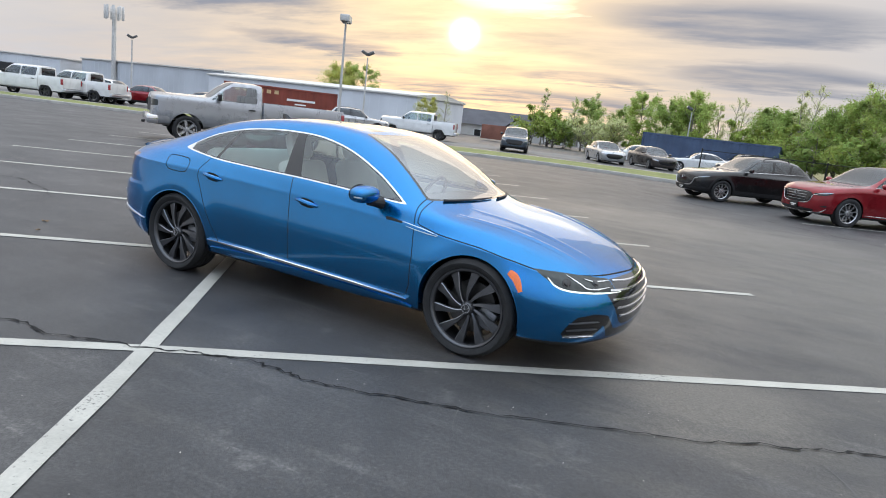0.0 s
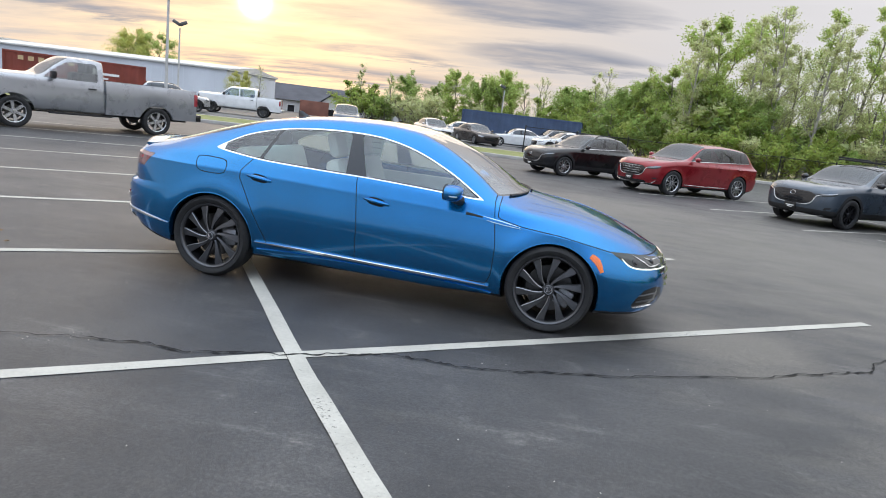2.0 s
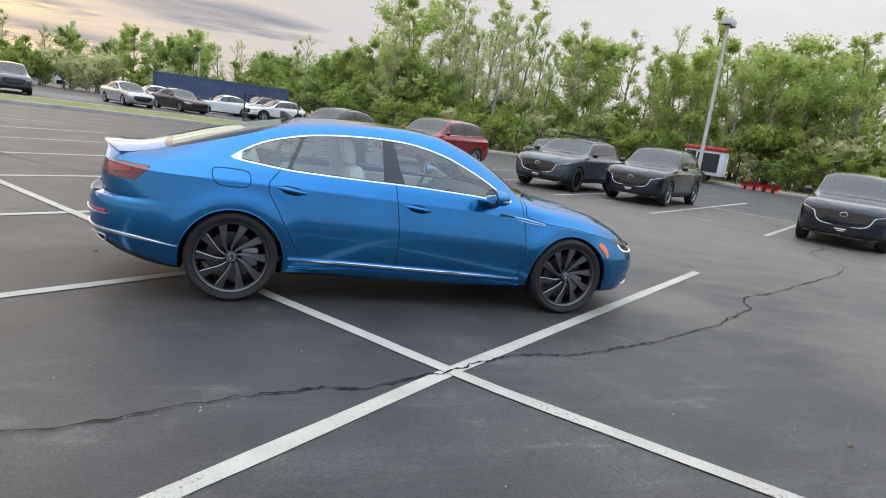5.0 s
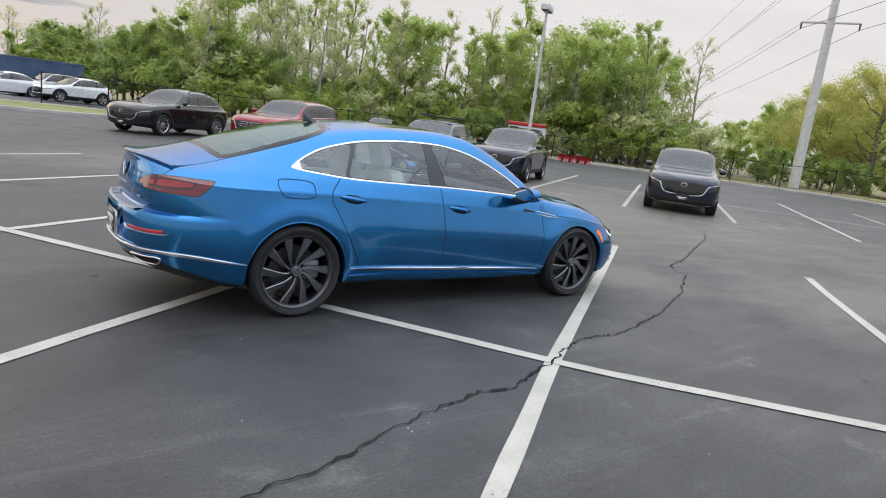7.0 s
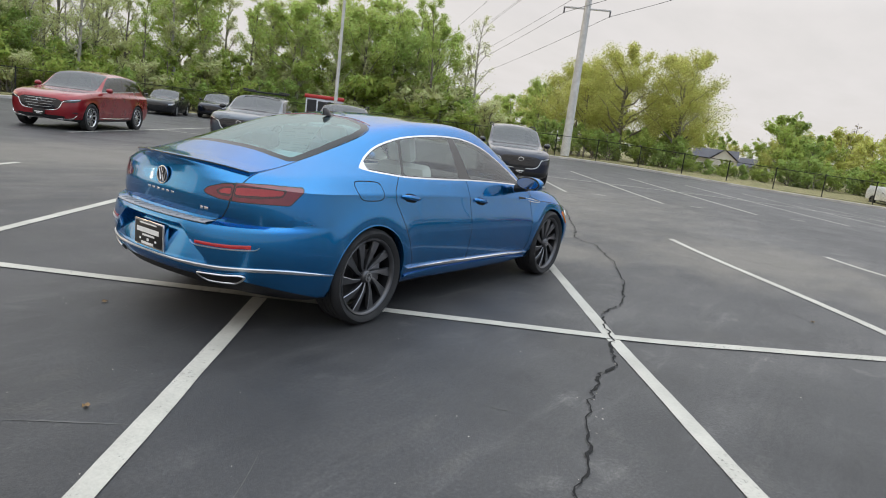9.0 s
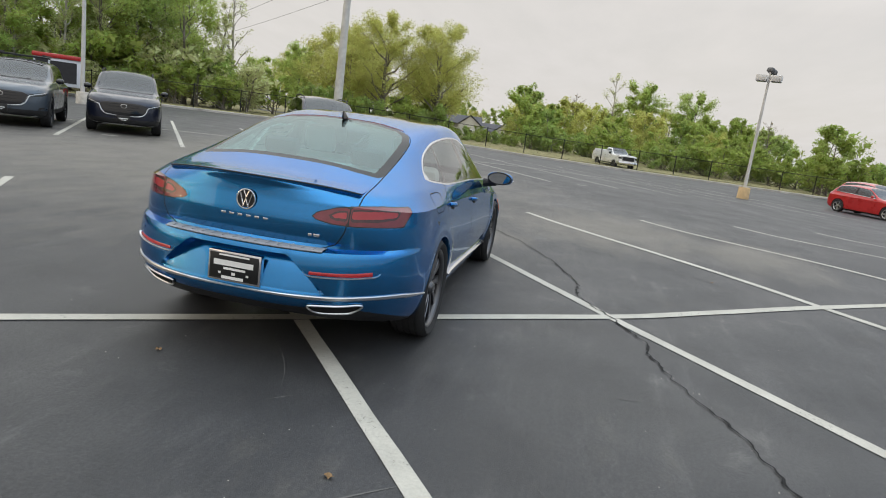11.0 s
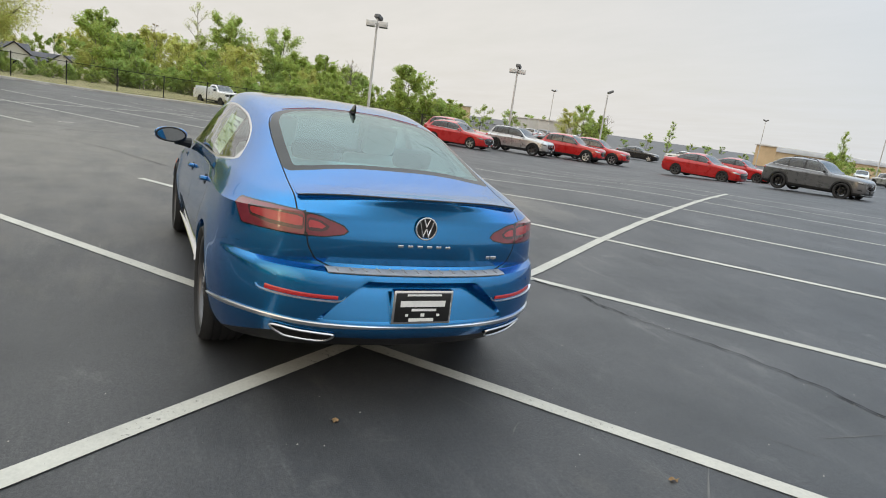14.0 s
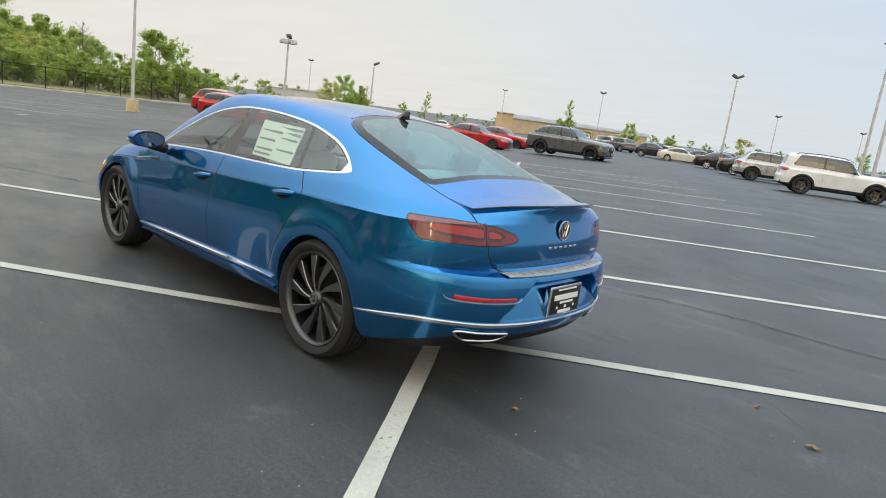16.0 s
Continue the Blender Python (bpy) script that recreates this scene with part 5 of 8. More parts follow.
    # the tan also lightens the far lot as low sky glare would
    tan = N.new("ShaderNodeRGB")
    tan.outputs[0].default_value = (0.135, 0.123, 0.104, 1)
    c = mix_("MIX", veil.outputs[0], c, mix_("MULTIPLY", 0.8, tan.outputs[0], peb))
    Lk.new(c, p.inputs["Base Color"])
    mr = N.new("ShaderNodeMapRange")
    mr.inputs[3].default_value, mr.inputs[4].default_value = 0.42, 0.64
    Lk.new(noise_(0.9, 5), mr.inputs[0])
    Lk.new(mr.outputs[0], p.inputs["Roughness"])
    p.inputs["Specular IOR Level"].default_value = 0.58
    bp = N.new("ShaderNodeBump")
    bp.inputs["Strength"].default_value, bp.inputs["Distance"].default_value = 0.45, 0.008
    Lk.new(noise_(110, 5, 0.75), bp.inputs["Height"])
    Lk.new(bp.outputs[0], p.inputs["Normal"])
    return m


M["asphalt"] = asphalt()
M["line"] = mat("worn white line paint", (0.37, 0.357, 0.315), 0.65, 0, 0.2, 2.5, 60, bump=0.3, col2=(0.52, 0.503, 0.445))


def wear(m, rest):
    """Lets the asphalt's colour show through in small chips and worn patches."""
    nt = m.node_tree
    N, Lk = nt.nodes, nt.links
    p = N["Principled BSDF"]
    src = p.inputs["Base Color"].links[0].from_socket
    tc, a, b = N.new("ShaderNodeTexCoord"), N.new("ShaderNodeTexNoise"), N.new("ShaderNodeTexNoise")
    a.inputs["Scale"].default_value, a.inputs["Detail"].default_value, a.inputs["Roughness"].default_value = 1.3, 4, 0.6
    b.inputs["Scale"].default_value, b.inputs["Detail"].default_value, b.inputs["Roughness"].default_value = 38, 4, 0.8
    Lk.new(tc.outputs["Object"], a.inputs["Vector"]), Lk.new(tc.outputs["Object"], b.inputs["Vector"])
    add, ramp, mx = N.new("ShaderNodeMath"), N.new("ShaderNodeMapRange"), N.new("ShaderNodeMix")
    add.operation = "MULTIPLY_ADD"
    add.inputs[1].default_value = 0.55
    Lk.new(a.outputs[0], add.inputs[0]), Lk.new(b.outputs[0], add.inputs[2])
    ramp.inputs[1].default_value, ramp.inputs[2].default_value = 0.90, 1.02
    Lk.new(add.outputs[0], ramp.inputs[0])
    mx.data_type = "RGBA"
    mx.inputs[7].default_value = (*rest, 1)
    Lk.new(ramp.outputs[0], mx.inputs[0]), Lk.new(src, mx.inputs[6]), Lk.new(mx.outputs[2], p.inputs["Base Color"])


wear(M["line"], (0.045, 0.045, 0.046))
M["crack"] = mat("open crack", (0.006, 0.006, 0.006), 0.9, 0, 0.3, 5, 60)
M["grass"] = mat("mown grass", (0.125, 0.150, 0.040), 0.9, 0, 0.3, 0.8, 30, bump=0.8, col2=(0.26, 0.262, 0.095))
M["verge"] = mat("rough dry grass", (0.15, 0.15, 0.05), 0.95, 0, 0.3, 0.7, 40, bump=0.9, col2=(0.30, 0.25, 0.13))
M["concrete"] = mat("pale concrete", (0.36, 0.34, 0.31), 0.8, 0, 0.2, 1.5, 50, bump=0.3)
M["pale_road"] = mat("pale worn road", (0.17, 0.165, 0.155), 0.8, 0, 0.12, 0.3, 50, bump=0.2)


def ground():
    """One sheet to the horizon, finest where the lot is crowned near the car."""
    far = [60, 80, 110, 150, 220, 320, 500, 900, 1600]
    xs = [-f for f in far[::-1]] + list(np.arange(-42, -20, 1.0)) + list(np.arange(-20, 30, 0.4)) + list(np.arange(30, 48.01, 1.0)) + far
    ys = [-f for f in far[::-1]] + list(np.arange(-50, -26, 1.0)) + list(np.arange(-26, 22, 0.4)) + list(np.arange(22, 50.01, 1.0)) + far
    verts = [(x, y, gz(x, y)) for x in xs for y in ys]
    n = len(ys)
    faces = [(i * n + j, (i + 1) * n + j, (i + 1) * n + j + 1, i * n + j + 1) for i in range(len(xs) - 1) for j in range(n - 1)]
    me = bpy.data.meshes.new("ground")
    me.from_pydata(verts, [], faces)
    me.materials.append(M["asphalt"])
    me.polygons.foreach_set("use_smooth", [True] * len(faces))
    return tagged(new("ground", me), "dark sealed asphalt of a large car park", "ground", kind="structure")


ground()


def drape(bm, a, b, w, dz=0.005, step=0.35):
    """A painted stripe from a to b on the ground, with slightly uneven edges."""
    a, b = V3((a[0], a[1], 0)), V3((b[0], b[1], 0))
    n = max(2, int((b - a).length / step))
    d = (b - a).normalized()
    s = V3((-d.y, d.x, 0))
    prev = None
    for i in range(n + 1):
        p = a + (b - a) * (i / n)
        j1, j2 = (1 + rng.uniform(-0.06, 0.06)), (1 + rng.uniform(-0.06, 0.06))
        q0, q1 = p + s * w / 2 * j1, p - s * w / 2 * j2
        ring = [bm.verts.new((q.x, q.y, gz(q.x, q.y) + dz)) for q in (q0, q1)]
        if prev:
            bm.faces.new((prev[0], prev[1], ring[1], ring[0]))
        prev = ring


def stripe(a, b, w=0.105, dz=0.005):
    bm = bmesh.new()
    drape(bm, a, b, w, dz)
    return tagged(link("parking_line", bm, M["line"]), "worn white parking bay line on asphalt", "road marking", "bay lines", "structure")


def stripes():
    k0, k1 = -7, 7
    for k in range(k0, k1 + 1):
        u = k * STALL
        if k <= 6:
            mid = -0.022 * u
            stripe(W(u, mid + 0.055), W(u, 5.8))
            stripe(W(u, mid - 0.055), W(u + (0.17 if k == 0 else 0.08), -5.8))
        else:
            stripe(W(u, 0.0), W(u, 5.8))
    stripe(W(k0 * STALL, 0.41), W(16.6, -0.36), 0.11, 0.007)
    for k in range(-4, 10):
        u = -0.3 + STALL * k
        stripe(W(u, 12.7), W(u, 18.44)), stripe(W(u, 18.56), W(u, 24.3))
    # short dashes at the mouths of the second row's bays
    for k in range(-2, 4):
        u = -0.3 + STALL * (k + 0.38)
        stripe(W(u - 0.18, 13.55 - 0.12 * u), W(u + 0.18, 13.50 - 0.12 * u), 0.10)
    stripe(W(-0.3 - 4 * STALL, 18.5), W(-0.3 + 9 * STALL, 18.5), 0.11, 0.007)


stripes()


def crack(pts, w, seed, rough=0.05):
    r = random.Random(seed)
    line = smooth_line(pts, 14)
    bm = bmesh.new()
    prev, off = None, 0.0
    for i, p in enumerate(line):
        off = off * 0.74 + r.gauss(0, rough * 0.24)
        d = np.array(line[min(i + 1, len(line) - 1)]) - np.array(line[max(i - 1, 0)])
        d = d / (np.linalg.norm(d) + 1e-9)
        s = np.array([-d[1], d[0]])
        ww = w * (0.35 + 1.2 * r.random() ** 2) * min(1, (len(line) - i) / 12)
        c = np.array(p) + s * off
        ring = []
        for e in (0.5, -0.5):
            q = c + s * ww * e
            ring.append(bm.verts.new((q[0], q[1], gz(q[0], q[1]) + 0.0085)))
        if prev:
            bm.faces.new((prev[0], prev[1], ring[1], ring[0]))
        prev = ring
    tagged(link("asphalt_crack", bm, M["crack"]), "dark winding crack in the asphalt", "crack", kind="structure")


crack([(-6.5, -3.3), (-5.0, -3.25), (-3.63, -3.01), (-2.73, -2.95), (-2.06, -2.83), (-1.46, -2.62), (-1.0, -2.47), (-0.55, -2.43), (0, -2.17), (0.36, -1.99), (0.72, -1.93), (1.02, -1.92), (1.47, -1.79), (2.06, -1.55), (2.9, -1.15), (3.5, -0.78), (3.95, -0.50), (4.25, -0.10), (5.2, 0.35), (6.1, 0.86), (7.4, 1.5), (8.77, 2.36)], 0.017, 1)
crack([(8.77, 2.36), (9.3, 3.6), (10.4, 4.3), (11.3, 5.4)], 0.02, 2)
crack([(9.0, 8.2), (10.0, 5.5), (11.0, 1.5), (13.0, -4.0), (15.0, -9.0)], 0.02, 3)
crack([(-2.5, 18.0), (2.0, 14.0), (5.0, 11.5), (9.0, 8.2)], 0.025, 4)
crack([(-9.0, 0.6), (-7.4, 0.2), (-6.6, 0.7), (-5.0, 0.2)], 0.02, 5)
crack([(-2.5, 5.0), (-4.6, 6.4), (-7.0, 9.0), (-10.0, 10.5)], 0.02, 6)


# fallen leaves and grit
M["dry_leaf"] = mat("dry brown leaf", (0.20, 0.125, 0.06), 0.8, 0, 0.2, 20, 100)
M["grit"] = mat("pale grit", (0.35, 0.33, 0.30), 0.9, 0, 0.3, 20, 100)


def dry_leaf(x, y, s, a):
    bm = bmesh.new()
    c = bm.verts.new((0, 0, 0.006))
    ring = [bm.verts.new((math.cos(t) * s * (1 if k % 2 else 0.62), math.sin(t) * s * 0.6 * (1 if k % 2 else 0.7), 0.004 + 0.012 * ((k * 7) % 3) / 2)) for k, t in enumerate(np.linspace(0, 6.283, 11)[:-1])]
    for k in range(10):
        bm.faces.new((c, ring[k], ring[(k + 1) % 10]))
    ob = link("fallen_leaf", bm, M["dry_leaf"])
    ob.matrix_world = pose(x, y, gz(x, y) + 0.002, 0, 0, a)
    tagged(ob, "dry brown leaf lying on the asphalt", "leaf", "fallen leaves")


for x, y, s, a in ((-3.72, -0.66, 0.045, 20), (-3.35, -0.95, 0.03, 80), (-4.05, -2.55, 0.03, 140), (-2.55, 0.40, 0.03, 30), (1.9, -3.4, 0.025, 10)):
    dry_leaf(x, y, s, a)


def grit():
    r = random.Random(3)
    bm = bmesh.new()
    for _ in range(450):
        x, y = r.uniform(-6, 6), r.uniform(-6, 4)
        s = r.uniform(0.002, 0.006)
        z = gz(x, y) + 0.001
        t = [bm.verts.new((x + s * math.cos(a + r.uniform(-0.4, 0.4)), y + s * math.sin(a + r.uniform(-0.4, 0.4)), z)) for a in (0, 2.1, 4.2)]
        p = bm.verts.new((x, y, z + s))
        for k in range(3):
            bm.faces.new((t[k], t[(k + 1) % 3], p))
    for x0, y0, x1, y1 in ((-3.6, -3.0, -2.0, -2.8), (-2.0, -2.8, -0.6, -2.43), (-0.6, -2.43, 0.7, -1.93), (0.7, -1.93, 2.9, -1.15)):
        for _ in range(9):
            t = r.random()
            x, y, s = x0 + (x1 - x0) * t + r.gauss(0, 0.02), y0 + (y1 - y0) * t + r.gauss(0, 0.02), r.uniform(0.003, 0.007)
            z = gz(x, y) + 0.001
            q = [bm.verts.new((x + s * math.cos(a + r.uniform(-0.4, 0.4)), y + s * math.sin(a + r.uniform(-0.4, 0.4)), z)) for a in (0, 2.1, 4.2)]
            p = bm.verts.new((x, y, z + s))
            for k in range(3):
                bm.faces.new((q[k], q[(k + 1) % 3], p))
    tagged(link("grit", bm, M["grit"], smooth=0), "loose pale grit on the asphalt", "grit", kind="stuff")


grit()


M["scratch"] = mat("pale scratched asphalt", (0.085, 0.084, 0.082), 0.8, 0, 0.3, 4, 80, col2=(0.16, 0.157, 0.15))


def scratches():
    """Thin pale scrapes that tyres and plough blades left."""
    r = random.Random(21)
    bm = bmesh.new()
    for _ in range(130):
        x, y = r.uniform(-9, 9), r.uniform(-9, 7)
        if abs(x) < 2.6 and abs(y) < 1.0:
            continue
        a, ln, w, bend = r.choice((0.5, 0.7, 2.2, 2.5, 1.4)) + r.gauss(0, 0.25), r.uniform(0.10, 0.75), r.uniform(0.003, 0.010), r.gauss(0, 0.25)
        prev = None
        for i in range(7):
            t = i / 6
            px, py = x + ln * t * math.cos(a + bend * t), y + ln * t * math.sin(a + bend * t)
            ww = w * math.sin(math.pi * (0.06 + 0.88 * t)) * r.uniform(0.6, 1.2)
            nx, ny = -math.sin(a + bend * t) * ww, math.cos(a + bend * t) * ww
            ring = [bm.verts.new((px + nx * e, py + ny * e, gz(px + nx * e, py + ny * e) + 0.0025)) for e in (0.5, -0.5)]
            if prev:
                bm.faces.new((prev[0], prev[1], ring[1], ring[0]))
            prev = ring
    for f in bm.faces:
        f.normal_update()
        if f.normal.z < 0:
            f.normal_flip()
    tagged(link("asphalt_scratches", bm, M["scratch"], smooth=0), "thin pale scrapes scattered over the asphalt", "scratches", kind="stuff")


scratches()

# ---- other vehicles ----
def car_spec(L, Wd, H, wb, fo, gc=0.20, hood=1.02, nose=0.86, cowl=None, rf=None, rr=None, gb=None, deck=None, belt=1.0, tail=0.98, roofw=0.66):
    """Body curves from a few sizes. cowl, rf, rr, gb: where the windshield starts, the roof starts and ends, the rear window ends."""
    xf = wb / 2 + fo
    xr = xf - L
    h = Wd / 2
    zt = [(xf, nose - 0.07), (xf - 0.05, nose - 0.01), (xf - 0.26, nose + 0.045), (cowl, hood), (rf, H - 0.05), ((rf + rr) / 2, H), (rr, H - 0.06), (gb, deck), (xr + 0.02, tail), (xr, tail - 0.03)]
    zt = [p for i, p in enumerate(zt) if i == 0 or p[0] < zt[i - 1][0] - 0.01]
    Zt = tab(zt)
    zr = []
    for x, z in zt:
        k = 0.10 if gb < x < cowl and z > belt + 0.12 else 0.03
        zr.append((x, max(z - k, min(z - 0.01, belt + 0.015))))
    return dict(xf=xf, xr=xr, sf=xf - 0.60, sr=xr + 0.42, nf=2.9, nr=3.4, Zt=Zt, belt=belt, H=H, h=h, gc=gc, cowl=cowl, rf=rf, rr=rr, gb=gb, wbase=wb, nose=nose, tail=tail, deck=deck,
                zb=tab([(xr, gc + 0.12), (xr + 0.5, gc), (xf - 0.4, gc), (xf, gc + 0.06)]),
                ws=tab([(xr, h * 0.88), (0, h * 0.94), (xf, h * 0.88)]), wm=tab([(xr, h * 0.96), (0, h * 0.975), (xf, h * 0.96)]),
                zm=tab([(xr, 0.58), (xf, 0.55)]), wsh=tab([(xr, h * 0.95), (0, h * 0.985), (xf, h * 0.955)]),
                zsh=tab([(xr, min(belt - 0.10, tail - 0.06)), (0, belt - 0.13), (cowl, belt - 0.135), (xf - 0.3, nose - 0.11), (xf, nose - 0.16)]),
                wb=tab([(xr, h * 0.86), (0, h * 0.91), (cowl, h * 0.915), (xf, h * 0.88)]),
                zbelt=tab([(xr, min(belt + 0.03, tail - 0.02)), (0, belt), (cowl, belt - 0.03), (xf - 0.3, nose - 0.015), (xf, nose - 0.11)]),
                wr=tab([(xr, h * 0.70), (rr, h * (roofw + 0.08)), (0, h * (roofw + 0.10)), (rf, h * (roofw + 0.10)), (cowl - 0.1, h * 0.80), (cowl + 0.2, h * 0.74), (xf, h * 0.66)]),
                zr=tab(zr), zt=Zt, flare=((-wb / 2, 0.36, 0.012), (wb / 2, 0.36, 0.012)),
                shf=tab([(0.1, -0.12), (0.3, -0.02), (0.5, 0.0), (nose - 0.15, -0.015), (nose - 0.05, -0.05), (nose, -0.10), (1.2, -0.12)]),
                shr=tab([(0.2, -0.10), (0.4, 0.0), (0.65, 0.0), (0.75, -0.05), (1.0, -0.06), (1.5, -0.06)]))


MODELS = dict(
    compact_suv=(dict(L=4.32, Wd=1.80, H=1.55, wb=2.65, fo=0.90, gc=0.23, hood=1.03, nose=0.87, cowl=0.80, rf=0.02, rr=-1.22, gb=-1.94, deck=1.02, belt=1.02, tail=0.99), 0.345, "clad"),
    large_suv=(dict(L=4.78, Wd=1.93, H=1.68, wb=2.86, fo=0.90, gc=0.24, hood=1.12, nose=0.95, cowl=0.93, rf=0.10, rr=-1.72, gb=-2.30, deck=1.13, belt=1.10, tail=1.08), 0.38, "plain"),
    rugged_suv=(dict(L=4.72, Wd=1.92, H=1.62, wb=2.815, fo=0.95, gc=0.25, hood=1.11, nose=0.95, cowl=0.90, rf=0.08, rr=-1.70, gb=-2.24, deck=1.08, belt=1.08, tail=1.06), 0.37, "clad"),
    mid_suv=(dict(L=4.57, Wd=1.84, H=1.67, wb=2.70, fo=0.93, gc=0.24, hood=1.10, nose=0.94, cowl=0.85, rf=0.05, rr=-1.55, gb=-2.12, deck=1.08, belt=1.07, tail=1.06), 0.365, "clad"),
    coupe_suv=(dict(L=4.97, Wd=1.99, H=1.72, wb=2.98, fo=0.93, gc=0.23, hood=1.15, nose=1.02, cowl=0.92, rf=0.15, rr=-1.42, gb=-2.42, deck=1.13, belt=1.12, tail=1.10), 0.39, "clad"),
    boxy_suv=(dict(L=4.42, Wd=1.76, H=1.68, wb=2.635, fo=0.86, gc=0.23, hood=1.10, nose=1.02, cowl=0.72, rf=0.22, rr=-1.95, gb=-2.14, deck=1.05, belt=1.05, tail=1.04, roofw=0.68), 0.36, "clad"),
    hatch=(dict(L=4.26, Wd=1.80, H=1.48, wb=2.58, fo=0.87, gc=0.16, hood=0.98, nose=0.82, cowl=0.78, rf=0.05, rr=-1.45, gb=-2.0, deck=0.98, belt=0.96, tail=0.96), 0.32, "plain"),
    sedan=(dict(L=4.72, Wd=1.81, H=1.43, wb=2.74, fo=0.92, gc=0.15, hood=0.93, nose=0.78, cowl=0.82, rf=0.08, rr=-1.00, gb=-1.85, deck=1.02, belt=0.93, tail=1.0), 0.32, "plain"),
    van=(dict(L=5.10, Wd=1.98, H=1.74, wb=3.03, fo=0.95, gc=0.17, hood=1.08, nose=0.92, cowl=1.15, rf=0.25, rr=-2.05, gb=-2.35, deck=1.08, belt=1.08, tail=1.06, roofw=0.68), 0.34, "plain"),
)
CARS = {}


def pane_dist(sp, pillars):
    x_end = sp["gb"] + 0.34

    def d(x, y, z, a, b):
        if y < 0.3:
            return 1.0
        base = max(sp["belt"] + 0.03 + 0.035 * (0.4 - x) - z, z - float(sp["Zt"](x)) + 0.12, (x_end + 0.55 * (z - sp["belt"])) - x)
        for p in pillars:
            base = max(base, 0.045 - abs(x - p + 0.10 * (z - sp["belt"])))
        return base
    return d


def wheel_set(car, model, r, style, rim_mat, wbase, h):
    w0 = wheel_parts(r, 0.24, r * 0.70, style, rim_mat, car)
    y = h - 0.13
    w0.location = (-wbase / 2, -y, r)
    copy_thing(w0, pose(wbase / 2, -y, r, 0, 20, 0))
    copy_thing(w0, pose(-wbase / 2, y, r, 0, 33, 180))
    copy_thing(w0, pose(wbase / 2, y, r, 0, 10, 180))


def generic_car(model, colour, label, rim="rim_silver", style="ten", detail=1.0, category="car", group="", rack=False, roof_colour=None, chrome_low=False):
    """A car built round its own origin; copied when the same one is wanted again."""
    dims, r, kind = MODELS[model]
    sp = car_spec(**dims)
    lo = Loft(sp, dx=0.08 / detail, nend=8 if detail < 0.8 else 14, dense=0.45 if detail < 0.8 else 0.6)
    lo.mesh()
    full = (sp["xr"] - 0.2, sp["xf"] + 0.2, 0, 2.2)
    ax = sp["wbase"] / 2
    R = r + 0.035
    for xa in (-ax, ax):
        lo.cut(lambda x, y, z, a, b: max(math.hypot(x - xa, z - r) - R, 0.5 - y), "gone", (xa - 0.6, xa + 0.6, 0, 1.0))
    if kind == "clad":
        for xa in (-ax, ax):
            lo.cut(lambda x, y, z, a, b: max(math.hypot(x - xa, z - r) - R - 0.075, 0.5 - y), "cladding", (xa - 0.7, xa + 0.7, 0, 1.1), ["body"])
    lo.cut(lambda x, y, z, a, b: z - sp["gc"] - (0.17 if kind == "clad" else 0.07), "cladding", full, ["body"])
    xb = (sp["rf"] + sp["rr"]) / 2 + 0.25
    xc = sp["rr"] + 0.25 if sp["rr"] + 0.25 < xb - 0.6 else xb - 0.75
    wide = pane_dist(sp, [])
    lo.cut(lambda x, y, z, a, b: wide(x, y, z, a, b) - 0.025, "window_surround", full, ["body"])
    pd = pane_dist(sp, [xb, xc])
    lo.cut(pd, "side_window", full, ["window_surround"])
    wr = sp["wr"]
    lo.cut(lambda x, y, z, a, b: max(sp["rf"] - 0.02 - x, x - sp["cowl"] + 0.02, y - float(wr(x)) + 0.035, sp["belt"] - 0.15 - z), "windshield", full, ["body"])
    lo.cut(lambda x, y, z, a, b: max(x - sp["rr"] + 0.03, sp["gb"] + 0.06 - x, y - float(wr(x)) + 0.05, sp["deck"] + 0.07 - z), "rear_window", full, ["body"])
    n_ = sp["nose"]
    hl = poly_dist([(0.57, n_ - 0.215), (0.60, n_ - 0.155), (0.84, n_ - 0.105), (1.08, n_ - 0.085), (1.02, n_ - 0.145), (0.86, n_ - 0.195)])
    fb = (sp["xf"] - 1.0, sp["xf"] + 0.2, 0.1, 1.3)
    lo.cut(lambda x, y, z, a, b: hl(b, z), "headlamp", fb, ["body"])
    gr = poly_dist([(-0.1, n_ - 0.115), (0.46, n_ - 0.125), (0.58, n_ - 0.20), (0.50, n_ - 0.36), (0.36, n_ - 0.43), (-0.1, n_ - 0.445)])
    lo.cut(lambda x, y, z, a, b: gr(b, z), "grille", fb, ["body"])
    cv = poly_dist([(0.72, n_ - 0.47), (0.98, n_ - 0.44), (1.00, n_ - 0.50), (0.74, n_ - 0.53)])
    lo.cut(lambda x, y, z, a, b: cv(b, z), "corner_vent", fb, ["body"])
    lo.cut(lambda x, y, z, a, b: max(abs(x - sp["cowl"] - 0.045 + 0.10 * y * y) - 0.055, y - float(sp["wr"](x)) + 0.03), "cowl", (sp["cowl"] - 0.3, sp["cowl"] + 0.2, 0.8, 1.4), ["body"])
    li = poly_dist([(-0.1, n_ - 0.57), (0.66, n_ - 0.575), (0.60, n_ - 0.66), (-0.1, n_ - 0.66)])
    lo.cut(lambda x, y, z, a, b: li(b, z), "grille", fb, ["body"])
    t_ = sp["tail"]
    tl = poly_dist([(0.42, t_ - 0.06), (0.66, t_ - 0.02), (0.98, t_ - 0.04), (1.02, t_ - 0.10), (0.86, t_ - 0.17), (0.44, t_ - 0.15)])
    lo.cut(lambda x, y, z, a, b: tl(a, z), "tail_lamp", (sp["xr"] - 0.2, sp["xr"] + 0.8, 0.5, 1.4), ["body"])
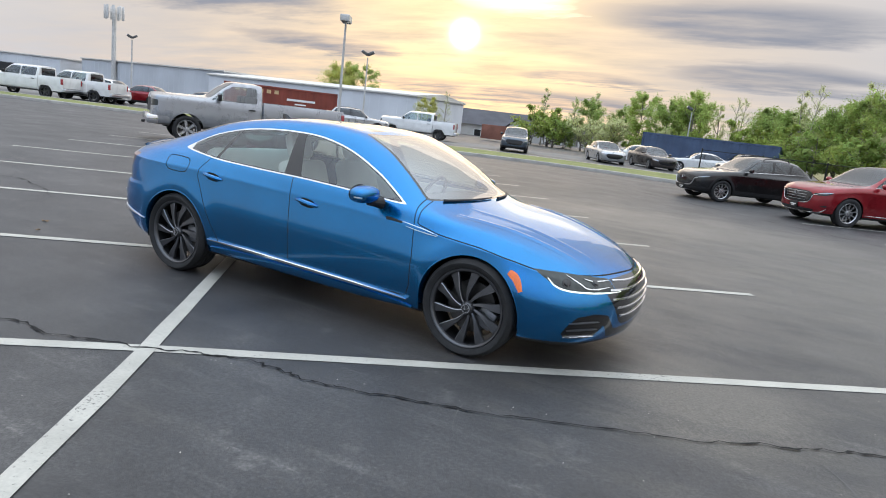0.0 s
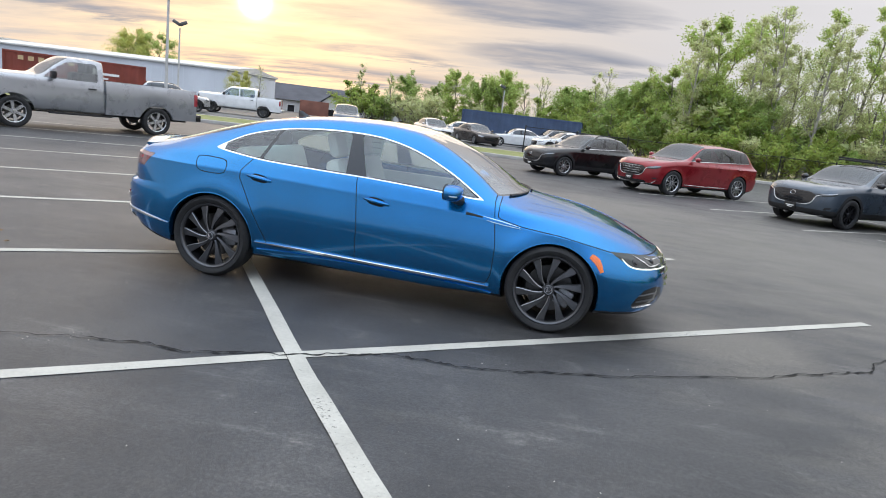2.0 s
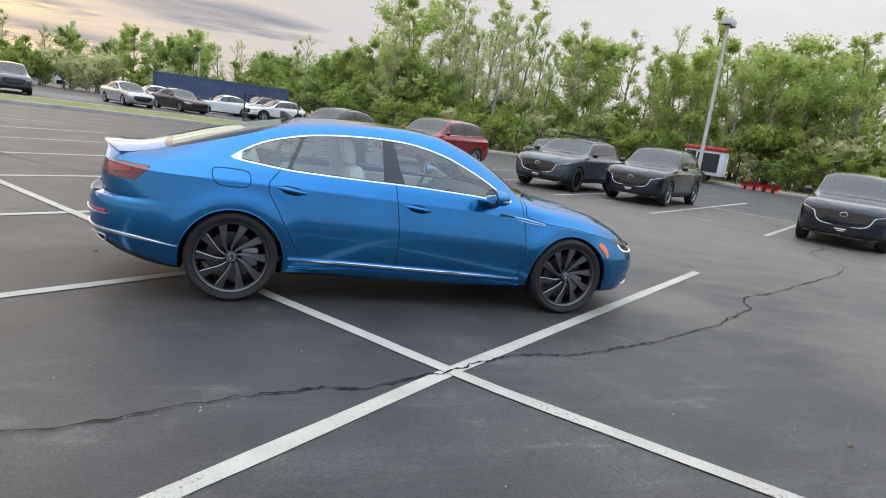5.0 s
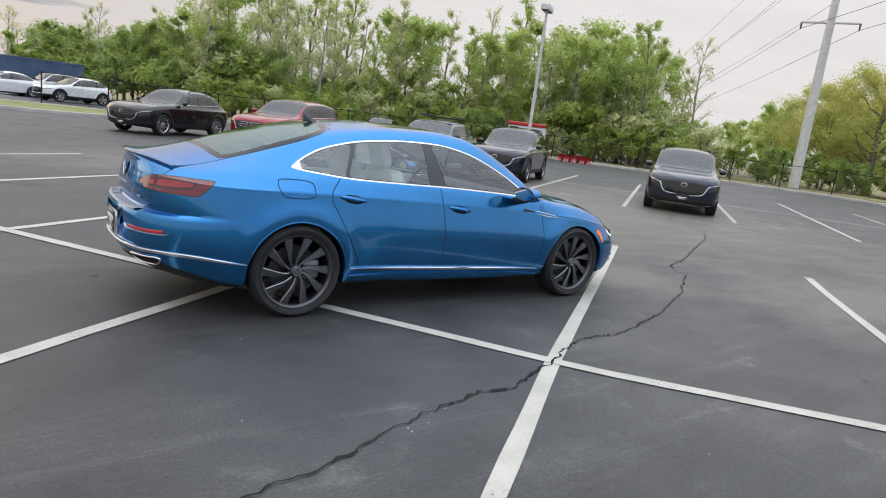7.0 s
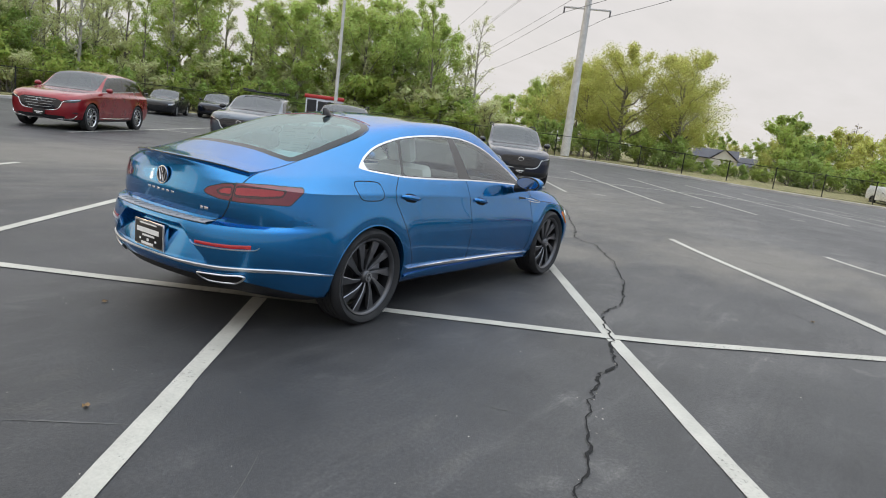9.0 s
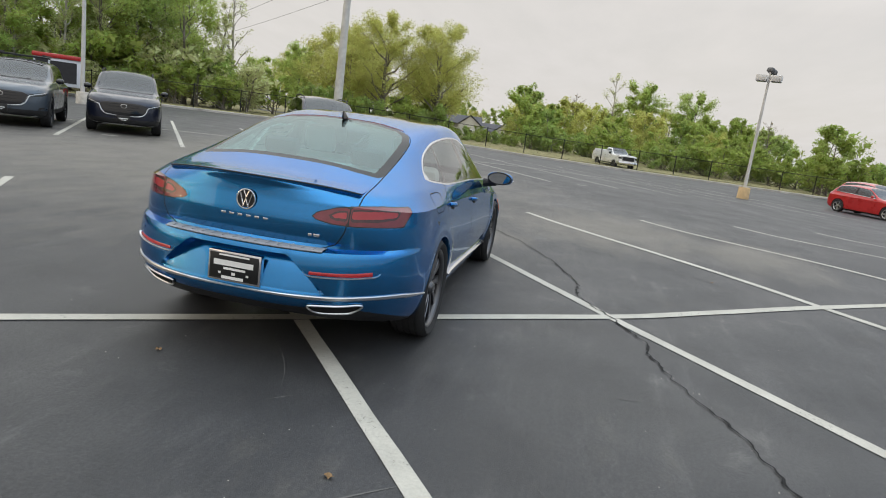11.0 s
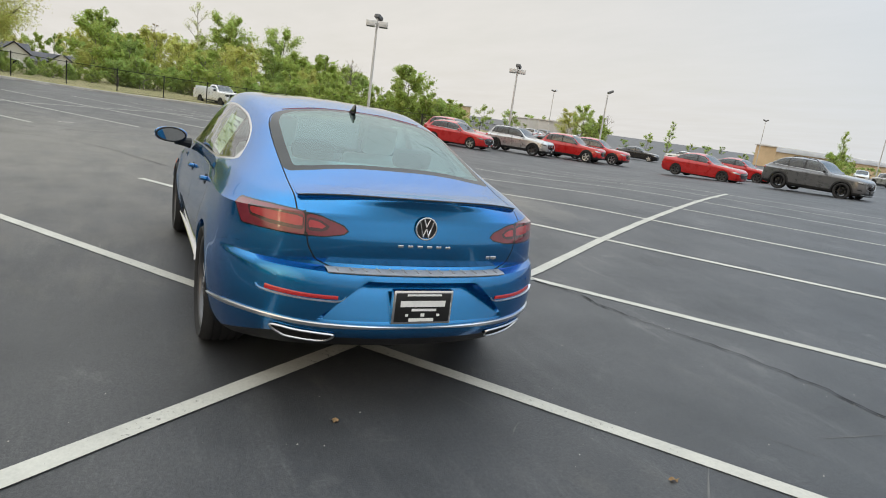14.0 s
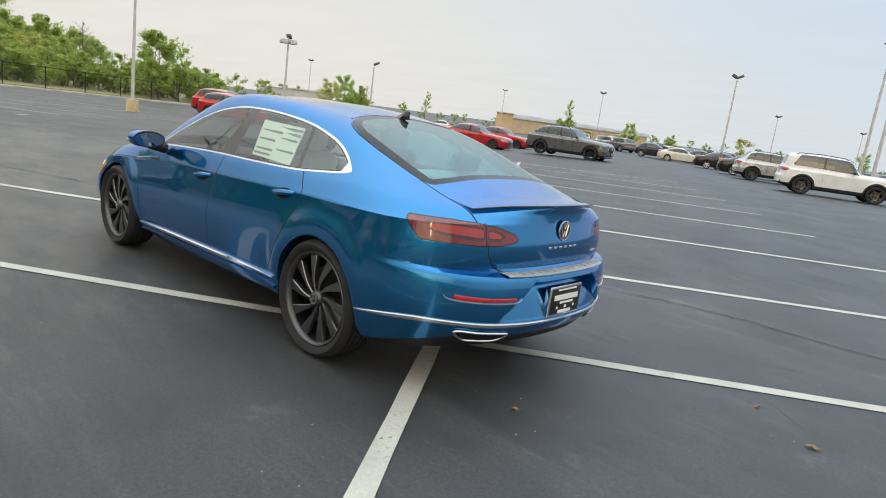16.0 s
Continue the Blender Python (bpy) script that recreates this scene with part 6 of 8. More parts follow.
    if detail >= 0.8:
        g = 0.004
        dz = sp["gc"] + 0.20
        for x0, x1 in ((xb - 0.02, sp["cowl"] - 0.02), (xc - 0.05, xb - 0.035)):
            pd2 = poly_dist([(x0, sp["belt"] + 0.02), (x1, sp["belt"] + 0.02), (x1 + 0.03, sp["belt"] - 0.4), (x1, dz), (max(x0, -ax + R + 0.02), dz), (x0, dz + 0.25)])
            lo.cut(lambda x, y, z, a, b: abs(pd2(x, z)) - g if y > 0.5 else 1.0, "panel_gap", full, ["body"])
        hb = sp["zbelt"]
        lo.cut(lambda x, y, z, a, b: abs(y - float(sp["wb"](x)) * 0.97) - 0.004 if z > float(hb(x)) - 0.05 else 1.0, "panel_gap", (sp["cowl"], sp["xf"] - 0.25, 0.6, 1.3), ["body"])
    car = empty("car", None, label, category, group)
    P = paint(*colour)
    body = part("body", lo.take("body"), P, car, smooth=40)
    if "panel_gap" in lo.part_names:
        part("panel_gap", lo.take("panel_gap"), M["seam"], body)
    part("cladding", lo.take("cladding"), M["black"], car, "black lower cladding", smooth=40)
    part("windshield", lo.take("windshield"), M["window_dark"], car, smooth=40).visible_shadow = False
    part("rear_window", lo.take("rear_window"), M["window_dark"], car, smooth=40).visible_shadow = False
    gl = part("grille", lo.take("grille"), M["gloss_black"], car, "black grille", smooth=40)
    part("cowl", lo.take("cowl"), M["black"], car, "black strip under the windshield")
    part("bumper_vent", lo.take("corner_vent"), M["black"], car)
    for sd in ("right", "left"):
        s = 1 if sd == "right" else -1
        part("window_surround", lo.take("window_surround", sd), M["gloss_black"], car)
        part("side_window", lo.take("side_window", sd), M["window_dark"], car, "dark side windows").visible_shadow = False
        part("headlamp", lo.take("headlamp", sd), M["lamp_dark"] if detail >= 0.8 else M["lamp_silver"], car)
        part("tail_lamp", lo.take("tail_lamp", sd), M["red_lens"], car)
        if detail >= 0.8:
            part("window_trim", lo.ribbon("s", [(sp["gb"] + 0.36, sp["belt"] + 0.018 + 0.035 * (0.04 - sp["gb"])), (0.0, sp["belt"] + 0.018), (sp["cowl"] - 0.18, sp["belt"] - 0.004)], 0.018, 0.005, 6, s < 0), M["satin"], car, "bright strip under the side windows")
        bm = bmesh.new()
        bmesh.ops.create_icosphere(bm, subdivisions=2, radius=1.0)
        for v in bm.verts:
            v.co = V3((v.co.x * 0.07 + sp["cowl"] - 0.30, v.co.y * 0.11 - sp["h"] - 0.06, v.co.z * 0.075 + sp["belt"] + 0.06))
            v.co.y = max(v.co.y, -sp["h"] - 0.14)
        part("mirror", flip(bm, s), P if kind == "plain" else M["gloss_black"], car)
        if detail >= 0.8:
            for xh in (xb + 0.10, xc + 0.14):
                p, n = lo.at("s", xh, sp["belt"] - 0.12)
                bm = bmesh.new()
                add_tube(bm, [p + V3((-0.10, 0.004, 0)), p + V3((-0.06, -0.03, 0)), p + V3((0.06, -0.03, 0)), p + V3((0.10, 0.004, 0))], 0.013, 6)
                part("door_handle", flip(bm, s), P, car)
            part("lamp_strip", lo.ribbon("f", [(1.04, n_ - 0.105), (0.86, n_ - 0.135), (0.66, n_ - 0.170)], 0.030, 0.004, 4, s < 0), M["lamp_silver"], car)
            part("skid_strip", lo.ribbon("f", [(0.0, n_ - 0.690), (0.5, n_ - 0.690), (0.80, n_ - 0.66)], 0.035, 0.008, 4, s < 0), M["satin"], car)
            if chrome_low:
                part("bumper_trim", lo.ribbon("f", [(0.0, n_ - 0.66), (0.5, n_ - 0.66), (0.82, n_ - 0.62), (0.95, n_ - 0.52)], 0.03, 0.01, 5, s < 0), M["chrome"], car)
                part("sill_trim", lo.ribbon("s", [(-ax + R + 0.05, sp["gc"] + 0.12), (0, sp["gc"] + 0.11), (ax - R - 0.05, sp["gc"] + 0.12)], 0.03, 0.01, 4, s < 0), M["chrome"], car)
            part("grille_trim", lo.ribbon("f", [(0.0, n_ - 0.450), (0.36, n_ - 0.435), (0.505, n_ - 0.36), (0.585, n_ - 0.205), (0.70, n_ - 0.185)], 0.024, 0.01, 6, s < 0), M["chrome"] if chrome_low else M["satin"], gl)
            for k in range(4):
                part("grille_bar", lo.ribbon("f", [(0.0, n_ - 0.16 - 0.07 * k), (0.42 - 0.02 * k, n_ - 0.155 - 0.07 * k)], 0.012, 0.006, 3, s < 0), M["satin"] if chrome_low else M["black"], gl)
        for xa in (-ax, ax):
            bm = bmesh.new()
            rings = [[bm.verts.new((xa + (R + 0.01) * math.cos(math.radians(-20 + 220 * k / 16)), yy, r + (R + 0.01) * math.sin(math.radians(-20 + 220 * k / 16)))) for k in range(17)] for yy in (-sp["h"] + 0.04, -0.45)]
            for k in range(16):
                bm.faces.new((rings[0][k], rings[0][k + 1], rings[1][k + 1], rings[1][k]))
            bm.faces.new(rings[1])
            part("wheel_well", flip(bm, s), M["black"], car)
    if detail >= 0.8:
        p = lo._at("f", 0.0, n_ - 0.20)
        bm = bmesh.new()
        add_lathe(bm, [(0.0, 0.055), (0.012, 0.062), (0.014, 0.05), (0.006, 0.045)], 20, "x", Matrix.Translation((p.x + 0.004, 0, n_ - 0.20)) @ Matrix.Diagonal((1, 1.25, 0.9, 1)))
        part("emblem", bm, M["chrome"], gl)
        p = lo._at("f", 0.0, n_ - 0.50)
        pl = part("number_plate", box_bm((p.x + 0.0, -0.155, n_ - 0.60), (p.x + 0.025, 0.155, n_ - 0.44), 0.006), M["plate_black"], car, "black dealer plate")
        part("print_bar", box_bm((p.x + 0.024, -0.11, n_ - 0.53), (p.x + 0.027, 0.11, n_ - 0.505)), M["white_ink"], pl)
        part("print_bar", box_bm((p.x + 0.024, -0.07, n_ - 0.565), (p.x + 0.027, 0.07, n_ - 0.55)), M["white_ink"], pl)
        for yy in (-0.38, 0.38):
            part("seat", box_bm((-0.25, yy - 0.24, 0.45), (0.05, yy + 0.24, 1.12), 0.08), M["dash"], car)
        part("dashboard", box_bm((sp["cowl"] - 0.45, -0.7, 0.6), (sp["cowl"] - 0.1, 0.7, sp["hood"] if "hood" in sp else sp["belt"] - 0.02), 0.06), M["dash"], car)
    part("cabin_floor", box_bm((sp["rr"] - 0.2, -0.75, 0.40), (sp["cowl"], 0.75, 0.46)), M["dash"], car)
    if kind == "clad" and not rack and detail >= 0.8:
        for s in (1, -1):
            bm = bmesh.new()
            add_tube(bm, [(x, s * float(wr(x)) * 0.93, float(sp["zr"](x)) + d_) for x, d_ in ((sp["rr"] + 0.25, 0.03), (sp["rr"] + 0.32, 0.085), ((sp["rr"] + sp["rf"]) / 2, 0.095), (sp["rf"] - 0.15, 0.085), (sp["rf"] - 0.05, 0.03))], 0.018, 6)
            part("roof_rail", bm, M["black"], car)
    if rack:
        rk = part("roof_rack", box_bm((-1.35, -0.58, sp["H"] + 0.10), (0.05, -0.54, sp["H"] + 0.14), 0.01), M["black"], car, "black roof basket")
        part("rack_rail", box_bm((-1.35, 0.54, sp["H"] + 0.10), (0.05, 0.58, sp["H"] + 0.14), 0.01), M["black"], rk)
        for k in range(5):
            x = -1.33 + 0.335 * k
            part("rack_bar", box_bm((x, -0.56, sp["H"] + 0.05), (x + 0.05, 0.56, sp["H"] + 0.09), 0.01), M["black"], rk)
    wheel_set(car, model, r, style, M[rim], sp["wbase"], sp["h"])
    lo.bm.free()
    return car


def put_car(key, model, colour, label, x, y, heading, **kw):
    m = pose(x, y, gz(x, y), 0, 0, heading)
    if key in CARS:
        return copy_thing(CARS[key], m)
    c = generic_car(model, colour, label, **kw)
    c.matrix_world = m
    CARS[key] = c
    return c


BLACK = ("black", (0.008, 0.008, 0.009), 0.2)
NAVY = ("dark navy", (0.007, 0.010, 0.024), 0.3)
SLATE = ("slate grey", (0.060, 0.078, 0.100), 0.4)
RED = ("soul red", (0.23, 0.008, 0.014), 0.35)
BRIGHT_RED = ("bright red", (0.42, 0.015, 0.015), 0.05)
WHITE = ("white", (0.70, 0.70, 0.69), 0.0)
SILVER = ("silver", (0.42, 0.42, 0.42), 0.6)
GREY = ("mid grey", (0.13, 0.13, 0.135), 0.5)
CREAM = ("cream white", (0.62, 0.58, 0.48), 0.0)
BRONZE = ("dark bronze", (0.06, 0.05, 0.045), 0.4)

DOWN_LOT = 216.0                                        # heading of cars that face the aisle
def bay(u, v):
    p = W(u, v)
    return p.x, p.y

put_car("mid_navy", "mid_suv", NAVY, "dark navy SUV with black grille in a parking bay", *bay(1.05, 15.3), DOWN_LOT, rim="rim_mid", style="near")
put_car("mid_navy", "mid_suv", NAVY, "", *bay(-4.35, 16.95), DOWN_LOT)
put_car("rugged", "rugged_suv", SLATE, "slate grey SUV with black cladding and a roof basket", *bay(-6.9, 16.2), DOWN_LOT, rim="rim_black", style="near", rack=True)
put_car("large_red", "large_suv", RED, "deep red three-row SUV with chrome lower trim", *bay(-11.95, 15.4), DOWN_LOT, rim="rim_silver", style="near", chrome_low=True)
put_car("compact_black", "compact_suv", BLACK, "black compact SUV with silver alloy wheels", *bay(-15.85, 14.1), DOWN_LOT, rim="rim_silver", style="near")
# by the fence
put_car("far_black", "sedan", BLACK, "black saloon parked by the fence", 17.2, 31.0, 225, detail=0.6, style="far")
put_car("far_navy_suv", "compact_suv", NAVY, "dark SUV parked by the fence", 21.0, 31.5, 225, detail=0.6, style="far")
# across the lot
put_car("golf", "hatch", BRIGHT_RED, "bright red hatchback with five-spoke wheels", 30.1, -16.4, 213, style="five", detail=0.8)
put_car("silver_suv", "mid_suv", SILVER, "silver SUV with dark alloy wheels", 31.0, -21.3, 213, rim="rim_dark", style="five", detail=0.8)
put_car("red_suv", "mid_suv", BRIGHT_RED, "bright red SUV parked in a row", 31.2, -25.7, 213, style="far", detail=0.6)
put_car("red_suv", "mid_suv", BRIGHT_RED, "", 32.3, -28.8, 213)
put_car("red_suv", "mid_suv", BRIGHT_RED, "", 34.0, -18.1, 213)
put_car("coupe_grey", "coupe_suv", GREY, "grey coupe SUV with black wheels standing in the lot", 15.7, -29.3, 192, rim="rim_black", style="five", detail=0.8)
put_car("red_sedan", "sedan", BRIGHT_RED, "bright red saloon with dark wheels", 22.0, -28.4, 200, rim="rim_dark", style="far", detail=0.6)
put_car("red_sedan", "sedan", BRIGHT_RED, "", 25.2, -35.2, 200)
put_car("boxy_white", "boxy_suv", WHITE, "white boxy SUV with dark wheels", 1.8, -27.4, 202, rim="rim_dark", style="five", detail=0.8)
put_car("silver_suv", "mid_suv", SILVER, "", 6.6, -36.5, 205)
put_car("far_black", "sedan", BLACK, "", 14.4, -50.8, 200)
put_car("far_black", "sedan", BLACK, "", 9.4, -42.2, 200)
put_car("far_navy_suv", "compact_suv", NAVY, "", 25.8, -62.4, 200)
put_car("cream_coupe", "sedan", CREAM, "cream white coupe parked in a row", 21.7, -59.8, 200, detail=0.6, style="far")
put_car("grey_suv_far", "mid_suv", GREY, "dark grey SUV parked in a row", 34.0, -70.0, 335, detail=0.6, style="far")
# road and far bays beyond the grass island
put_car("road_suv", "mid_suv", SLATE, "dark grey SUV beyond the grass island", -13.6, 37.2, 290, detail=0.6, style="far")
put_car("pale_sedan", "sedan", SILVER, "pale silver saloon beyond the grass island", -7.9, 39.6, 300, detail=0.6, style="far")
put_car("bronze_sedan", "sedan", BRONZE, "dark bronze saloon beyond the grass island", -4.9, 40.4, 305, detail=0.6, style="far")
put_car("white_suv_far", "compact_suv", WHITE, "white SUV parked beyond the island", 1.2, 41.0, 205, detail=0.6, style="far")
put_car("white_sedan_far", "sedan", WHITE, "white saloon parked beyond the island", -2.4, 43.6, 200, detail=0.6, style="far")
put_car("white_sedan_far", "sedan", WHITE, "", -7.4, 46.0, 200)
put_car("silver_suv", "mid_suv", SILVER, "", 0.2, 46.0, 205)
# left row by the white building
put_car("white_suv_left", "large_suv", WHITE, "white SUV parked by the pale building", -41.3, 25.0, 200, detail=0.6, style="far")
put_car("red_suv_left", "compact_suv", RED, "dark red SUV parked by the pale building", -40.6, 28.3, 200, detail=0.6, style="far")
put_car("far_navy_suv", "compact_suv", NAVY, "", -38.4, 31.9, 200)
put_car("silver_suv", "mid_suv", SILVER, "", -24.0, 33.0, 40)
# far rows seen across the lot
r_ = random.Random(5)
put_car("silver_far", "mid_suv", SILVER, "pale silver SUV in a distant row", 36.8, -72.0, 335, detail=0.6, style="far")
far_keys = [("silver_far", "mid_suv", SILVER), ("far_black", "sedan", BLACK), ("white_sedan_far", "sedan", WHITE), ("white_suv_far", "compact_suv", WHITE), ("grey_suv_far", "mid_suv", GREY), ("red_sedan", "sedan", BRIGHT_RED), ("bronze_sedan", "sedan", BRONZE)]
for x, y in ((47.0, -83.4), (43.3, -82.1), (40.2, -81.5)):
    put_car("white_suv_far", "compact_suv", WHITE, "", x, y, 120)
put_car("far_black", "sedan", BLACK, "", 50.0, -48.5, 215)
put_car("white_suv_far", "compact_suv", WHITE, "", 64.5, -69.5, 35)
for k in range(16):
    a, b, c = far_keys[r_.randrange(len(far_keys))]
    put_car(a, b, c, "", 33.0 - 2.4 * k + r_.uniform(-0.3, 0.3), -76.0 - 0.2 * k, 335)
for k in range(12):
    a, b, c = far_keys[r_.randrange(len(far_keys))]
    put_car(a, b, c, "", 22.0 - 2.9 * k, -66.0 + 0.5 * k, 200)
for k in range(12):
    a, b, c = far_keys[r_.randrange(len(far_keys))]
    put_car(a, b, c, "", 62.0 + 3.0 * k, -46.0 - 2.6 * k, 220)
for k in range(10):
    a, b, c = far_keys[r_.randrange(len(far_keys))]
    put_car(a, b, c, "", 74.0 + 3.0 * k, -46.0 - 2.6 * k, 40)


def pickup(colour, label, wbase=3.56, L=5.72, cab=1.75, crew=False, detail=1.0, rim="rim_silver", lift=0.0):
    """A full-size pickup: cab and bonnet lofted, an open bed behind."""
    H, h, r = 1.94 + lift, 1.01, 0.40
    fo = 0.98
    xf, ax = wbase / 2 + fo, wbase / 2
    xr = xf - L
    x_cab = -0.36 - (0.95 if crew else 0.0)               # back of the cab
    sp = dict(xf=xf, xr=x_cab - 0.02, sf=xf - 0.45, sr=x_cab + 0.08, nf=5.0, nr=6.0,
              zb=tab([(xr, 0.45), (xf, 0.48)]), ws=tab([(xr, 0.94), (xf, 0.94)]), wm=tab([(xr, 0.99), (xf, 0.99)]), zm=tab([(xr, 0.75), (xf, 0.75)]),
              wsh=tab([(xr, 0.99), (xf, 0.97)]), zsh=tab([(xr, 1.12), (1.6, 1.14), (xf, 1.18)]), wb=tab([(xr, 0.93), (1.6, 0.95), (xf, 0.93)]), zbelt=tab([(xr, 1.30), (1.55, 1.28), (xf - 0.2, 1.30), (xf, 1.26)]),
              wr=tab([(xr, 0.72), (0.5, 0.72), (1.1, 0.80), (1.6, 0.80), (xf, 0.78)]),
              zr=tab([(x_cab - 0.05, H - 0.12), (x_cab + 0.15, H - 0.08), (0.45, H - 0.08), (0.75, H - 0.25), (1.22, 1.37), (1.6, 1.36), (xf - 0.15, 1.33), (xf, 1.28)]),
              zt=tab([(x_cab - 0.05, H - 0.05), (x_cab + 0.2, H), (0.45, H - 0.01), (0.75, H - 0.16), (1.28, 1.42), (1.6, 1.41), (xf - 0.15, 1.39), (xf, 1.34)]),
              shf=tab([(0.4, -0.03), (0.7, 0.0), (1.0, -0.01), (1.3, -0.03)]), shr=tab([(0.4, 0.0), (2.0, 0.0)]))
    lo = Loft(sp, dx=0.07, nend=10, dense=0.6)
    lo.mesh()
    full = (xr - 0.2, xf + 0.2, 0, 2.4)
    R = r + 0.07
    lo.cut(lambda x, y, z, a, b: max(math.hypot(x - ax, z - r) - R, 0.5 - y), "gone", full)
    lo.cut(lambda x, y, z, a, b: max(1.33 - z, z - float(sp["zt"](x)) + 0.14, x_cab + 0.16 - x, x - 1.12, 0.04 - abs(x - (x_cab + 1.2)) if crew else -1) if y > 0.5 else 1.0, "side_window", full, ["body"])
    lo.cut(lambda x, y, z, a, b: max(0.48 - x, x - 1.24, y - float(sp["wr"](x)) + 0.05, 1.1 - z), "windshield", full, ["body"])
    gr = poly_dist([(-0.1, 1.22), (0.62, 1.21), (0.66, 0.86), (-0.1, 0.84)])
    lo.cut(lambda x, y, z, a, b: gr(b, z), "grille", full, ["body"])
    hl = poly_dist([(0.68, 1.19), (1.02, 1.18), (1.04, 1.02), (0.69, 0.99)])
    lo.cut(lambda x, y, z, a, b: hl(b, z), "headlamp", full, ["body"])
    lo.cut(lambda x, y, z, a, b: max(z - 0.74, 2.25 - x), "bumper", full, ["body"])
    g = 0.005
    dd = poly_dist([(x_cab + 0.14, 0.60), (x_cab + 0.14, 1.31), (1.12, 1.29), (1.12, 0.60)])
    lo.cut(lambda x, y, z, a, b: abs(dd(x, z)) - g if y > 0.5 else 1.0, "panel_gap", full, ["body"])
    t = empty("pickup_truck", None, label, "pickup truck")
    P = paint(*colour)
    part("cab", lo.take("body"), P, t, smooth=40)
    part("panel_gap", lo.take("panel_gap"), M["seam"], t)
    part("windshield", lo.take("windshield"), M["window_dark"], t).visible_shadow = False
    part("grille", lo.take("grille"), M["satin"] if crew else M["black"], t)
    part("front_bumper", lo.take("bumper"), M["satin"] if not crew else P, t)
    for sd in ("right", "left"):
        s = 1 if sd == "right" else -1
        part("side_window", lo.take("side_window", sd), M["window"], t).visible_shadow = False
        part("headlamp", lo.take("headlamp", sd), M["lamp_dark"], t)
        part("mirror", box_bm((0.86, s * 1.07 - 0.10, 1.32), (0.97, s * 1.07 + 0.10, 1.52), 0.03), M["black"], t)
        part("door_handle", box_bm((x_cab + 0.22, s * 1.0 - 0.03, 1.13), (x_cab + 0.42, s * 1.0 + 0.03, 1.165), 0.012), M["black"], t)
        # bed side with its wheel arch
        bm = bmesh.new()
        xs = np.linspace(xr + 0.02, x_cab - 0.03, 46)
        def arch(x):
            d = (R + 0.0) ** 2 - (x + ax) ** 2
            return max(0.50, r + math.sqrt(d)) if d > 0 else 0.50
        prof = [(0.0, 0.975), (0.35, 1.0), (0.7, 0.995), (0.95, 0.965), (1.0, 0.95)]
        prev = None
        for x in xs:
            z0, z1 = arch(x), 1.40
            ring = [bm.verts.new((x, -y, z0 + (z1 - z0) * tt)) for tt, y in prof] + [bm.verts.new((x, -0.86, z1)), bm.verts.new((x, -0.86, z0))]
            if prev:
                for k in range(6):
                    bm.faces.new((prev[k], prev[k + 1], ring[k + 1], ring[k]))
            else:
                bm.faces.new(ring)
            prev = ring
        bm.faces.new(prev[::-1])
        bmesh.ops.recalc_face_normals(bm, faces=bm.faces)
        part("bed_side", flip(bm, s), P, t, smooth=50)
        part("tail_lamp", box_bm((xr - 0.005, s * 0.93 - 0.06, 0.95), (xr + 0.10, s * 0.93 + 0.078, 1.30), 0.02), M["red_lens"], t)
        part("side_step", box_bm((x_cab - 0.2, s * 0.93 - 0.04, 0.42), (1.0, s * 0.93 + 0.06, 0.47), 0.015), M["black"], t)
    bm = bmesh.new()
    add_box(bm, (xf - 0.22, -0.99, 0.50), (xf + 0.10, 0.99, 0.76), 0.06)
    part("chrome_bumper", bm, M["chrome"] if not crew else P, t)
    part("tow_hook", box_bm((xf + 0.06, -0.40, 0.44), (xf + 0.16, -0.32, 0.52), 0.02), M["black"], t)
    part("tailgate", box_bm((xr, -0.86, 0.72), (xr + 0.07, 0.86, 1.40), 0.02), P, t)
    part("rear_bumper", box_bm((xr - 0.16, -0.95, 0.50), (xr + 0.02, 0.95, 0.70), 0.03), M["satin"] if crew else M["gloss_black"], t)
    part("bed_floor", box_bm((xr + 0.05, -0.86, 0.72), (x_cab - 0.03, 0.86, 0.80)), M["black"], t)
    part("cab_back", box_bm((x_cab - 0.03, -0.9, 0.5), (x_cab - 0.005, 0.9, 1.32)), P, t)
    part("rear_window", box_bm((x_cab - 0.03, -0.62, 1.36), (x_cab - 0.008, 0.62, H - 0.14), 0.02), M["gloss_black"], t)
    part("chassis", box_bm((xr + 0.1, -0.45, 0.42), (xf - 0.4, 0.45, 0.62)), M["black"], t)
    for yy in (-0.4, 0.4):
        part("seat", box_bm((x_cab + 0.12, yy - 0.27, 0.8), (x_cab + 0.5, yy + 0.27, 1.55), 0.08), M["dash"], t)
    wheel_set(t, "", r, "six" if not crew else "five", M[rim], wbase, h)
    lo.bm.free()
    return t


def place(ob, x, y, heading):
    ob.matrix_world = pose(x, y, gz(x, y), 0, 0, heading)
    return ob


SILVER_BLUE = ("silver grey", (0.30, 0.31, 0.33), 0.6)
place(pickup(SILVER_BLUE, "silver grey single-cab pickup with a long bed"), -12.2, 10.55, 236)
wp = place(pickup(WHITE, "white crew-cab pickup by the pale building", crew=True, rim="rim_dark", lift=0.05), -41.0, 20.3, 203)
copy_thing(wp, pose(-40.0, 23.0, gz(-40.0, 23.0), 0, 0, 200))
copy_thing(wp, pose(-22.0, 38.0, gz(-22, 38), 0, 0, 200))
wu = place(pickup(WHITE, "white utility pickup parked by the fence", rim="rim_dark"), 48.5, -4.5, 205)
wu.scale = (0.82, 0.82, 0.82)                           # an older, smaller truck


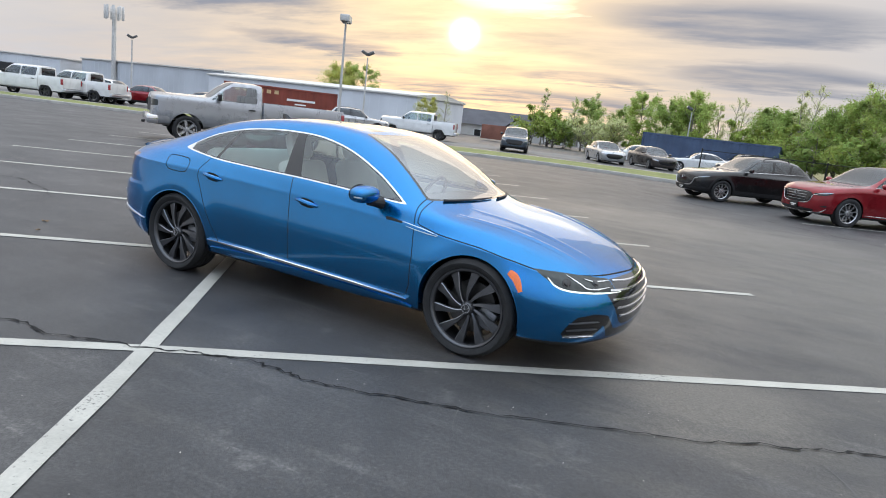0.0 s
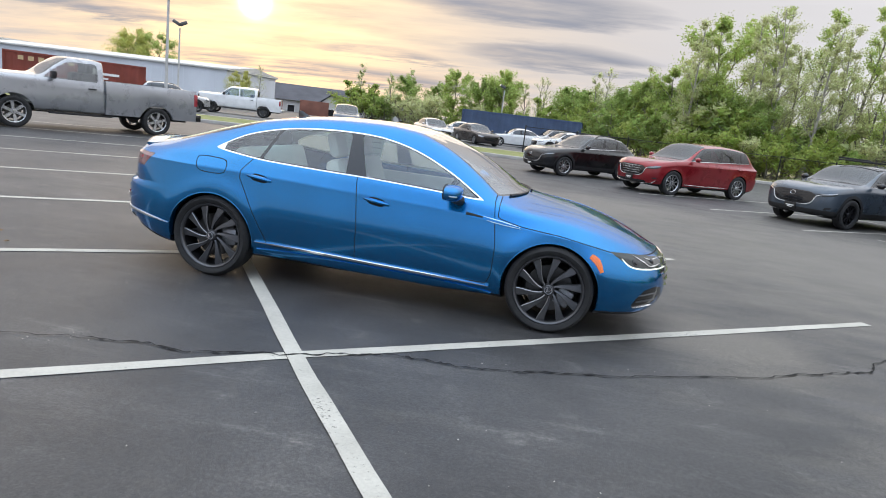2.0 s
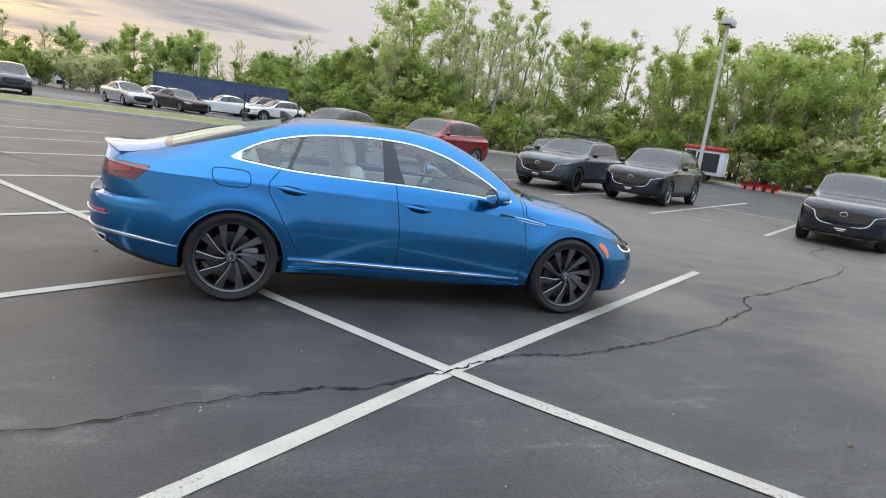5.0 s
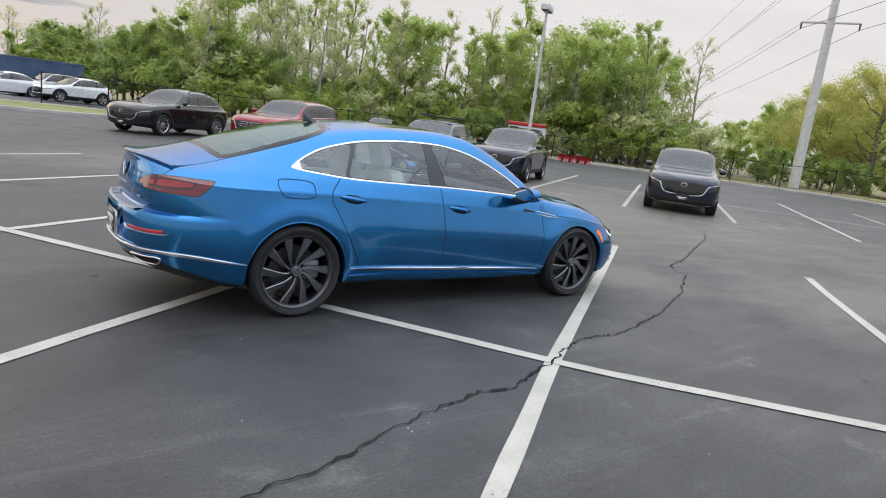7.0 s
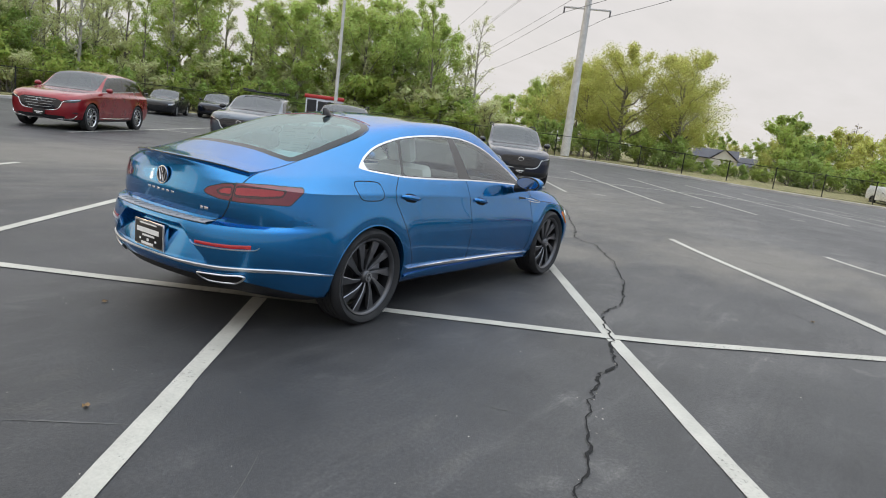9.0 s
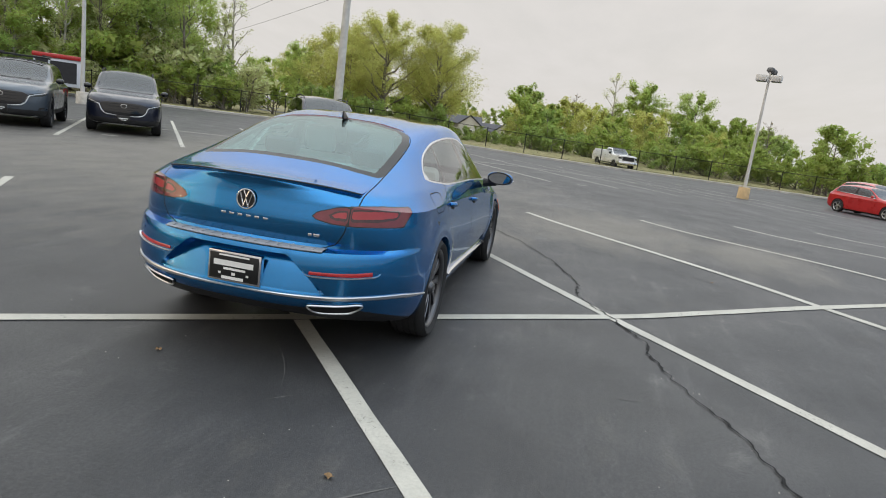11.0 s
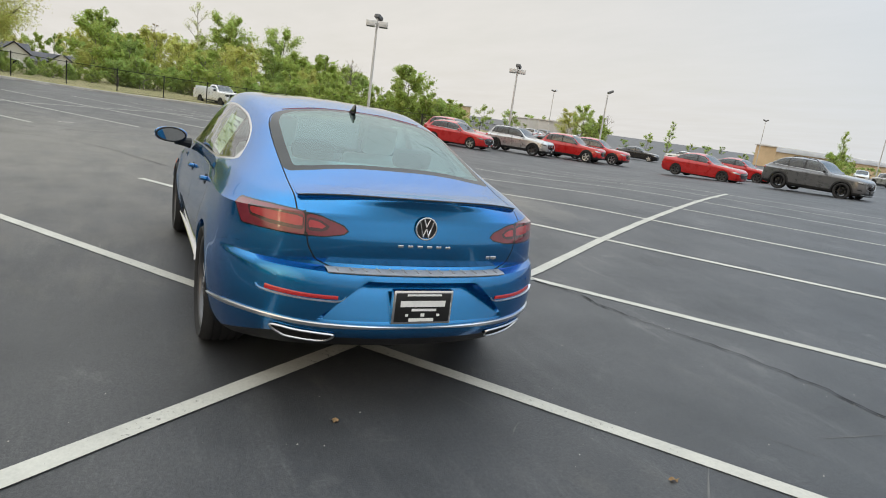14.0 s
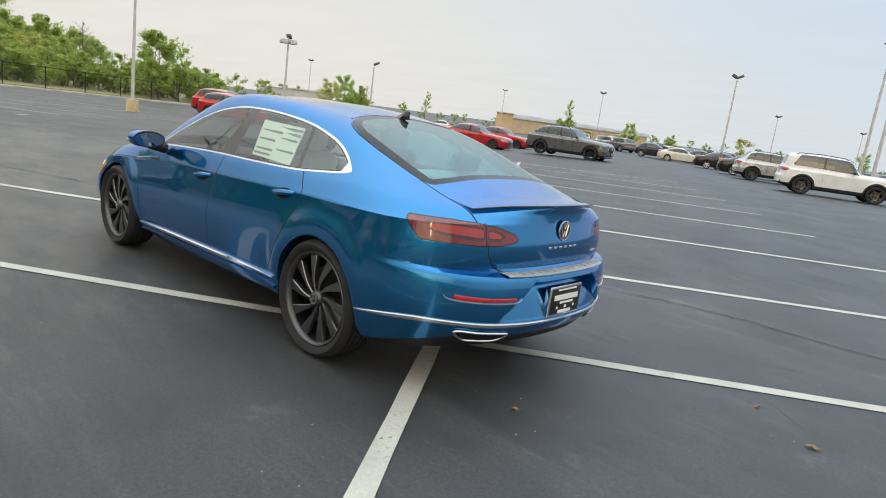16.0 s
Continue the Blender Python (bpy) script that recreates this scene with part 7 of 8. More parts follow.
# ---- island, verge, fence ----
def sheet(name, poly, z, material, label, cat, thick=0.0, kind="structure"):
    """A flat piece of ground with a raised edge, that follows the lot's height."""
    bm = bmesh.new()
    top = [bm.verts.new((x, y, gz(x, y) + z)) for x, y in poly]
    bm.faces.new(top)
    if thick:
        low = [bm.verts.new((x, y, gz(x, y) + z - thick)) for x, y in poly]
        n = len(poly)
        for i in range(n):
            bm.faces.new((top[i], low[i], low[(i + 1) % n], top[(i + 1) % n]))
    bmesh.ops.recalc_face_normals(bm, faces=bm.faces)
    for f in bm.faces:
        if abs(f.normal.z) > 0.5 and f.normal.z < 0:
            f.normal_flip()
    bmesh.ops.triangulate(bm, faces=[f for f in bm.faces if len(f.verts) > 4])
    return tagged(link(name, bm, material, smooth=0), label, cat, kind=kind)


def kerb(pts, label="pale concrete kerb round the grass"):
    line = [V3((p[0], p[1], 0)) for p in smooth_line(pts, 6)]
    bm = bmesh.new()
    prev = None
    for i, p in enumerate(line):
        d = (line[min(i + 1, len(line) - 1)] - line[max(i - 1, 0)]).normalized()
        s = V3((-d.y, d.x, 0))
        z = gz(p.x, p.y)
        ring = [bm.verts.new((p.x + s.x * a, p.y + s.y * a, z + h)) for a, h in ((-0.09, -0.02), (-0.085, 0.12), (-0.06, 0.145), (0.06, 0.145), (0.085, 0.12), (0.09, -0.02))]
        if prev:
            for k in range(5):
                bm.faces.new((prev[k], prev[k + 1], ring[k + 1], ring[k]))
        prev = ring
    bmesh.ops.recalc_face_normals(bm, faces=bm.faces)
    return tagged(link("kerb", bm, M["concrete"], smooth=30), label, "kerb", kind="structure")


ISLAND = [(1.5, 26.5), (-0.5, 25.0), (-4.0, 25.2), (-8.0, 24.8), (-12.0, 23.2), (-20.0, 20.6), (-28.0, 18.3), (-36.0, 15.8), (-46.0, 13.0), (-47.0, 16.5), (-38.0, 19.6), (-30.0, 22.6), (-20.0, 26.8), (-12.0, 29.6), (-5.0, 31.0), (1.0, 31.2), (3.0, 29.0)]
isl = [tuple(p) for p in smooth_line(ISLAND, 4, True)]
sheet("grass_island", isl, 0.13, M["grass"], "strip of mown grass between lot and road", "grass", 0.2)
kerb(ISLAND + ISLAND[:1])
FENCE = [(-1.0, 32.5), (4.0, 33.2), (8.0, 34.0), (16.0, 35.0), (24.0, 33.0), (31.0, 27.5), (36.0, 20.5), (40.0, 14.0), (43.5, 5.0), (46.5, -6.0), (48.5, -12.0), (51.0, -20.0), (56.0, -32.0), (66.0, -46.0)]
KERB = [(p[0] - 1.6, p[1] - 1.3) for p in FENCE[2:]]
verge = [tuple(p) for p in smooth_line(KERB, 3)]
sheet("verge", verge + [(120, -60), (260, 0), (260, 260), (8, 260), (6, 60)], 0.10, M["verge"], "rough grass verge beyond the lot", "grass", 0.2)
kerb(KERB, "low concrete kerb along the lot")
sheet("road", [(-60, 22), (-30, 29), (-14, 36), (-2, 39.5), (-2, 47), (-14, 44), (-34, 37), (-60, 30)], 0.006, M["pale_road"], "pale worn access road beyond the grass", "road")
M["fence"] = mat("black coated steel", (0.015, 0.016, 0.015), 0.5, 0.3, 0.2, 8, 100)


def fence():
    line = [V3((p[0], p[1], 0)) for p in smooth_line(FENCE, 10)]
    run, posts, nxt = 0.0, [], 0.0
    for a, b in zip(line, line[1:]):
        seg = (b - a).length
        while nxt <= run + seg:
            p = a + (b - a) * ((nxt - run) / seg)
            posts.append(V3((p.x, p.y, gz(p.x, p.y) + 0.10)))
            nxt += 3.0
        run += seg
    f = empty("fence", None, "black chain-link fence along the tree line", "fence", kind="structure")
    bm = bmesh.new()
    add_tube(bm, [(0, 0, 0), (0, 0, 1.52)], 0.035, 8)
    bmesh.ops.create_uvsphere(bm, u_segments=8, v_segments=5, radius=0.045, matrix=Matrix.Translation((0, 0, 1.53)))
    p0 = part("post", bm, M["fence"], f)
    p0.location = posts[0]
    for p in posts[1:]:
        o = p0.copy()
        scene.collection.objects.link(o)
        o.location = p
    for h, r in ((1.48, 0.022), (0.06, 0.012)):
        bm = bmesh.new()
        add_tube(bm, [p + V3((0, 0, h)) for p in posts], r, 6)
        part("rail", bm, M["fence"], f)
    # mesh of thin crossing wires
    bm = bmesh.new()
    for a, b in zip(posts, posts[1:]):
        d = b - a
        n = 14
        for k in range(n):
            for s in (1, -1):
                u0, u1 = k / n, (k + s * 7) / n
                z0, z1 = 0.05, 1.47
                if u1 > 1:
                    z1, u1 = z0 + (z1 - z0) * (1 - u0) / (u1 - u0), 1
                if u1 < 0:
                    z1, u1 = z0 + (z1 - z0) * u0 / (u0 - u1), 0
                q0, q1 = a + d * u0 + V3((0, 0, z0)), a + d * u1 + V3((0, 0, z1))
                w = V3((0.004, 0.004, 0)) if s > 0 else V3((-0.004, 0.004, 0))
                bm.faces.new([bm.verts.new(q0 - w), bm.verts.new(q0 + w), bm.verts.new(q1 + w), bm.verts.new(q1 - w)])
    tagged(part("wire_mesh", bm, M["fence"], f, smooth=0), kind="stuff")


fence()

# ---- lamp posts, pylon ----
M["pole"] = mat("pale painted steel", (0.50, 0.49, 0.47), 0.5, 0.1, 0.12, 3, 60)
M["lamp_box"] = mat("weathered lamp housing", (0.55, 0.54, 0.52), 0.5, 0.1, 0.15, 4, 60)
M["lamp_shade"] = mat("dark lamp housing", (0.10, 0.10, 0.10), 0.5, 0.2, 0.15, 4, 60)
M["base"] = mat("yellowed concrete base", (0.50, 0.36, 0.20), 0.85, 0, 0.2, 5, 60, bump=0.3)
M["base_pale"] = mat("pale concrete base", (0.50, 0.46, 0.40), 0.85, 0, 0.2, 5, 60, bump=0.3)


def lamp_post(x, y, top, heads, base=True, lean=0.0, kind="box", label="pale steel lamp post with boxy heads on a concrete base", r=0.085, base_mat="base_pale"):
    z = gz(x, y)
    p = empty("street_lamp", pose(x, y, z), label, "lamp post", "lot lamps")
    h = top - z
    if base:
        bm = bmesh.new()
        add_lathe(bm, [(0, 0.001), (0, 0.28), (0.52, 0.27), (0.56, 0.25), (0.56, 0.001)], 20, "z")
        part("base", bm, M[base_mat], p, "round concrete base")
    bm = bmesh.new()
    add_tube(bm, [(0, 0, 0.05), (0, 0, h * 0.5), (0, 0, h - 0.2)], [r, r * 0.85, r * 0.65], 10)
    part("pole", bm, M["pole"], p)
    for k, ang in enumerate(heads):
        m_ = Matrix.Translation((0, 0, h - 0.15)) @ Matrix.Rotation(radians(ang), 4, "Z")
        if kind == "box":
            hd = part("lamp_head", box_bm((0.08, -0.22, -0.17), (0.56, 0.22, 0.13), 0.03, m_), M["lamp_box"], p)
            part("lens", box_bm((0.12, -0.18, -0.185), (0.52, 0.18, -0.168), 0.005, m_), M["lamp_dark"], hd)
            part("arm", box_bm((0.0, -0.04, -0.04), (0.10, 0.04, 0.04), 0.0, m_), M["pole"], p)
            if k == 0 and base_mat == "base":
                top_m = Matrix.Translation((0, 0, h + 0.10)) @ Matrix.Rotation(radians(ang + 60), 4, "Z") @ Matrix.Rotation(radians(20), 4, "Y")
                bm = bmesh.new()
                add_tube(bm, [(0, 0, h - 0.25), (0, 0, h + 0.12)], r * 0.5, 8)
                part("arm", bm, M["pole"], p)
                part("floodlight", box_bm((-0.16, -0.16, 0.0), (0.30, 0.16, 0.20), 0.05, top_m), M["lamp_shade"], p, "small dark floodlight on top")
        else:
            m2 = m_ @ Matrix.Rotation(radians(-28), 4, "Y")
            hd = part("lamp_head", box_bm((0.05, -0.2, 0.02), (0.55, 0.2, 0.22), 0.04, m2), M["lamp_shade"], p)
            part("lens", box_bm((0.52, -0.17, 0.05), (0.56, 0.17, 0.19), 0.01, m2), M["satin"], hd)
    return p


lamp_post(20.8, 21.2, 8.2, (215, 35), kind="box", r=0.10)
lamp_post(28.1, -9.8, 5.55, (250, 70), base_mat="base")
lamp_post(35.0, -22.7, 5.05, (250, 70), base_mat="base")
lamp_post(42.0, -36.5, 5.0, (250,), kind="flood", base_mat="base")
lamp_post(-16.5, 21.0, 5.8, (300, 120), r=0.075)
lamp_post(-24.7, 34.6, 5.4, (200, 30), kind="flood", r=0.07)
lamp_post(-53.0, 36.5, 5.6, (60, 240), kind="flood", r=0.09)
lamp_post(14.8, -50.5, 7.2, (30, 210), kind="flood")
lamp_post(1.6, -33.9, 7.4, (30, 210), kind="flood", r=0.09)
lamp_post(4.3, -46.2, 9.2, (30, 210), kind="flood", r=0.10)
lamp_post(-4.5, 52.0, 4.6, (200,), kind="flood", base=False, r=0.06)
for q in ((42.0, -78.0), (70.0, -92.0), (24.0, -95.0), (18.0, -120.0), (85.0, -60.0)):
    lamp_post(q[0], q[1], 7.0, (30, 210), kind="flood", base=False, r=0.07)


def power_pylon():
    x, y = 41.0, 16.6
    z = gz(x, y) + 0.1
    p = empty("power_pylon", pose(x, y, z), "tall grey steel power pole with cross arms", "power pole")
    bm = bmesh.new()
    add_tube(bm, [(0, 0, 0), (0, 0, 8), (0, 0, 20)], [0.34, 0.27, 0.15], 12)
    part("pole", bm, M["pole"], p)
    d = V3((0.42, -0.91, 0))
    for hz, L in ((10.7, 1.7), (14.0, 2.0), (17.3, 1.6)):
        a = part("cross_arm", box_bm((-L, -0.07, hz - 0.06), (L, 0.07, hz + 0.06), 0.02, Matrix.Rotation(math.atan2(d.y, d.x), 4, "Z")), M["pole"], p)
        for s in (-1, 1):
            bm = bmesh.new()
            q = d * s * (L - 0.05)
            add_tube(bm, [(q.x, q.y, hz), (q.x, q.y, hz - 0.45)], [0.07, 0.05], 8)
            part("insulator", bm, M["lamp_shade"], a)
    # wires away over the trees and out above the lot
    way = V3((0.72, 0.69, 0))
    for hz, L in ((10.3, 1.65), (13.6, 1.95), (16.9, 1.55)):
        for s in (-1, 1):
            q = d * s * L
            for dr, far in ((1, 170), (-1, 60)):
                w2 = way * dr if dr > 0 else V3((-0.30, -0.95, 0))
                pts = []
                for i in range(17):
                    t = i / 16
                    pts.append((q.x + w2.x * far * t, q.y + w2.y * far * t, hz + (4 * t * (t - 1)) * 2.2 + (0 if dr > 0 else 18 * t)))
                bm = bmesh.new()
                add_tube(bm, pts, 0.018, 4)
                part("wire", bm, M["lamp_shade"], p)


power_pylon()


def cell_tower():
    x, y, z = -92.0, 62.0, 0
    p = empty("cell_tower", pose(x, y, z), "pale telephone mast with a ring of antennas", "mast")
    bm = bmesh.new()
    add_tube(bm, [(0, 0, 0), (0, 0, 12.3)], [0.38, 0.30], 12)
    part("mast", bm, M["pole"], p)
    for k in range(9):
        a = 2 * math.pi * k / 9
        part("antenna", box_bm((1.25, -0.2, 10.6), (1.45, 0.2, 12.6), 0.03, Matrix.Rotation(a, 4, "Z")), M["lamp_box"], p)
    bm = bmesh.new()
    add_lathe(bm, [(11.5, 1.2), (11.6, 1.2), (11.6, 1.28), (11.5, 1.28)], 18, "z", closed=True)
    part("antenna_ring", bm, M["pole"], p)


cell_tower()

# ---- buildings ----
M["white_wall"] = mat("white corrugated wall", (0.62, 0.64, 0.67), 0.6, 0, 0.08, 0.3, 12)
M["grey_wall"] = mat("pale grey wall", (0.50, 0.52, 0.55), 0.7, 0, 0.08, 0.3, 12)
M["tan_wall"] = mat("tan brick wall", (0.56, 0.41, 0.25), 0.8, 0, 0.1, 0.4, 20)
M["roof_pale"] = mat("pale roof edge", (0.60, 0.58, 0.54), 0.7, 0, 0.08, 0.5, 20)
M["roof_dark"] = mat("dark shingle roof", (0.075, 0.075, 0.085), 0.85, 0, 0.2, 0.6, 20, bump=0.3)
M["house_wall"] = mat("pale house siding", (0.55, 0.53, 0.50), 0.8, 0, 0.08, 0.5, 20)
M["container_red"] = mat("rust red container steel", (0.20, 0.045, 0.030), 0.6, 0.1, 0.2, 0.8, 20)
M["container_blue"] = mat("blue container steel", (0.055, 0.085, 0.15), 0.6, 0.1, 0.2, 0.8, 20)
M["dark_open"] = mat("dark opening", (0.02, 0.02, 0.022), 0.5, 0, 0.2)
M["brick"] = mat("brown brick", (0.20, 0.085, 0.06), 0.85, 0, 0.2, 1.2, 30)


def frame_for(a, b):
    """A frame with x from a to b along a wall's foot, y behind it, z up."""
    a, b = V3((*a, 0)), V3((*b, 0))
    d = (b - a).normalized()
    m_ = Matrix((( d.x, -d.y, 0, a.x), (d.y, d.x, 0, a.y), (0, 0, 1, min(gz(a.x, a.y), gz(b.x, b.y)) - 0.1), (0, 0, 0, 1)))
    return m_, (b - a).length


def shed(a, b, depth, h, wall, label, slope=0.6, ribs=True, doors=(), name="building", trim="roof_pale"):
    m_, L = frame_for(a, b)
    e = empty(name, None, label, "building")
    e.matrix_world = m_
    part("wall", box_bm((0, 0, 0), (L, depth, h)), M[wall], e, smooth=0)
    bm = bmesh.new()
    for x0, x1, z0, z1, y0, y1 in ((-0.25, L + 0.25, h - 0.02, h + 0.16, -0.25, depth + 0.2),):
        add_box(bm, (x0, y0, z0), (x1, y1, z1), 0.03)
        r = [bm.verts.new(v) for v in ((x0, y0, z1), (x1, y0, z1), (x1, (y0 + y1) / 2, z1 + slope), (x0, (y0 + y1) / 2, z1 + slope), (x0, y1, z1), (x1, y1, z1))]
        bm.faces.new((r[0], r[1], r[2], r[3])), bm.faces.new((r[3], r[2], r[5], r[4])), bm.faces.new((r[1], r[5], r[2])), bm.faces.new((r[0], r[3], r[4]))
    part("roof", bm, M[trim], e, smooth=0)
    if ribs:
        bm0 = box_bm((-0.03, -0.014, 0.1), (0.03, 0.0, h - 0.05))
        r0 = part("wall_rib", bm0, M[wall], e, smooth=0)
        n = min(60, int(L / 1.2))
        for k in range(1, n):
            o = r0.copy()
            scene.collection.objects.link(o)
            o.location = (L * k / n, 0, 0)
    for x, w, hh in doors:
        d = part("roller_door", box_bm((x, -0.06, 0.05), (x + w, 0.0, hh), 0.01), M["roof_pale"], e)
        part("door_frame", box_bm((x - 0.1, -0.08, hh), (x + w + 0.1, 0.0, hh + 0.25), 0.01), M["grey_wall"], d)
    return e


shed((-66.0, 57.5), (-35.2, 59.7), 14, 4.0, "white_wall", "long low white metal warehouse with a pale eave", doors=((6, 3.5, 2.6),))
shed((-101.8, 63.2), (-66.5, 60.5), 16, 4.7, "grey_wall", "long pale grey flat-roofed building", slope=0.05, doors=((34, 4, 2.6),))
shop = shed((-135.0, 46.0), (-102.5, 60.0), 14, 4.2, "white_wall", "white flat-roofed building with a dark front", slope=0.05, doors=())
part("shop_front", box_bm((3.0, -0.10, 0.9), (33.0, -0.03, 2.7)), M["dark_open"], shop, "dark glazed front")
tan = shed((86.0, -117.0), (86.0, -186.0), 5, 4.3, "tan_wall", "long tan building with a white roof band", slope=0.1, ribs=False)
part("roof_band", box_bm((-0.2, -0.30, 3.4), (69.2, -0.02, 4.4), 0.02), M["white_wall"], tan, "white band under the roof")
shed((131.0, -60.0), (135.0, -71.0), 6, 4.4, "tan_wall", "beige commercial building behind trees", slope=0.1, ribs=False)
shed((110.0, -84.0), (180.0, -118.0), 8, 3.6, "house_wall", "pale commercial building far across the lot", slope=0.1, ribs=False)
shed((14.0, -190.0), (-40.0, -200.0), 20, 4.5, "house_wall", "pale low building at the far edge", slope=0.1, ribs=False)


def container(a, b, h, material, label, bars=True):
    m_, L = frame_for(a, b)
    e = empty("shipping_container", None, label, "container")
    e.matrix_world = m_
    bm = bmesh.new()
    n = int(L / 0.14)
    prev = None
    for k in range(n + 1):
        y = 0.0 if (k // 2) % 2 else 0.04
        ring = [bm.verts.new((L * k / n, y, 0.15)), bm.verts.new((L * k / n, y, h - 0.12))]
        if prev:
            bm.faces.new((prev[0], ring[0], ring[1], prev[1]))
        prev = ring
    part("side_panel", bm, material, e, smooth=0)
    part("body", box_bm((0.02, 0.06, 0.15), (L - 0.02, 2.4, h - 0.03), 0.02), material, e, smooth=0)
    for z0, z1 in ((0.0, 0.16), (h - 0.13, h)):
        part("rail", box_bm((0, -0.02, z0), (L, 0.06, z1), 0.01), material, e, smooth=0)
    for x in (0, L - 0.12):
        part("corner_post", box_bm((x, -0.02, 0), (x + 0.12, 0.1, h), 0.01), material, e, smooth=0)
    if bars:
        for x0, x1, z0, z1 in ((L * 0.55, L * 0.80, h * 0.66, h * 0.72), (L * 0.62, L * 0.72, h * 0.56, h * 0.60), (L * 0.66, L * 0.68, h * 0.36, h * 0.46)):
            part("print_bar", box_bm((x0, -0.012, z0), (x1, -0.006, z1)), M["white_ink"], e)
        for k in range(6):
            part("print_mark", box_bm((L * 0.10 + 0.55 * k, -0.012, h * 0.80), (L * 0.10 + 0.55 * k + 0.3, -0.006, h * 0.90), 0.0), M["base"], e)
    return e


container((-33.6, 29.7), (-27.4, 35.0), 2.62, M["container_red"], "rust red shipping container with pale markings")
container((-7.6, 49.5), (2.5, 48.5), 2.6, M["container_blue"], "blue shipping container before the trees", bars=False)


def house(x, y, w, d, wall_h, roof_h, heading, label, wall="house_wall", z0=None):
    e = empty("house", pose(x, y, gz(x, y) if z0 is None else z0, 0, 0, heading), label, "house")
    part("wall", box_bm((-w / 2, -d / 2, -0.5), (w / 2, d / 2, wall_h)), M[wall], e, smooth=0)
    bm = bmesh.new()
    o = 0.45
    v = [bm.verts.new(p) for p in ((-w / 2 - o, -d / 2 - o, wall_h), (w / 2 + o, -d / 2 - o, wall_h), (w / 2 + o, d / 2 + o, wall_h), (-w / 2 - o, d / 2 + o, wall_h), (-w / 2 - o, 0, wall_h + roof_h), (w / 2 + o, 0, wall_h + roof_h))]
    for f in ((0, 1, 5, 4), (2, 3, 4, 5), (1, 2, 5), (3, 0, 4), (3, 2, 1, 0)):
        bm.faces.new([v[i] for i in f])
    part("roof", bm, M["roof_dark"], e, smooth=0)
    gx = w * 0.22
    g = bmesh.new()
    add_box(g, (gx - 1.6, -d / 2 - 1.2, -0.5), (gx + 1.6, -d / 2 + 0.5, wall_h))
    part("porch_wall", g, M[wall], e, smooth=0)
    g = bmesh.new()
    v = [g.verts.new(p) for p in ((gx - 1.9, -d / 2 - 1.5, wall_h - 0.05), (gx + 1.9, -d / 2 - 1.5, wall_h - 0.05), (gx, -d / 2 - 1.5, wall_h + 1.4), (gx - 1.9, 0, wall_h - 0.05), (gx + 1.9, 0, wall_h - 0.05), (gx, 0, wall_h + 1.4))]
    for f in ((0, 2, 5, 3), (1, 4, 5, 2)):
        g.faces.new([v[i] for i in f])
    part("porch_roof", g, M["roof_dark"], e, smooth=0)
    g = bmesh.new()
    v = [g.verts.new(p) for p in ((gx - 1.6, -d / 2 - 1.22, wall_h - 0.02), (gx + 1.6, -d / 2 - 1.22, wall_h - 0.02), (gx, -d / 2 - 1.22, wall_h + 1.25))]
    g.faces.new(v)
    part("gable", g, M[wall], e, smooth=0)
    for xx in (-w * 0.36, -w * 0.12, gx):
        yy = -d / 2 - (1.22 if xx == gx else 0.02)
        wdw = part("window", box_bm((xx - 0.55, yy - 0.06, wall_h - 1.9), (xx + 0.55, yy + 0.02, wall_h - 0.6), 0.0), M["white_ink"], e, smooth=0)
        part("pane", box_bm((xx - 0.46, yy - 0.075, wall_h - 1.82), (xx + 0.46, yy - 0.055, wall_h - 0.68)), M["gloss_black"], wdw, smooth=0)
    return e


house(-36.0, 84.0, 16, 9, 2.7, 2.2, 20, "pale house with a dark gabled roof", z0=-1.4)
house(-27.5, 92.0, 13, 9, 2.7, 2.0, 25, "pale house with a dark gabled roof", z0=-1.8)
house(90.3, 16.2, 5.0, 6, 2.1, 1.3, 282, "small white house among trees", z0=-0.85)
house(97.0, 11.4, 4.6, 6, 1.5, 1.2, 275, "low grey-roofed house among trees", z0=-0.85)


# ---- trailer and plough by the fence ----
def trailer():
    e = empty("cargo_trailer", pose(27.0, 28.2, gz(27.0, 28.2), 0, 0, 132), "white and red cargo trailer with an open side", "trailer")
    part("body", box_bm((-1.2, -1.0, 0.5), (1.2, 1.0, 2.0), 0.05), M["white_wall"], e)
    part("roof", box_bm((-1.28, -1.08, 2.0), (1.28, 1.08, 2.25), 0.06), paint(*BRIGHT_RED), e, "red roof band")
    part("side_opening", box_bm((-0.9, 0.99, 0.7), (0.4, 1.02, 1.85)), M["dark_open"], e)
    part("side_panel", box_bm((0.5, 0.99, 0.75), (1.1, 1.02, 1.9)), M["dark_open"], e)
    bm = bmesh.new()
    add_tube(bm, [(1.1, 0, 0.5), (2.2, 0, 0.45)], 0.06, 6)
    part("drawbar", bm, M["black"], e)
    for y in (-1.05, 1.05):
        w = wheel_parts(0.34, 0.2, 0.2, "five", M["rim_silver"], e)
        w.location = (0, y, 0.34)


trailer()


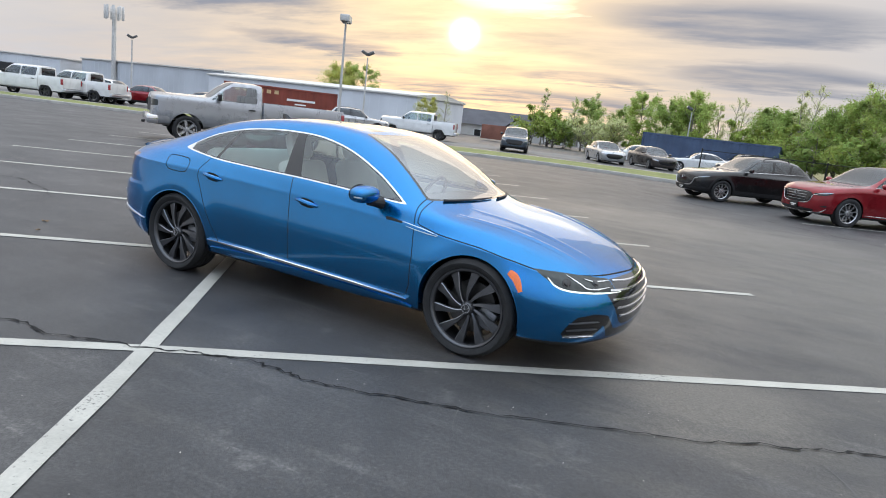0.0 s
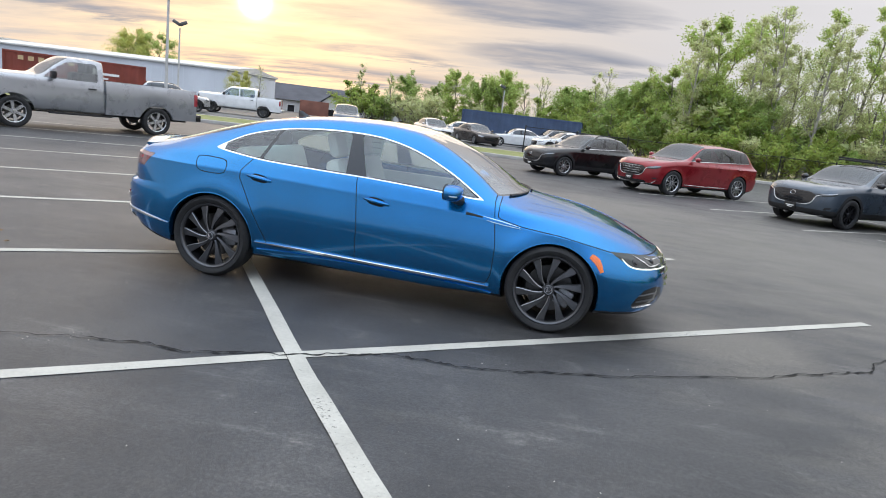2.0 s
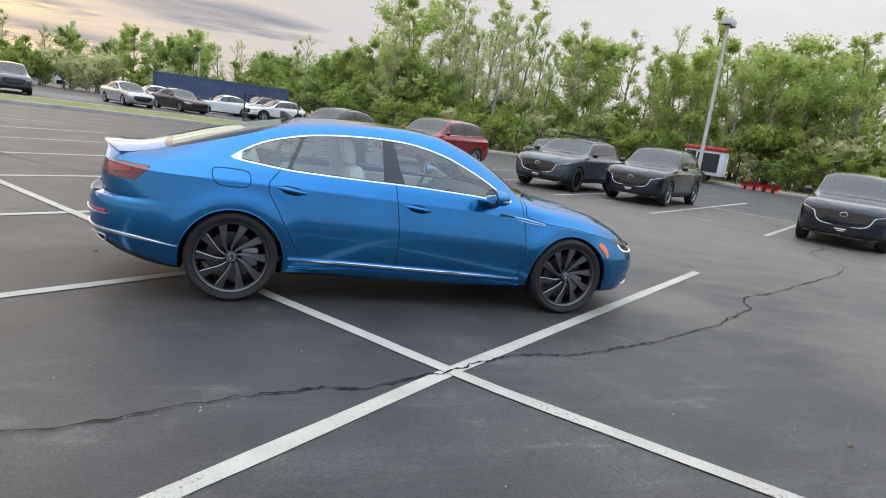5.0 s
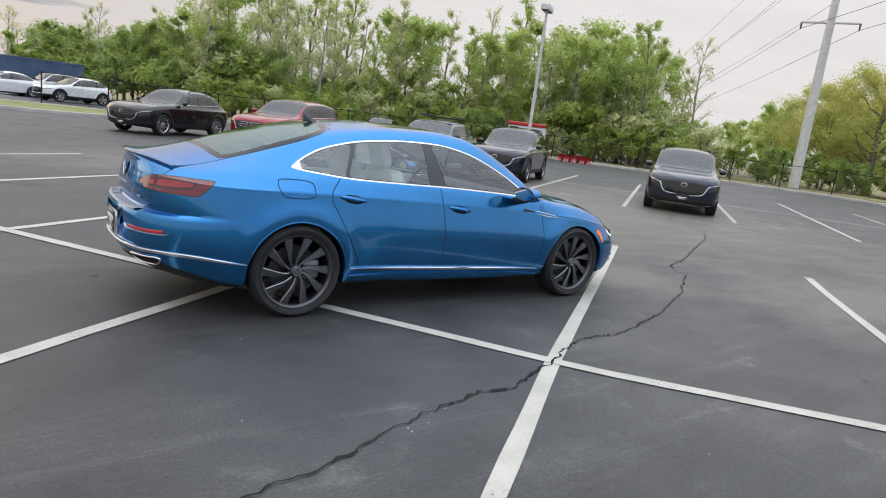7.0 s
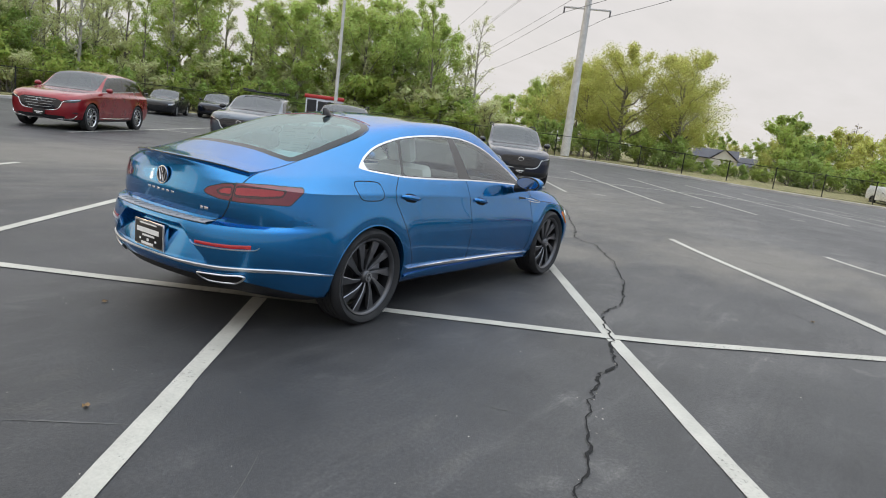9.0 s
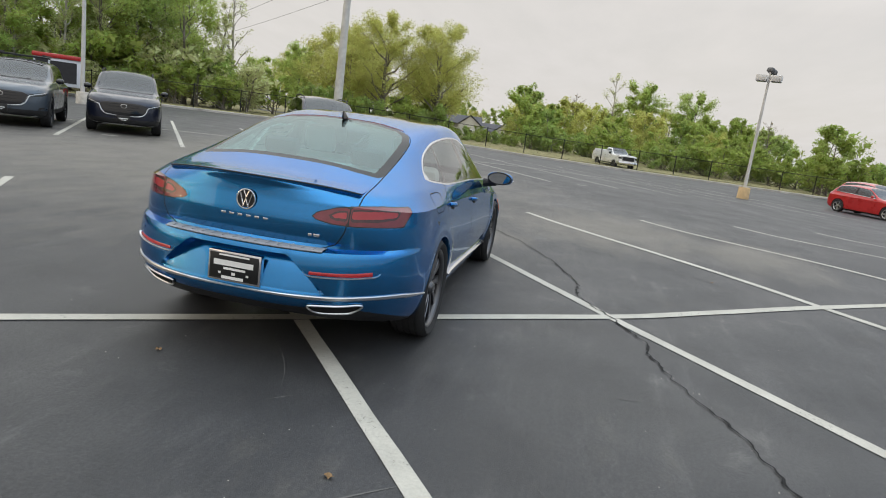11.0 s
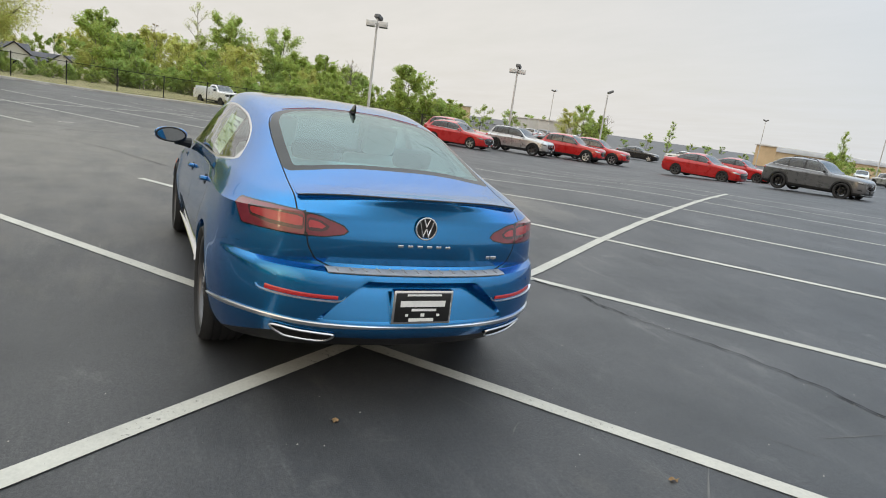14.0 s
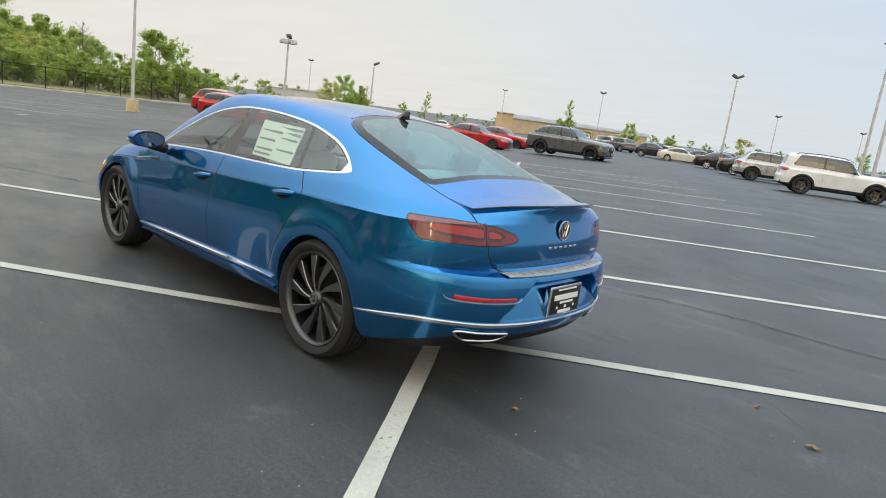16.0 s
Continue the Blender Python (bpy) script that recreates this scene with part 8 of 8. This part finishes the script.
def plough():
    e = empty("snow_plough", pose(28.5, 24.9, gz(28.5, 24.9), 0, 0, 126) @ Matrix.Diagonal((0.85, 0.8, 0.62, 1)), "red snow plough blade lying by the kerb", "plough")
    R_ = paint(*BRIGHT_RED)
    for s in (-1, 1):
        bm = bmesh.new()
        prev = None
        for k in range(7):
            a = radians(-50 + 100 * k / 6)
            ring = [bm.verts.new((x, 0.25 - 0.35 * math.cos(a) + 0.10 * abs(x), 0.42 + 0.45 * math.sin(a))) for x in (0.03 * s, 1.25 * s)] + [bm.verts.new((x, 0.20 - 0.35 * math.cos(a) + 0.10 * abs(x), 0.42 + 0.45 * math.sin(a))) for x in (1.25 * s, 0.03 * s)]
            if prev:
                for j in range(4):
                    bm.faces.new((prev[j], prev[(j + 1) % 4], ring[(j + 1) % 4], ring[j]))
            prev = ring
        bmesh.ops.recalc_face_normals(bm, faces=bm.faces)
        part("blade", bm, R_, e)
    for x in (-0.9, -0.3, 0.3, 0.9):
        part("brace", box_bm((x - 0.05, -0.1, 0.05), (x + 0.05, 0.55, 0.5), 0.02), M["black"], e)


plough()
# dealer billboard and low walls far off
bb = empty("billboard", pose(-118, 42, 3.5, 0, 0, 55), "dark advertising billboard above the roofs", "billboard")
part("panel", box_bm((-4.5, -0.1, 2.2), (0.5, 0.1, 4.0), 0.02), M["container_blue"], bb)
part("post", box_bm((-2.2, -0.15, -3.5), (-1.9, 0.15, 2.2), 0.02), M["lamp_shade"], bb)
for k in range(3):
    part("print_bar", box_bm((-4.0 + 1.4 * k, -0.13, 2.7), (-3.0 + 1.4 * k, -0.11, 3.5)), M["white_ink"], bb)
bw = empty("brick_wall", pose(-25.5, 60.0, 0, 0, 0, 15), "low brown brick wall beside the houses", "wall")
part("wall", box_bm((-1.2, -0.2, 0), (1.8, 0.2, 1.5), 0.02), M["brick"], bw)

part("utility_box", box_bm((-2.6, -1.0, 0.9), (0.45, 1.0, 1.62), 0.04), M["white_wall"], wu, "white side lockers")

# ---- trees ----
M["bark"] = mat("grey brown bark", (0.17, 0.15, 0.125), 0.9, 0, 0.3, 3, 40, bump=0.6)
M["bark_pale"] = mat("pale grey bark", (0.30, 0.28, 0.24), 0.9, 0, 0.3, 3, 40, bump=0.5)


def leaf_mat(name, c1, c2):
    m = mat(name, c1, 0.55, 0, 0.2, 0.35, 4, col2=c2, per_island=0.22, hue_island=0.02, spec=0.3)
    nt = m.node_tree
    N, Lk = nt.nodes, nt.links
    p = N["Principled BSDF"]
    tr, mx = N.new("ShaderNodeBsdfTranslucent"), N.new("ShaderNodeMixShader")
    src = p.inputs["Base Color"].links[0].from_socket
    Lk.new(src, tr.inputs[0])
    mx.inputs[0].default_value = 0.58
    Lk.new(p.outputs[0], mx.inputs[1]), Lk.new(tr.outputs[0], mx.inputs[2]), Lk.new(mx.outputs[0], N["Material Output"].inputs[0])
    return m


M["leaf_fresh"] = leaf_mat("fresh green leaves", (0.36, 0.46, 0.12), (0.54, 0.62, 0.22))
M["leaf_deep"] = leaf_mat("deep green leaves", (0.275, 0.37, 0.105), (0.41, 0.51, 0.165))
M["leaf_pale"] = leaf_mat("pale grey green leaves", (0.52, 0.55, 0.26), (0.68, 0.69, 0.40))
M["leaf_mid"] = leaf_mat("mid green leaves", (0.29, 0.37, 0.085), (0.45, 0.53, 0.155))
M["leaf_gold"] = leaf_mat("yellow green leaves", (0.48, 0.49, 0.135), (0.66, 0.65, 0.23))
M["leaf_brown"] = leaf_mat("reddish young leaves", (0.24, 0.18, 0.10), (0.34, 0.28, 0.14))


def tree(name, h, spread, leaf, n_leaf, size, seed, bark="bark", trunk=0.42, limbs=9, crown_low=0.3, form="round", label="", multi=1, girth=0.012):
    """A trunk with limbs and twigs, and a crown of small leaves gathered round the twigs."""
    r = random.Random(seed)
    bm = bmesh.new()
    tips = []
    for stem in range(multi):
        lean = V3((r.gauss(0, 0.05), r.gauss(0, 0.05), 1)) if multi == 1 else V3((r.gauss(0, 0.16), r.gauss(0, 0.16), 1))
        base = V3((r.uniform(-0.4, 0.4), r.uniform(-0.4, 0.4), 0)) if multi > 1 else V3((0, 0, 0))
        hh = h * (1 if stem == 0 else r.uniform(0.6, 0.95))
        pts, rad = [], []
        p = base - V3((0, 0, 0.4))
        for i in range(8):
            t = i / 7
            q = base + lean * (hh * 0.92 * t) + V3((math.sin(t * 5 + seed) * 0.02 * hh * t, math.cos(t * 4 + seed) * 0.02 * hh * t, -0.4 if i == 0 else 0))
            pts.append(q), rad.append(max(0.02, girth * hh * (1 - t) ** 0.9 + 0.012) * (1.35 if i == 0 else 1))
        add_tube(bm, pts, rad, 6)
        for k in range(limbs):
            t = crown_low + (0.96 - crown_low) * (k + r.random() * 0.7) / limbs
            i = min(6, int(t * 7))
            o = pts[i] + (pts[i + 1] - pts[i]) * (t * 7 - i)
            a = k * 2.4 + r.uniform(-0.5, 0.5)
            env = {"round": math.sin(math.pi * min(1, (t - crown_low) / (1 - crown_low) * 0.85 + 0.18)), "tall": 0.75 * (1 - t) ** 0.6 + 0.25, "broad": (1 - 0.55 * t)}[form]
            ln = spread * env * r.uniform(0.7, 1.15)
            up_ = {"round": 0.55, "tall": 1.0, "broad": 0.45}[form] + 0.5 * t
            d = V3((math.cos(a), math.sin(a), up_)).normalized()
            lp, lr = [], []
            for j in range(5):
                s = j / 4
                lp.append(o + d * (ln * s) + V3((r.gauss(0, 0.04), r.gauss(0, 0.04), 0.10 * s * s)) * ln)
                lr.append(max(0.012, rad[i] * 0.5 * (1 - s) + 0.012))
            add_tube(bm, lp, lr, 3, cap=False)
            tips.append((lp[4], ln * 0.34)), tips.append((lp[3], ln * 0.34))
            for _ in range(3):
                s = r.uniform(0.35, 1.0)
                b0 = lp[min(4, int(s * 4))]
                dd = (d + V3((r.gauss(0, 0.6), r.gauss(0, 0.6), r.gauss(0.15, 0.4)))).normalized()
                e = b0 + dd * ln * r.uniform(0.3, 0.5)
                add_tube(bm, [b0, (b0 + e) / 2 + V3((r.gauss(0, 0.03), r.gauss(0, 0.03), 0.02)) * ln, e], [0.03, 0.018, 0.008], 3, cap=False)
                tips.append((e, ln * 0.26)), tips.append(((b0 + e) / 2, ln * 0.22))
        tips.append((pts[-1], spread * 0.25))
    t_ob = empty(name, None, label, "tree")
    part("trunk", bm, M[bark], t_ob, smooth=60)
    dense = form != "tall" and 1000 < n_leaf < 10000
    verts, faces = [], []
    for _ in range(int(n_leaf * 1.65)):
        c, rad_ = tips[r.randrange(len(tips))]
        off = V3((r.gauss(0, 0.5), r.gauss(0, 0.5), r.gauss(0, 0.40)))
        p = c + off * (rad_ if off.length < 1.1 else rad_ * 0.45)
        if p.z < 0.15:
            continue
        a, b = V3((r.gauss(0, 1), r.gauss(0, 1), r.gauss(0, 0.6))).normalized(), V3((r.gauss(0, 1), r.gauss(0, 1), r.gauss(0, 1)))
        b = a.cross(b).normalized()
        s = size * 0.85 * r.uniform(0.55, 1.25)
        if dense and _ % 6 == 0:
            p, s = c + (p - c) * 0.75, s * 2.3           # whole sprays of leaves that fill the crown
        n = a.cross(b) * s * 0.18
        i = len(verts)
        verts += [p - a * s, p - b * s * 0.55 + n, p + a * s * 0.9 + b * s * 0.5]
        faces.append((i, i + 1, i + 2))
    me = bpy.data.meshes.new("crown")
    me.from_pydata([tuple(v) for v in verts], [], faces)
    me.materials.append(M[leaf])
    cr = new("crown", me)
    cr.parent = t_ob
    cr["label"] = leaf.split("_")[1] + " spring leaves"
    return t_ob


PROTO = {
    "slim": [tree("tree", 10.5, 2.1, "leaf_pale", 3600, 0.085, 11, "bark_pale", form="tall", limbs=14, crown_low=0.25, label="tall slender tree with sparse pale leaves"),
             tree("tree", 11.5, 2.4, "leaf_fresh", 3800, 0.10, 12, "bark", form="tall", limbs=14, crown_low=0.25, label="tall slender tree with fresh green leaves"),
             tree("tree", 9.5, 2.0, "leaf_pale", 2600, 0.085, 13, "bark", form="tall", limbs=12, crown_low=0.3, label="slender tree just coming into leaf")],
    "full": [tree("tree", 10.0, 3.6, "leaf_fresh", 7600, 0.115, 21, form="round", limbs=13, crown_low=0.18, label="full tree in fresh green leaf"),
             tree("tree", 9.0, 3.4, "leaf_deep", 7400, 0.115, 22, form="round", limbs=13, crown_low=0.15, label="dense dark green tree"),
             tree("tree", 11.0, 3.6, "leaf_fresh", 7400, 0.115, 23, form="round", limbs=13, crown_low=0.2, label="tall leafy green tree")],
    "oak": [tree("tree", 9.5, 5.2, "leaf_gold", 21000, 0.105, 31, form="broad", limbs=20, crown_low=0.16, label="broad oak with yellow-green young leaves", girth=0.030),
            tree("tree", 8.0, 4.2, "leaf_gold", 12500, 0.105, 32, form="broad", limbs=15, crown_low=0.2, label="broad tree with yellow-green young leaves")],
    "bare": [tree("tree", 10.5, 2.6, "leaf_brown", 260, 0.10, 41, "bark", form="round", limbs=16, crown_low=0.3, label="bare tree with few young leaves"),
             tree("tree", 11.0, 2.4, "leaf_pale", 900, 0.10, 42, "bark_pale", form="tall", limbs=15, crown_low=0.25, label="thin tree with few pale leaves")],
    "far": [tree("tree", 9.0, 3.3, "leaf_mid", 2900, 0.175, 61, form="round", limbs=9, crown_low=0.12, label="leafy green tree in the distance"),
            tree("tree", 8.5, 3.6, "leaf_gold", 2700, 0.18, 62, form="round", limbs=9, crown_low=0.12, label="yellow-green tree in the distance"),
            tree("tree", 9.0, 3.2, "leaf_deep", 2700, 0.185, 63, form="round", limbs=9, crown_low=0.10, label="dark green tree in the distance")],
    "distant": [tree("tree", 9.0, 3.4, "leaf_mid", 480, 0.42, 71, form="round", limbs=8, crown_low=0.10, label="green tree on the far edge of the lot"),
                tree("tree", 8.5, 3.6, "leaf_deep", 480, 0.42, 72, form="round", limbs=8, crown_low=0.10, label="dark green tree on the far edge of the lot")],
    "bush": [tree("bush", 2.8, 1.7, "leaf_deep", 1700, 0.115, 51, form="broad", limbs=6, crown_low=0.05, multi=3, label="dense dark green bush by the fence"),
             tree("bush", 3.2, 1.8, "leaf_mid", 1700, 0.115, 52, form="broad", limbs=6, crown_low=0.05, multi=3, label="fresh green bush by the fence"),
             tree("bush", 2.6, 1.7, "leaf_pale", 1500, 0.11, 53, form="broad", limbs=6, crown_low=0.05, multi=3, label="pale green bush by the fence")],
}
used = set()
tr = random.Random(77)


def plant(kind, i, x, y, s=1.0, z=None):
    ox, oy = x + 4.9, y + 2.5
    if 6.8 < math.degrees(math.atan2(oy, ox)) < 13.2 and 40 < math.hypot(ox, oy) < 104:
        if kind != "bush":
            return None
        s = min(s, 0.52)                                # the hedge is low here and lets the houses be seen
    pr = PROTO[kind][i % len(PROTO[kind])]
    z = (gz(x, y) + 0.05) if z is None else z
    m_ = Matrix.Translation((x, y, z)) @ Matrix.Rotation(tr.uniform(0, 6.28), 4, "Z")
    if pr.name not in used:
        used.add(pr.name)
        pr.matrix_world = m_ @ Matrix.Scale(s, 4)
        return pr
    o = copy_thing(pr, m_)
    o.scale = (s * tr.uniform(0.92, 1.08), s * tr.uniform(0.92, 1.08), s)
    return o


def along(pts, step, off, kinds, smin, smax, jitter=1.2):
    line = [V3((p[0], p[1], 0)) for p in smooth_line(pts, 8)]
    run, nxt = 0.0, 0.0
    for a, b in zip(line, line[1:]):
        seg = (b - a).length
        d = (b - a).normalized() if seg > 0 else V3((1, 0, 0))
        n = V3((-d.y, d.x, 0))
        while nxt <= run + seg:
            p = a + d * (nxt - run) + n * (off + tr.uniform(-jitter, jitter)) + d * tr.uniform(-0.6, 0.6)
            k, i = kinds[tr.randrange(len(kinds))]
            plant(k, i, p.x, p.y, tr.uniform(smin, smax))
            nxt += step
        run += seg


# the wood behind the fence, nearest row first
WOOD = [(-24.0, 68.0), (-8.0, 60.0), (1.0, 54.0), (9.0, 42.5), (16.0, 39.5), (25.0, 37.5), (33.5, 31.0), (39.0, 24.0)]
UNDER = [("bush", 0), ("bush", 1), ("bush", 2), ("bush", 1)]
along(WOOD[3:], 1.7, 0.0, UNDER, 0.7, 1.2, 0.5)
along(WOOD[3:], 2.0, 2.6, UNDER, 1.1, 1.9, 0.8)
along(WOOD[3:], 2.1, 2.2, [("slim", 0), ("slim", 2), ("slim", 1), ("slim", 0)], 0.75, 1.08)
along(WOOD[3:], 2.6, 5.5, [("slim", 0), ("slim", 1), ("bare", 1), ("full", 0), ("slim", 2)], 0.95, 1.2)
along(WOOD[3:], 4.2, 9.5, [("full", 0), ("slim", 1), ("full", 2)], 0.95, 1.2)
along(WOOD[3:], 3.6, 11.5, [("bush", 1), ("bush", 0), ("bush", 2)], 1.6, 2.3)
for k_, i_, x_, y_, s_ in (("full", 0, 30.5, 35.5, 0.95), ("full", 2, 35.0, 32.0, 0.92), ("full", 1, 38.5, 31.0, 0.98), ("bare", 1, 41.5, 31.0, 0.95), ("full", 0, 26.5, 41.0, 1.0), ("bush", 2, 41.5, 24.0, 1.4), ("bush", 2, 43.5, 25.5, 1.3), ("bush", 0, 40.0, 26.0, 1.2)):
    plant(k_, i_, x_, y_, s_)
along([(0.0, 53.0), (6.0, 46.5), (12.0, 42.0), (20.0, 40.0)], 2.0, 3.0, [("slim", 0), ("slim", 2), ("full", 1), ("bare", 1), ("full", 0)], 0.55, 0.78)
along(WOOD[:4], 2.0, 0.5, UNDER, 0.9, 1.4, 1.0)
along(WOOD[:4], 2.1, 4.0, [("full", 1), ("slim", 0), ("full", 1), ("full", 0), ("slim", 2), ("bare", 1), ("slim", 0)], 0.62, 0.82, 2.0)
along(WOOD[1:4], 3.0, 2.0, [("full", 1), ("full", 2), ("bare", 1)], 0.55, 0.72, 1.5)
# oaks behind the pylon, lower trees and hedge further along the fence
for k_, i_, x_, y_, s_ in (("oak", 0, 52.0, 16.5, 1.0), ("oak", 1, 53.5, 21.5, 1.05), ("oak", 0, 58.0, 21.0, 0.85), ("full", 0, 55.0, 26.5, 0.72), ("oak", 0, 53.0, 11.8, 1.0), ("full", 0, 58.0, 28.0, 0.66), ("full", 2, 63.0, 33.5, 0.55), ("far", 0, 72.0, 40.0, 0.66), ("far", 1, 68.0, 33.0, 0.7), ("far", 0, 66.0, 26.0, 0.8), ("far", 2, 64.0, 22.0, 0.8), ("oak", 1, 50.5, 19.5, 0.95), ("oak", 0, 56.5, 13.0, 0.80), ("oak", 1, 56.0, 24.0, 0.75), ("oak", 1, 62.0, 30.0, 0.8), ("full", 0, 66.0, 37.0, 0.6), ("full", 0, 70.0, 44.0, 0.6), ("oak", 1, 60.0, 20.0, 0.8)):
    plant(k_, i_, x_, y_, s_)
EAST = [(46.0, 24.0), (49.0, 13.0), (53.0, 3.0), (56.0, -8.0), (58.5, -18.0), (63.0, -28.0), (68.0, -36.0)]
along(EAST, 1.5, 0.0, [("bush", 0), ("bush", 1)], 0.75, 1.15, 0.8)
along(EAST[1:], 2.4, 5.0, [("bush", 1), ("bush", 1), ("bush", 0)], 0.8, 1.4, 1.5)
along(EAST[2:6], 2.2, 11.0, [("far", 0), ("far", 1), ("far", 0), ("far", 2)], 0.60, 0.82, 2.5)
along(EAST[2:6], 3.4, 7.5, [("full", 0), ("full", 1), ("full", 2), ("oak", 1)], 0.42, 0.58, 1.5)
FAR = [(80.0, 22.0), (84.0, 8.0), (86.0, -6.0), (84.0, -18.0), (80.0, -28.0)]
along(FAR, 2.0, 0.0, [("far", 0), ("far", 1), ("far", 2), ("far", 0)], 0.62, 0.86, 3.0)
for k_, i_, x_, y_, s_ in (("bare", 0, 74.0, 0.0, 0.74), ("full", 0, 74.0, -7.5, 0.98), ("far", 0, 74.8, -7.9, 0.95), ("bare", 1, 75.0, -4.6, 0.98), ("full", 2, 72.0, -13.0, 0.85), ("far", 2, 72.6, -13.3, 0.82), ("bare", 0, 66.0, -20.0, 0.66), ("far", 0, 54.5, -22.6, 0.70), ("full", 0, 55.0, -22.0, 0.60), ("bush", 1, 54.0, -22.2, 1.1), ("bush", 1, 56.5, -25.4, 1.35), ("bush", 0, 59.0, -28.5, 1.2), ("bush", 1, 61.5, -31.0, 1.1)):
    plant(k_, i_, x_, y_, s_)
# single trees far across the lot and behind the white warehouse
for k_, i_, x_, y_, s_ in (("oak", 1, -57.4, 75.0, 0.98), ("full", 2, -55.6, 76.5, 0.80), ("full", 0, -59.2, 76.5, 0.80), ("bare", 1, -21.0, 74.0, 0.6), ("slim", 0, -18.0, 74.0, 0.6), ("oak", 1, -32.6, 58.2, 0.45), ("bare", 1, -31.5, 60.0, 0.45), ("full", 0, 70.0, -55.5, 0.62), ("far", 0, 73.0, -60.5, 0.58), ("bush", 1, 69.5, -58.0, 1.3), ("bush", 0, 72.0, -60.0, 1.2), ("oak", 1, 74.0, -56.0, 0.6), ("bare", 0, 75.0, -64.0, 0.55), ("slim", 1, 67.0, -69.0, 0.50), ("bush", 1, 42.0, -70.0, 0.9), ("slim", 1, 48.0, -80.0, 0.55), ("bush", 0, 48.5, -80.0, 1.2), ("full", 0, 40.0, -84.0, 0.4), ("bush", 2, 40.5, -84.0, 1.0), ("far", 1, 36.0, -120.0, 0.5), ("bush", 1, 48.0, -116.0, 1.0), ("full", 0, 22.0, -150.0, 0.5), ("full", 1, 4.0, -160.0, 0.5), ("full", 1, -14.0, -170.0, 0.5)):
    plant(k_, i_, x_, y_, s_)
for k in range(26):
    plant("distant", k, -60 + 9.5 * k + tr.uniform(-3, 3), -215 + 0.4 * k + tr.uniform(-5, 5), 0.45)
for k in range(34):
    a_ = radians(-28 - 1.9 * k + tr.uniform(-0.6, 0.6))
    d_ = 150 + tr.uniform(-15, 25)
    plant("distant", k, d_ * math.cos(a_), d_ * math.sin(a_), tr.uniform(0.36, 0.60), -2.3)
for k in range(10):
    plant("distant", k, 110 + 8 * k, -60 - 10 * k + tr.uniform(-4, 4), 0.55)
for k in range(18):
    plant("far", k, 116 + tr.uniform(-5, 12), 4 + 2.1 * k + tr.uniform(-1.0, 1.0), tr.uniform(0.55, 0.82), -0.8)
for group_ in PROTO.values():
    for pr in group_:
        if pr.name not in used:
            pr.matrix_world = Matrix.Translation((88.0, 26.0, -0.5))
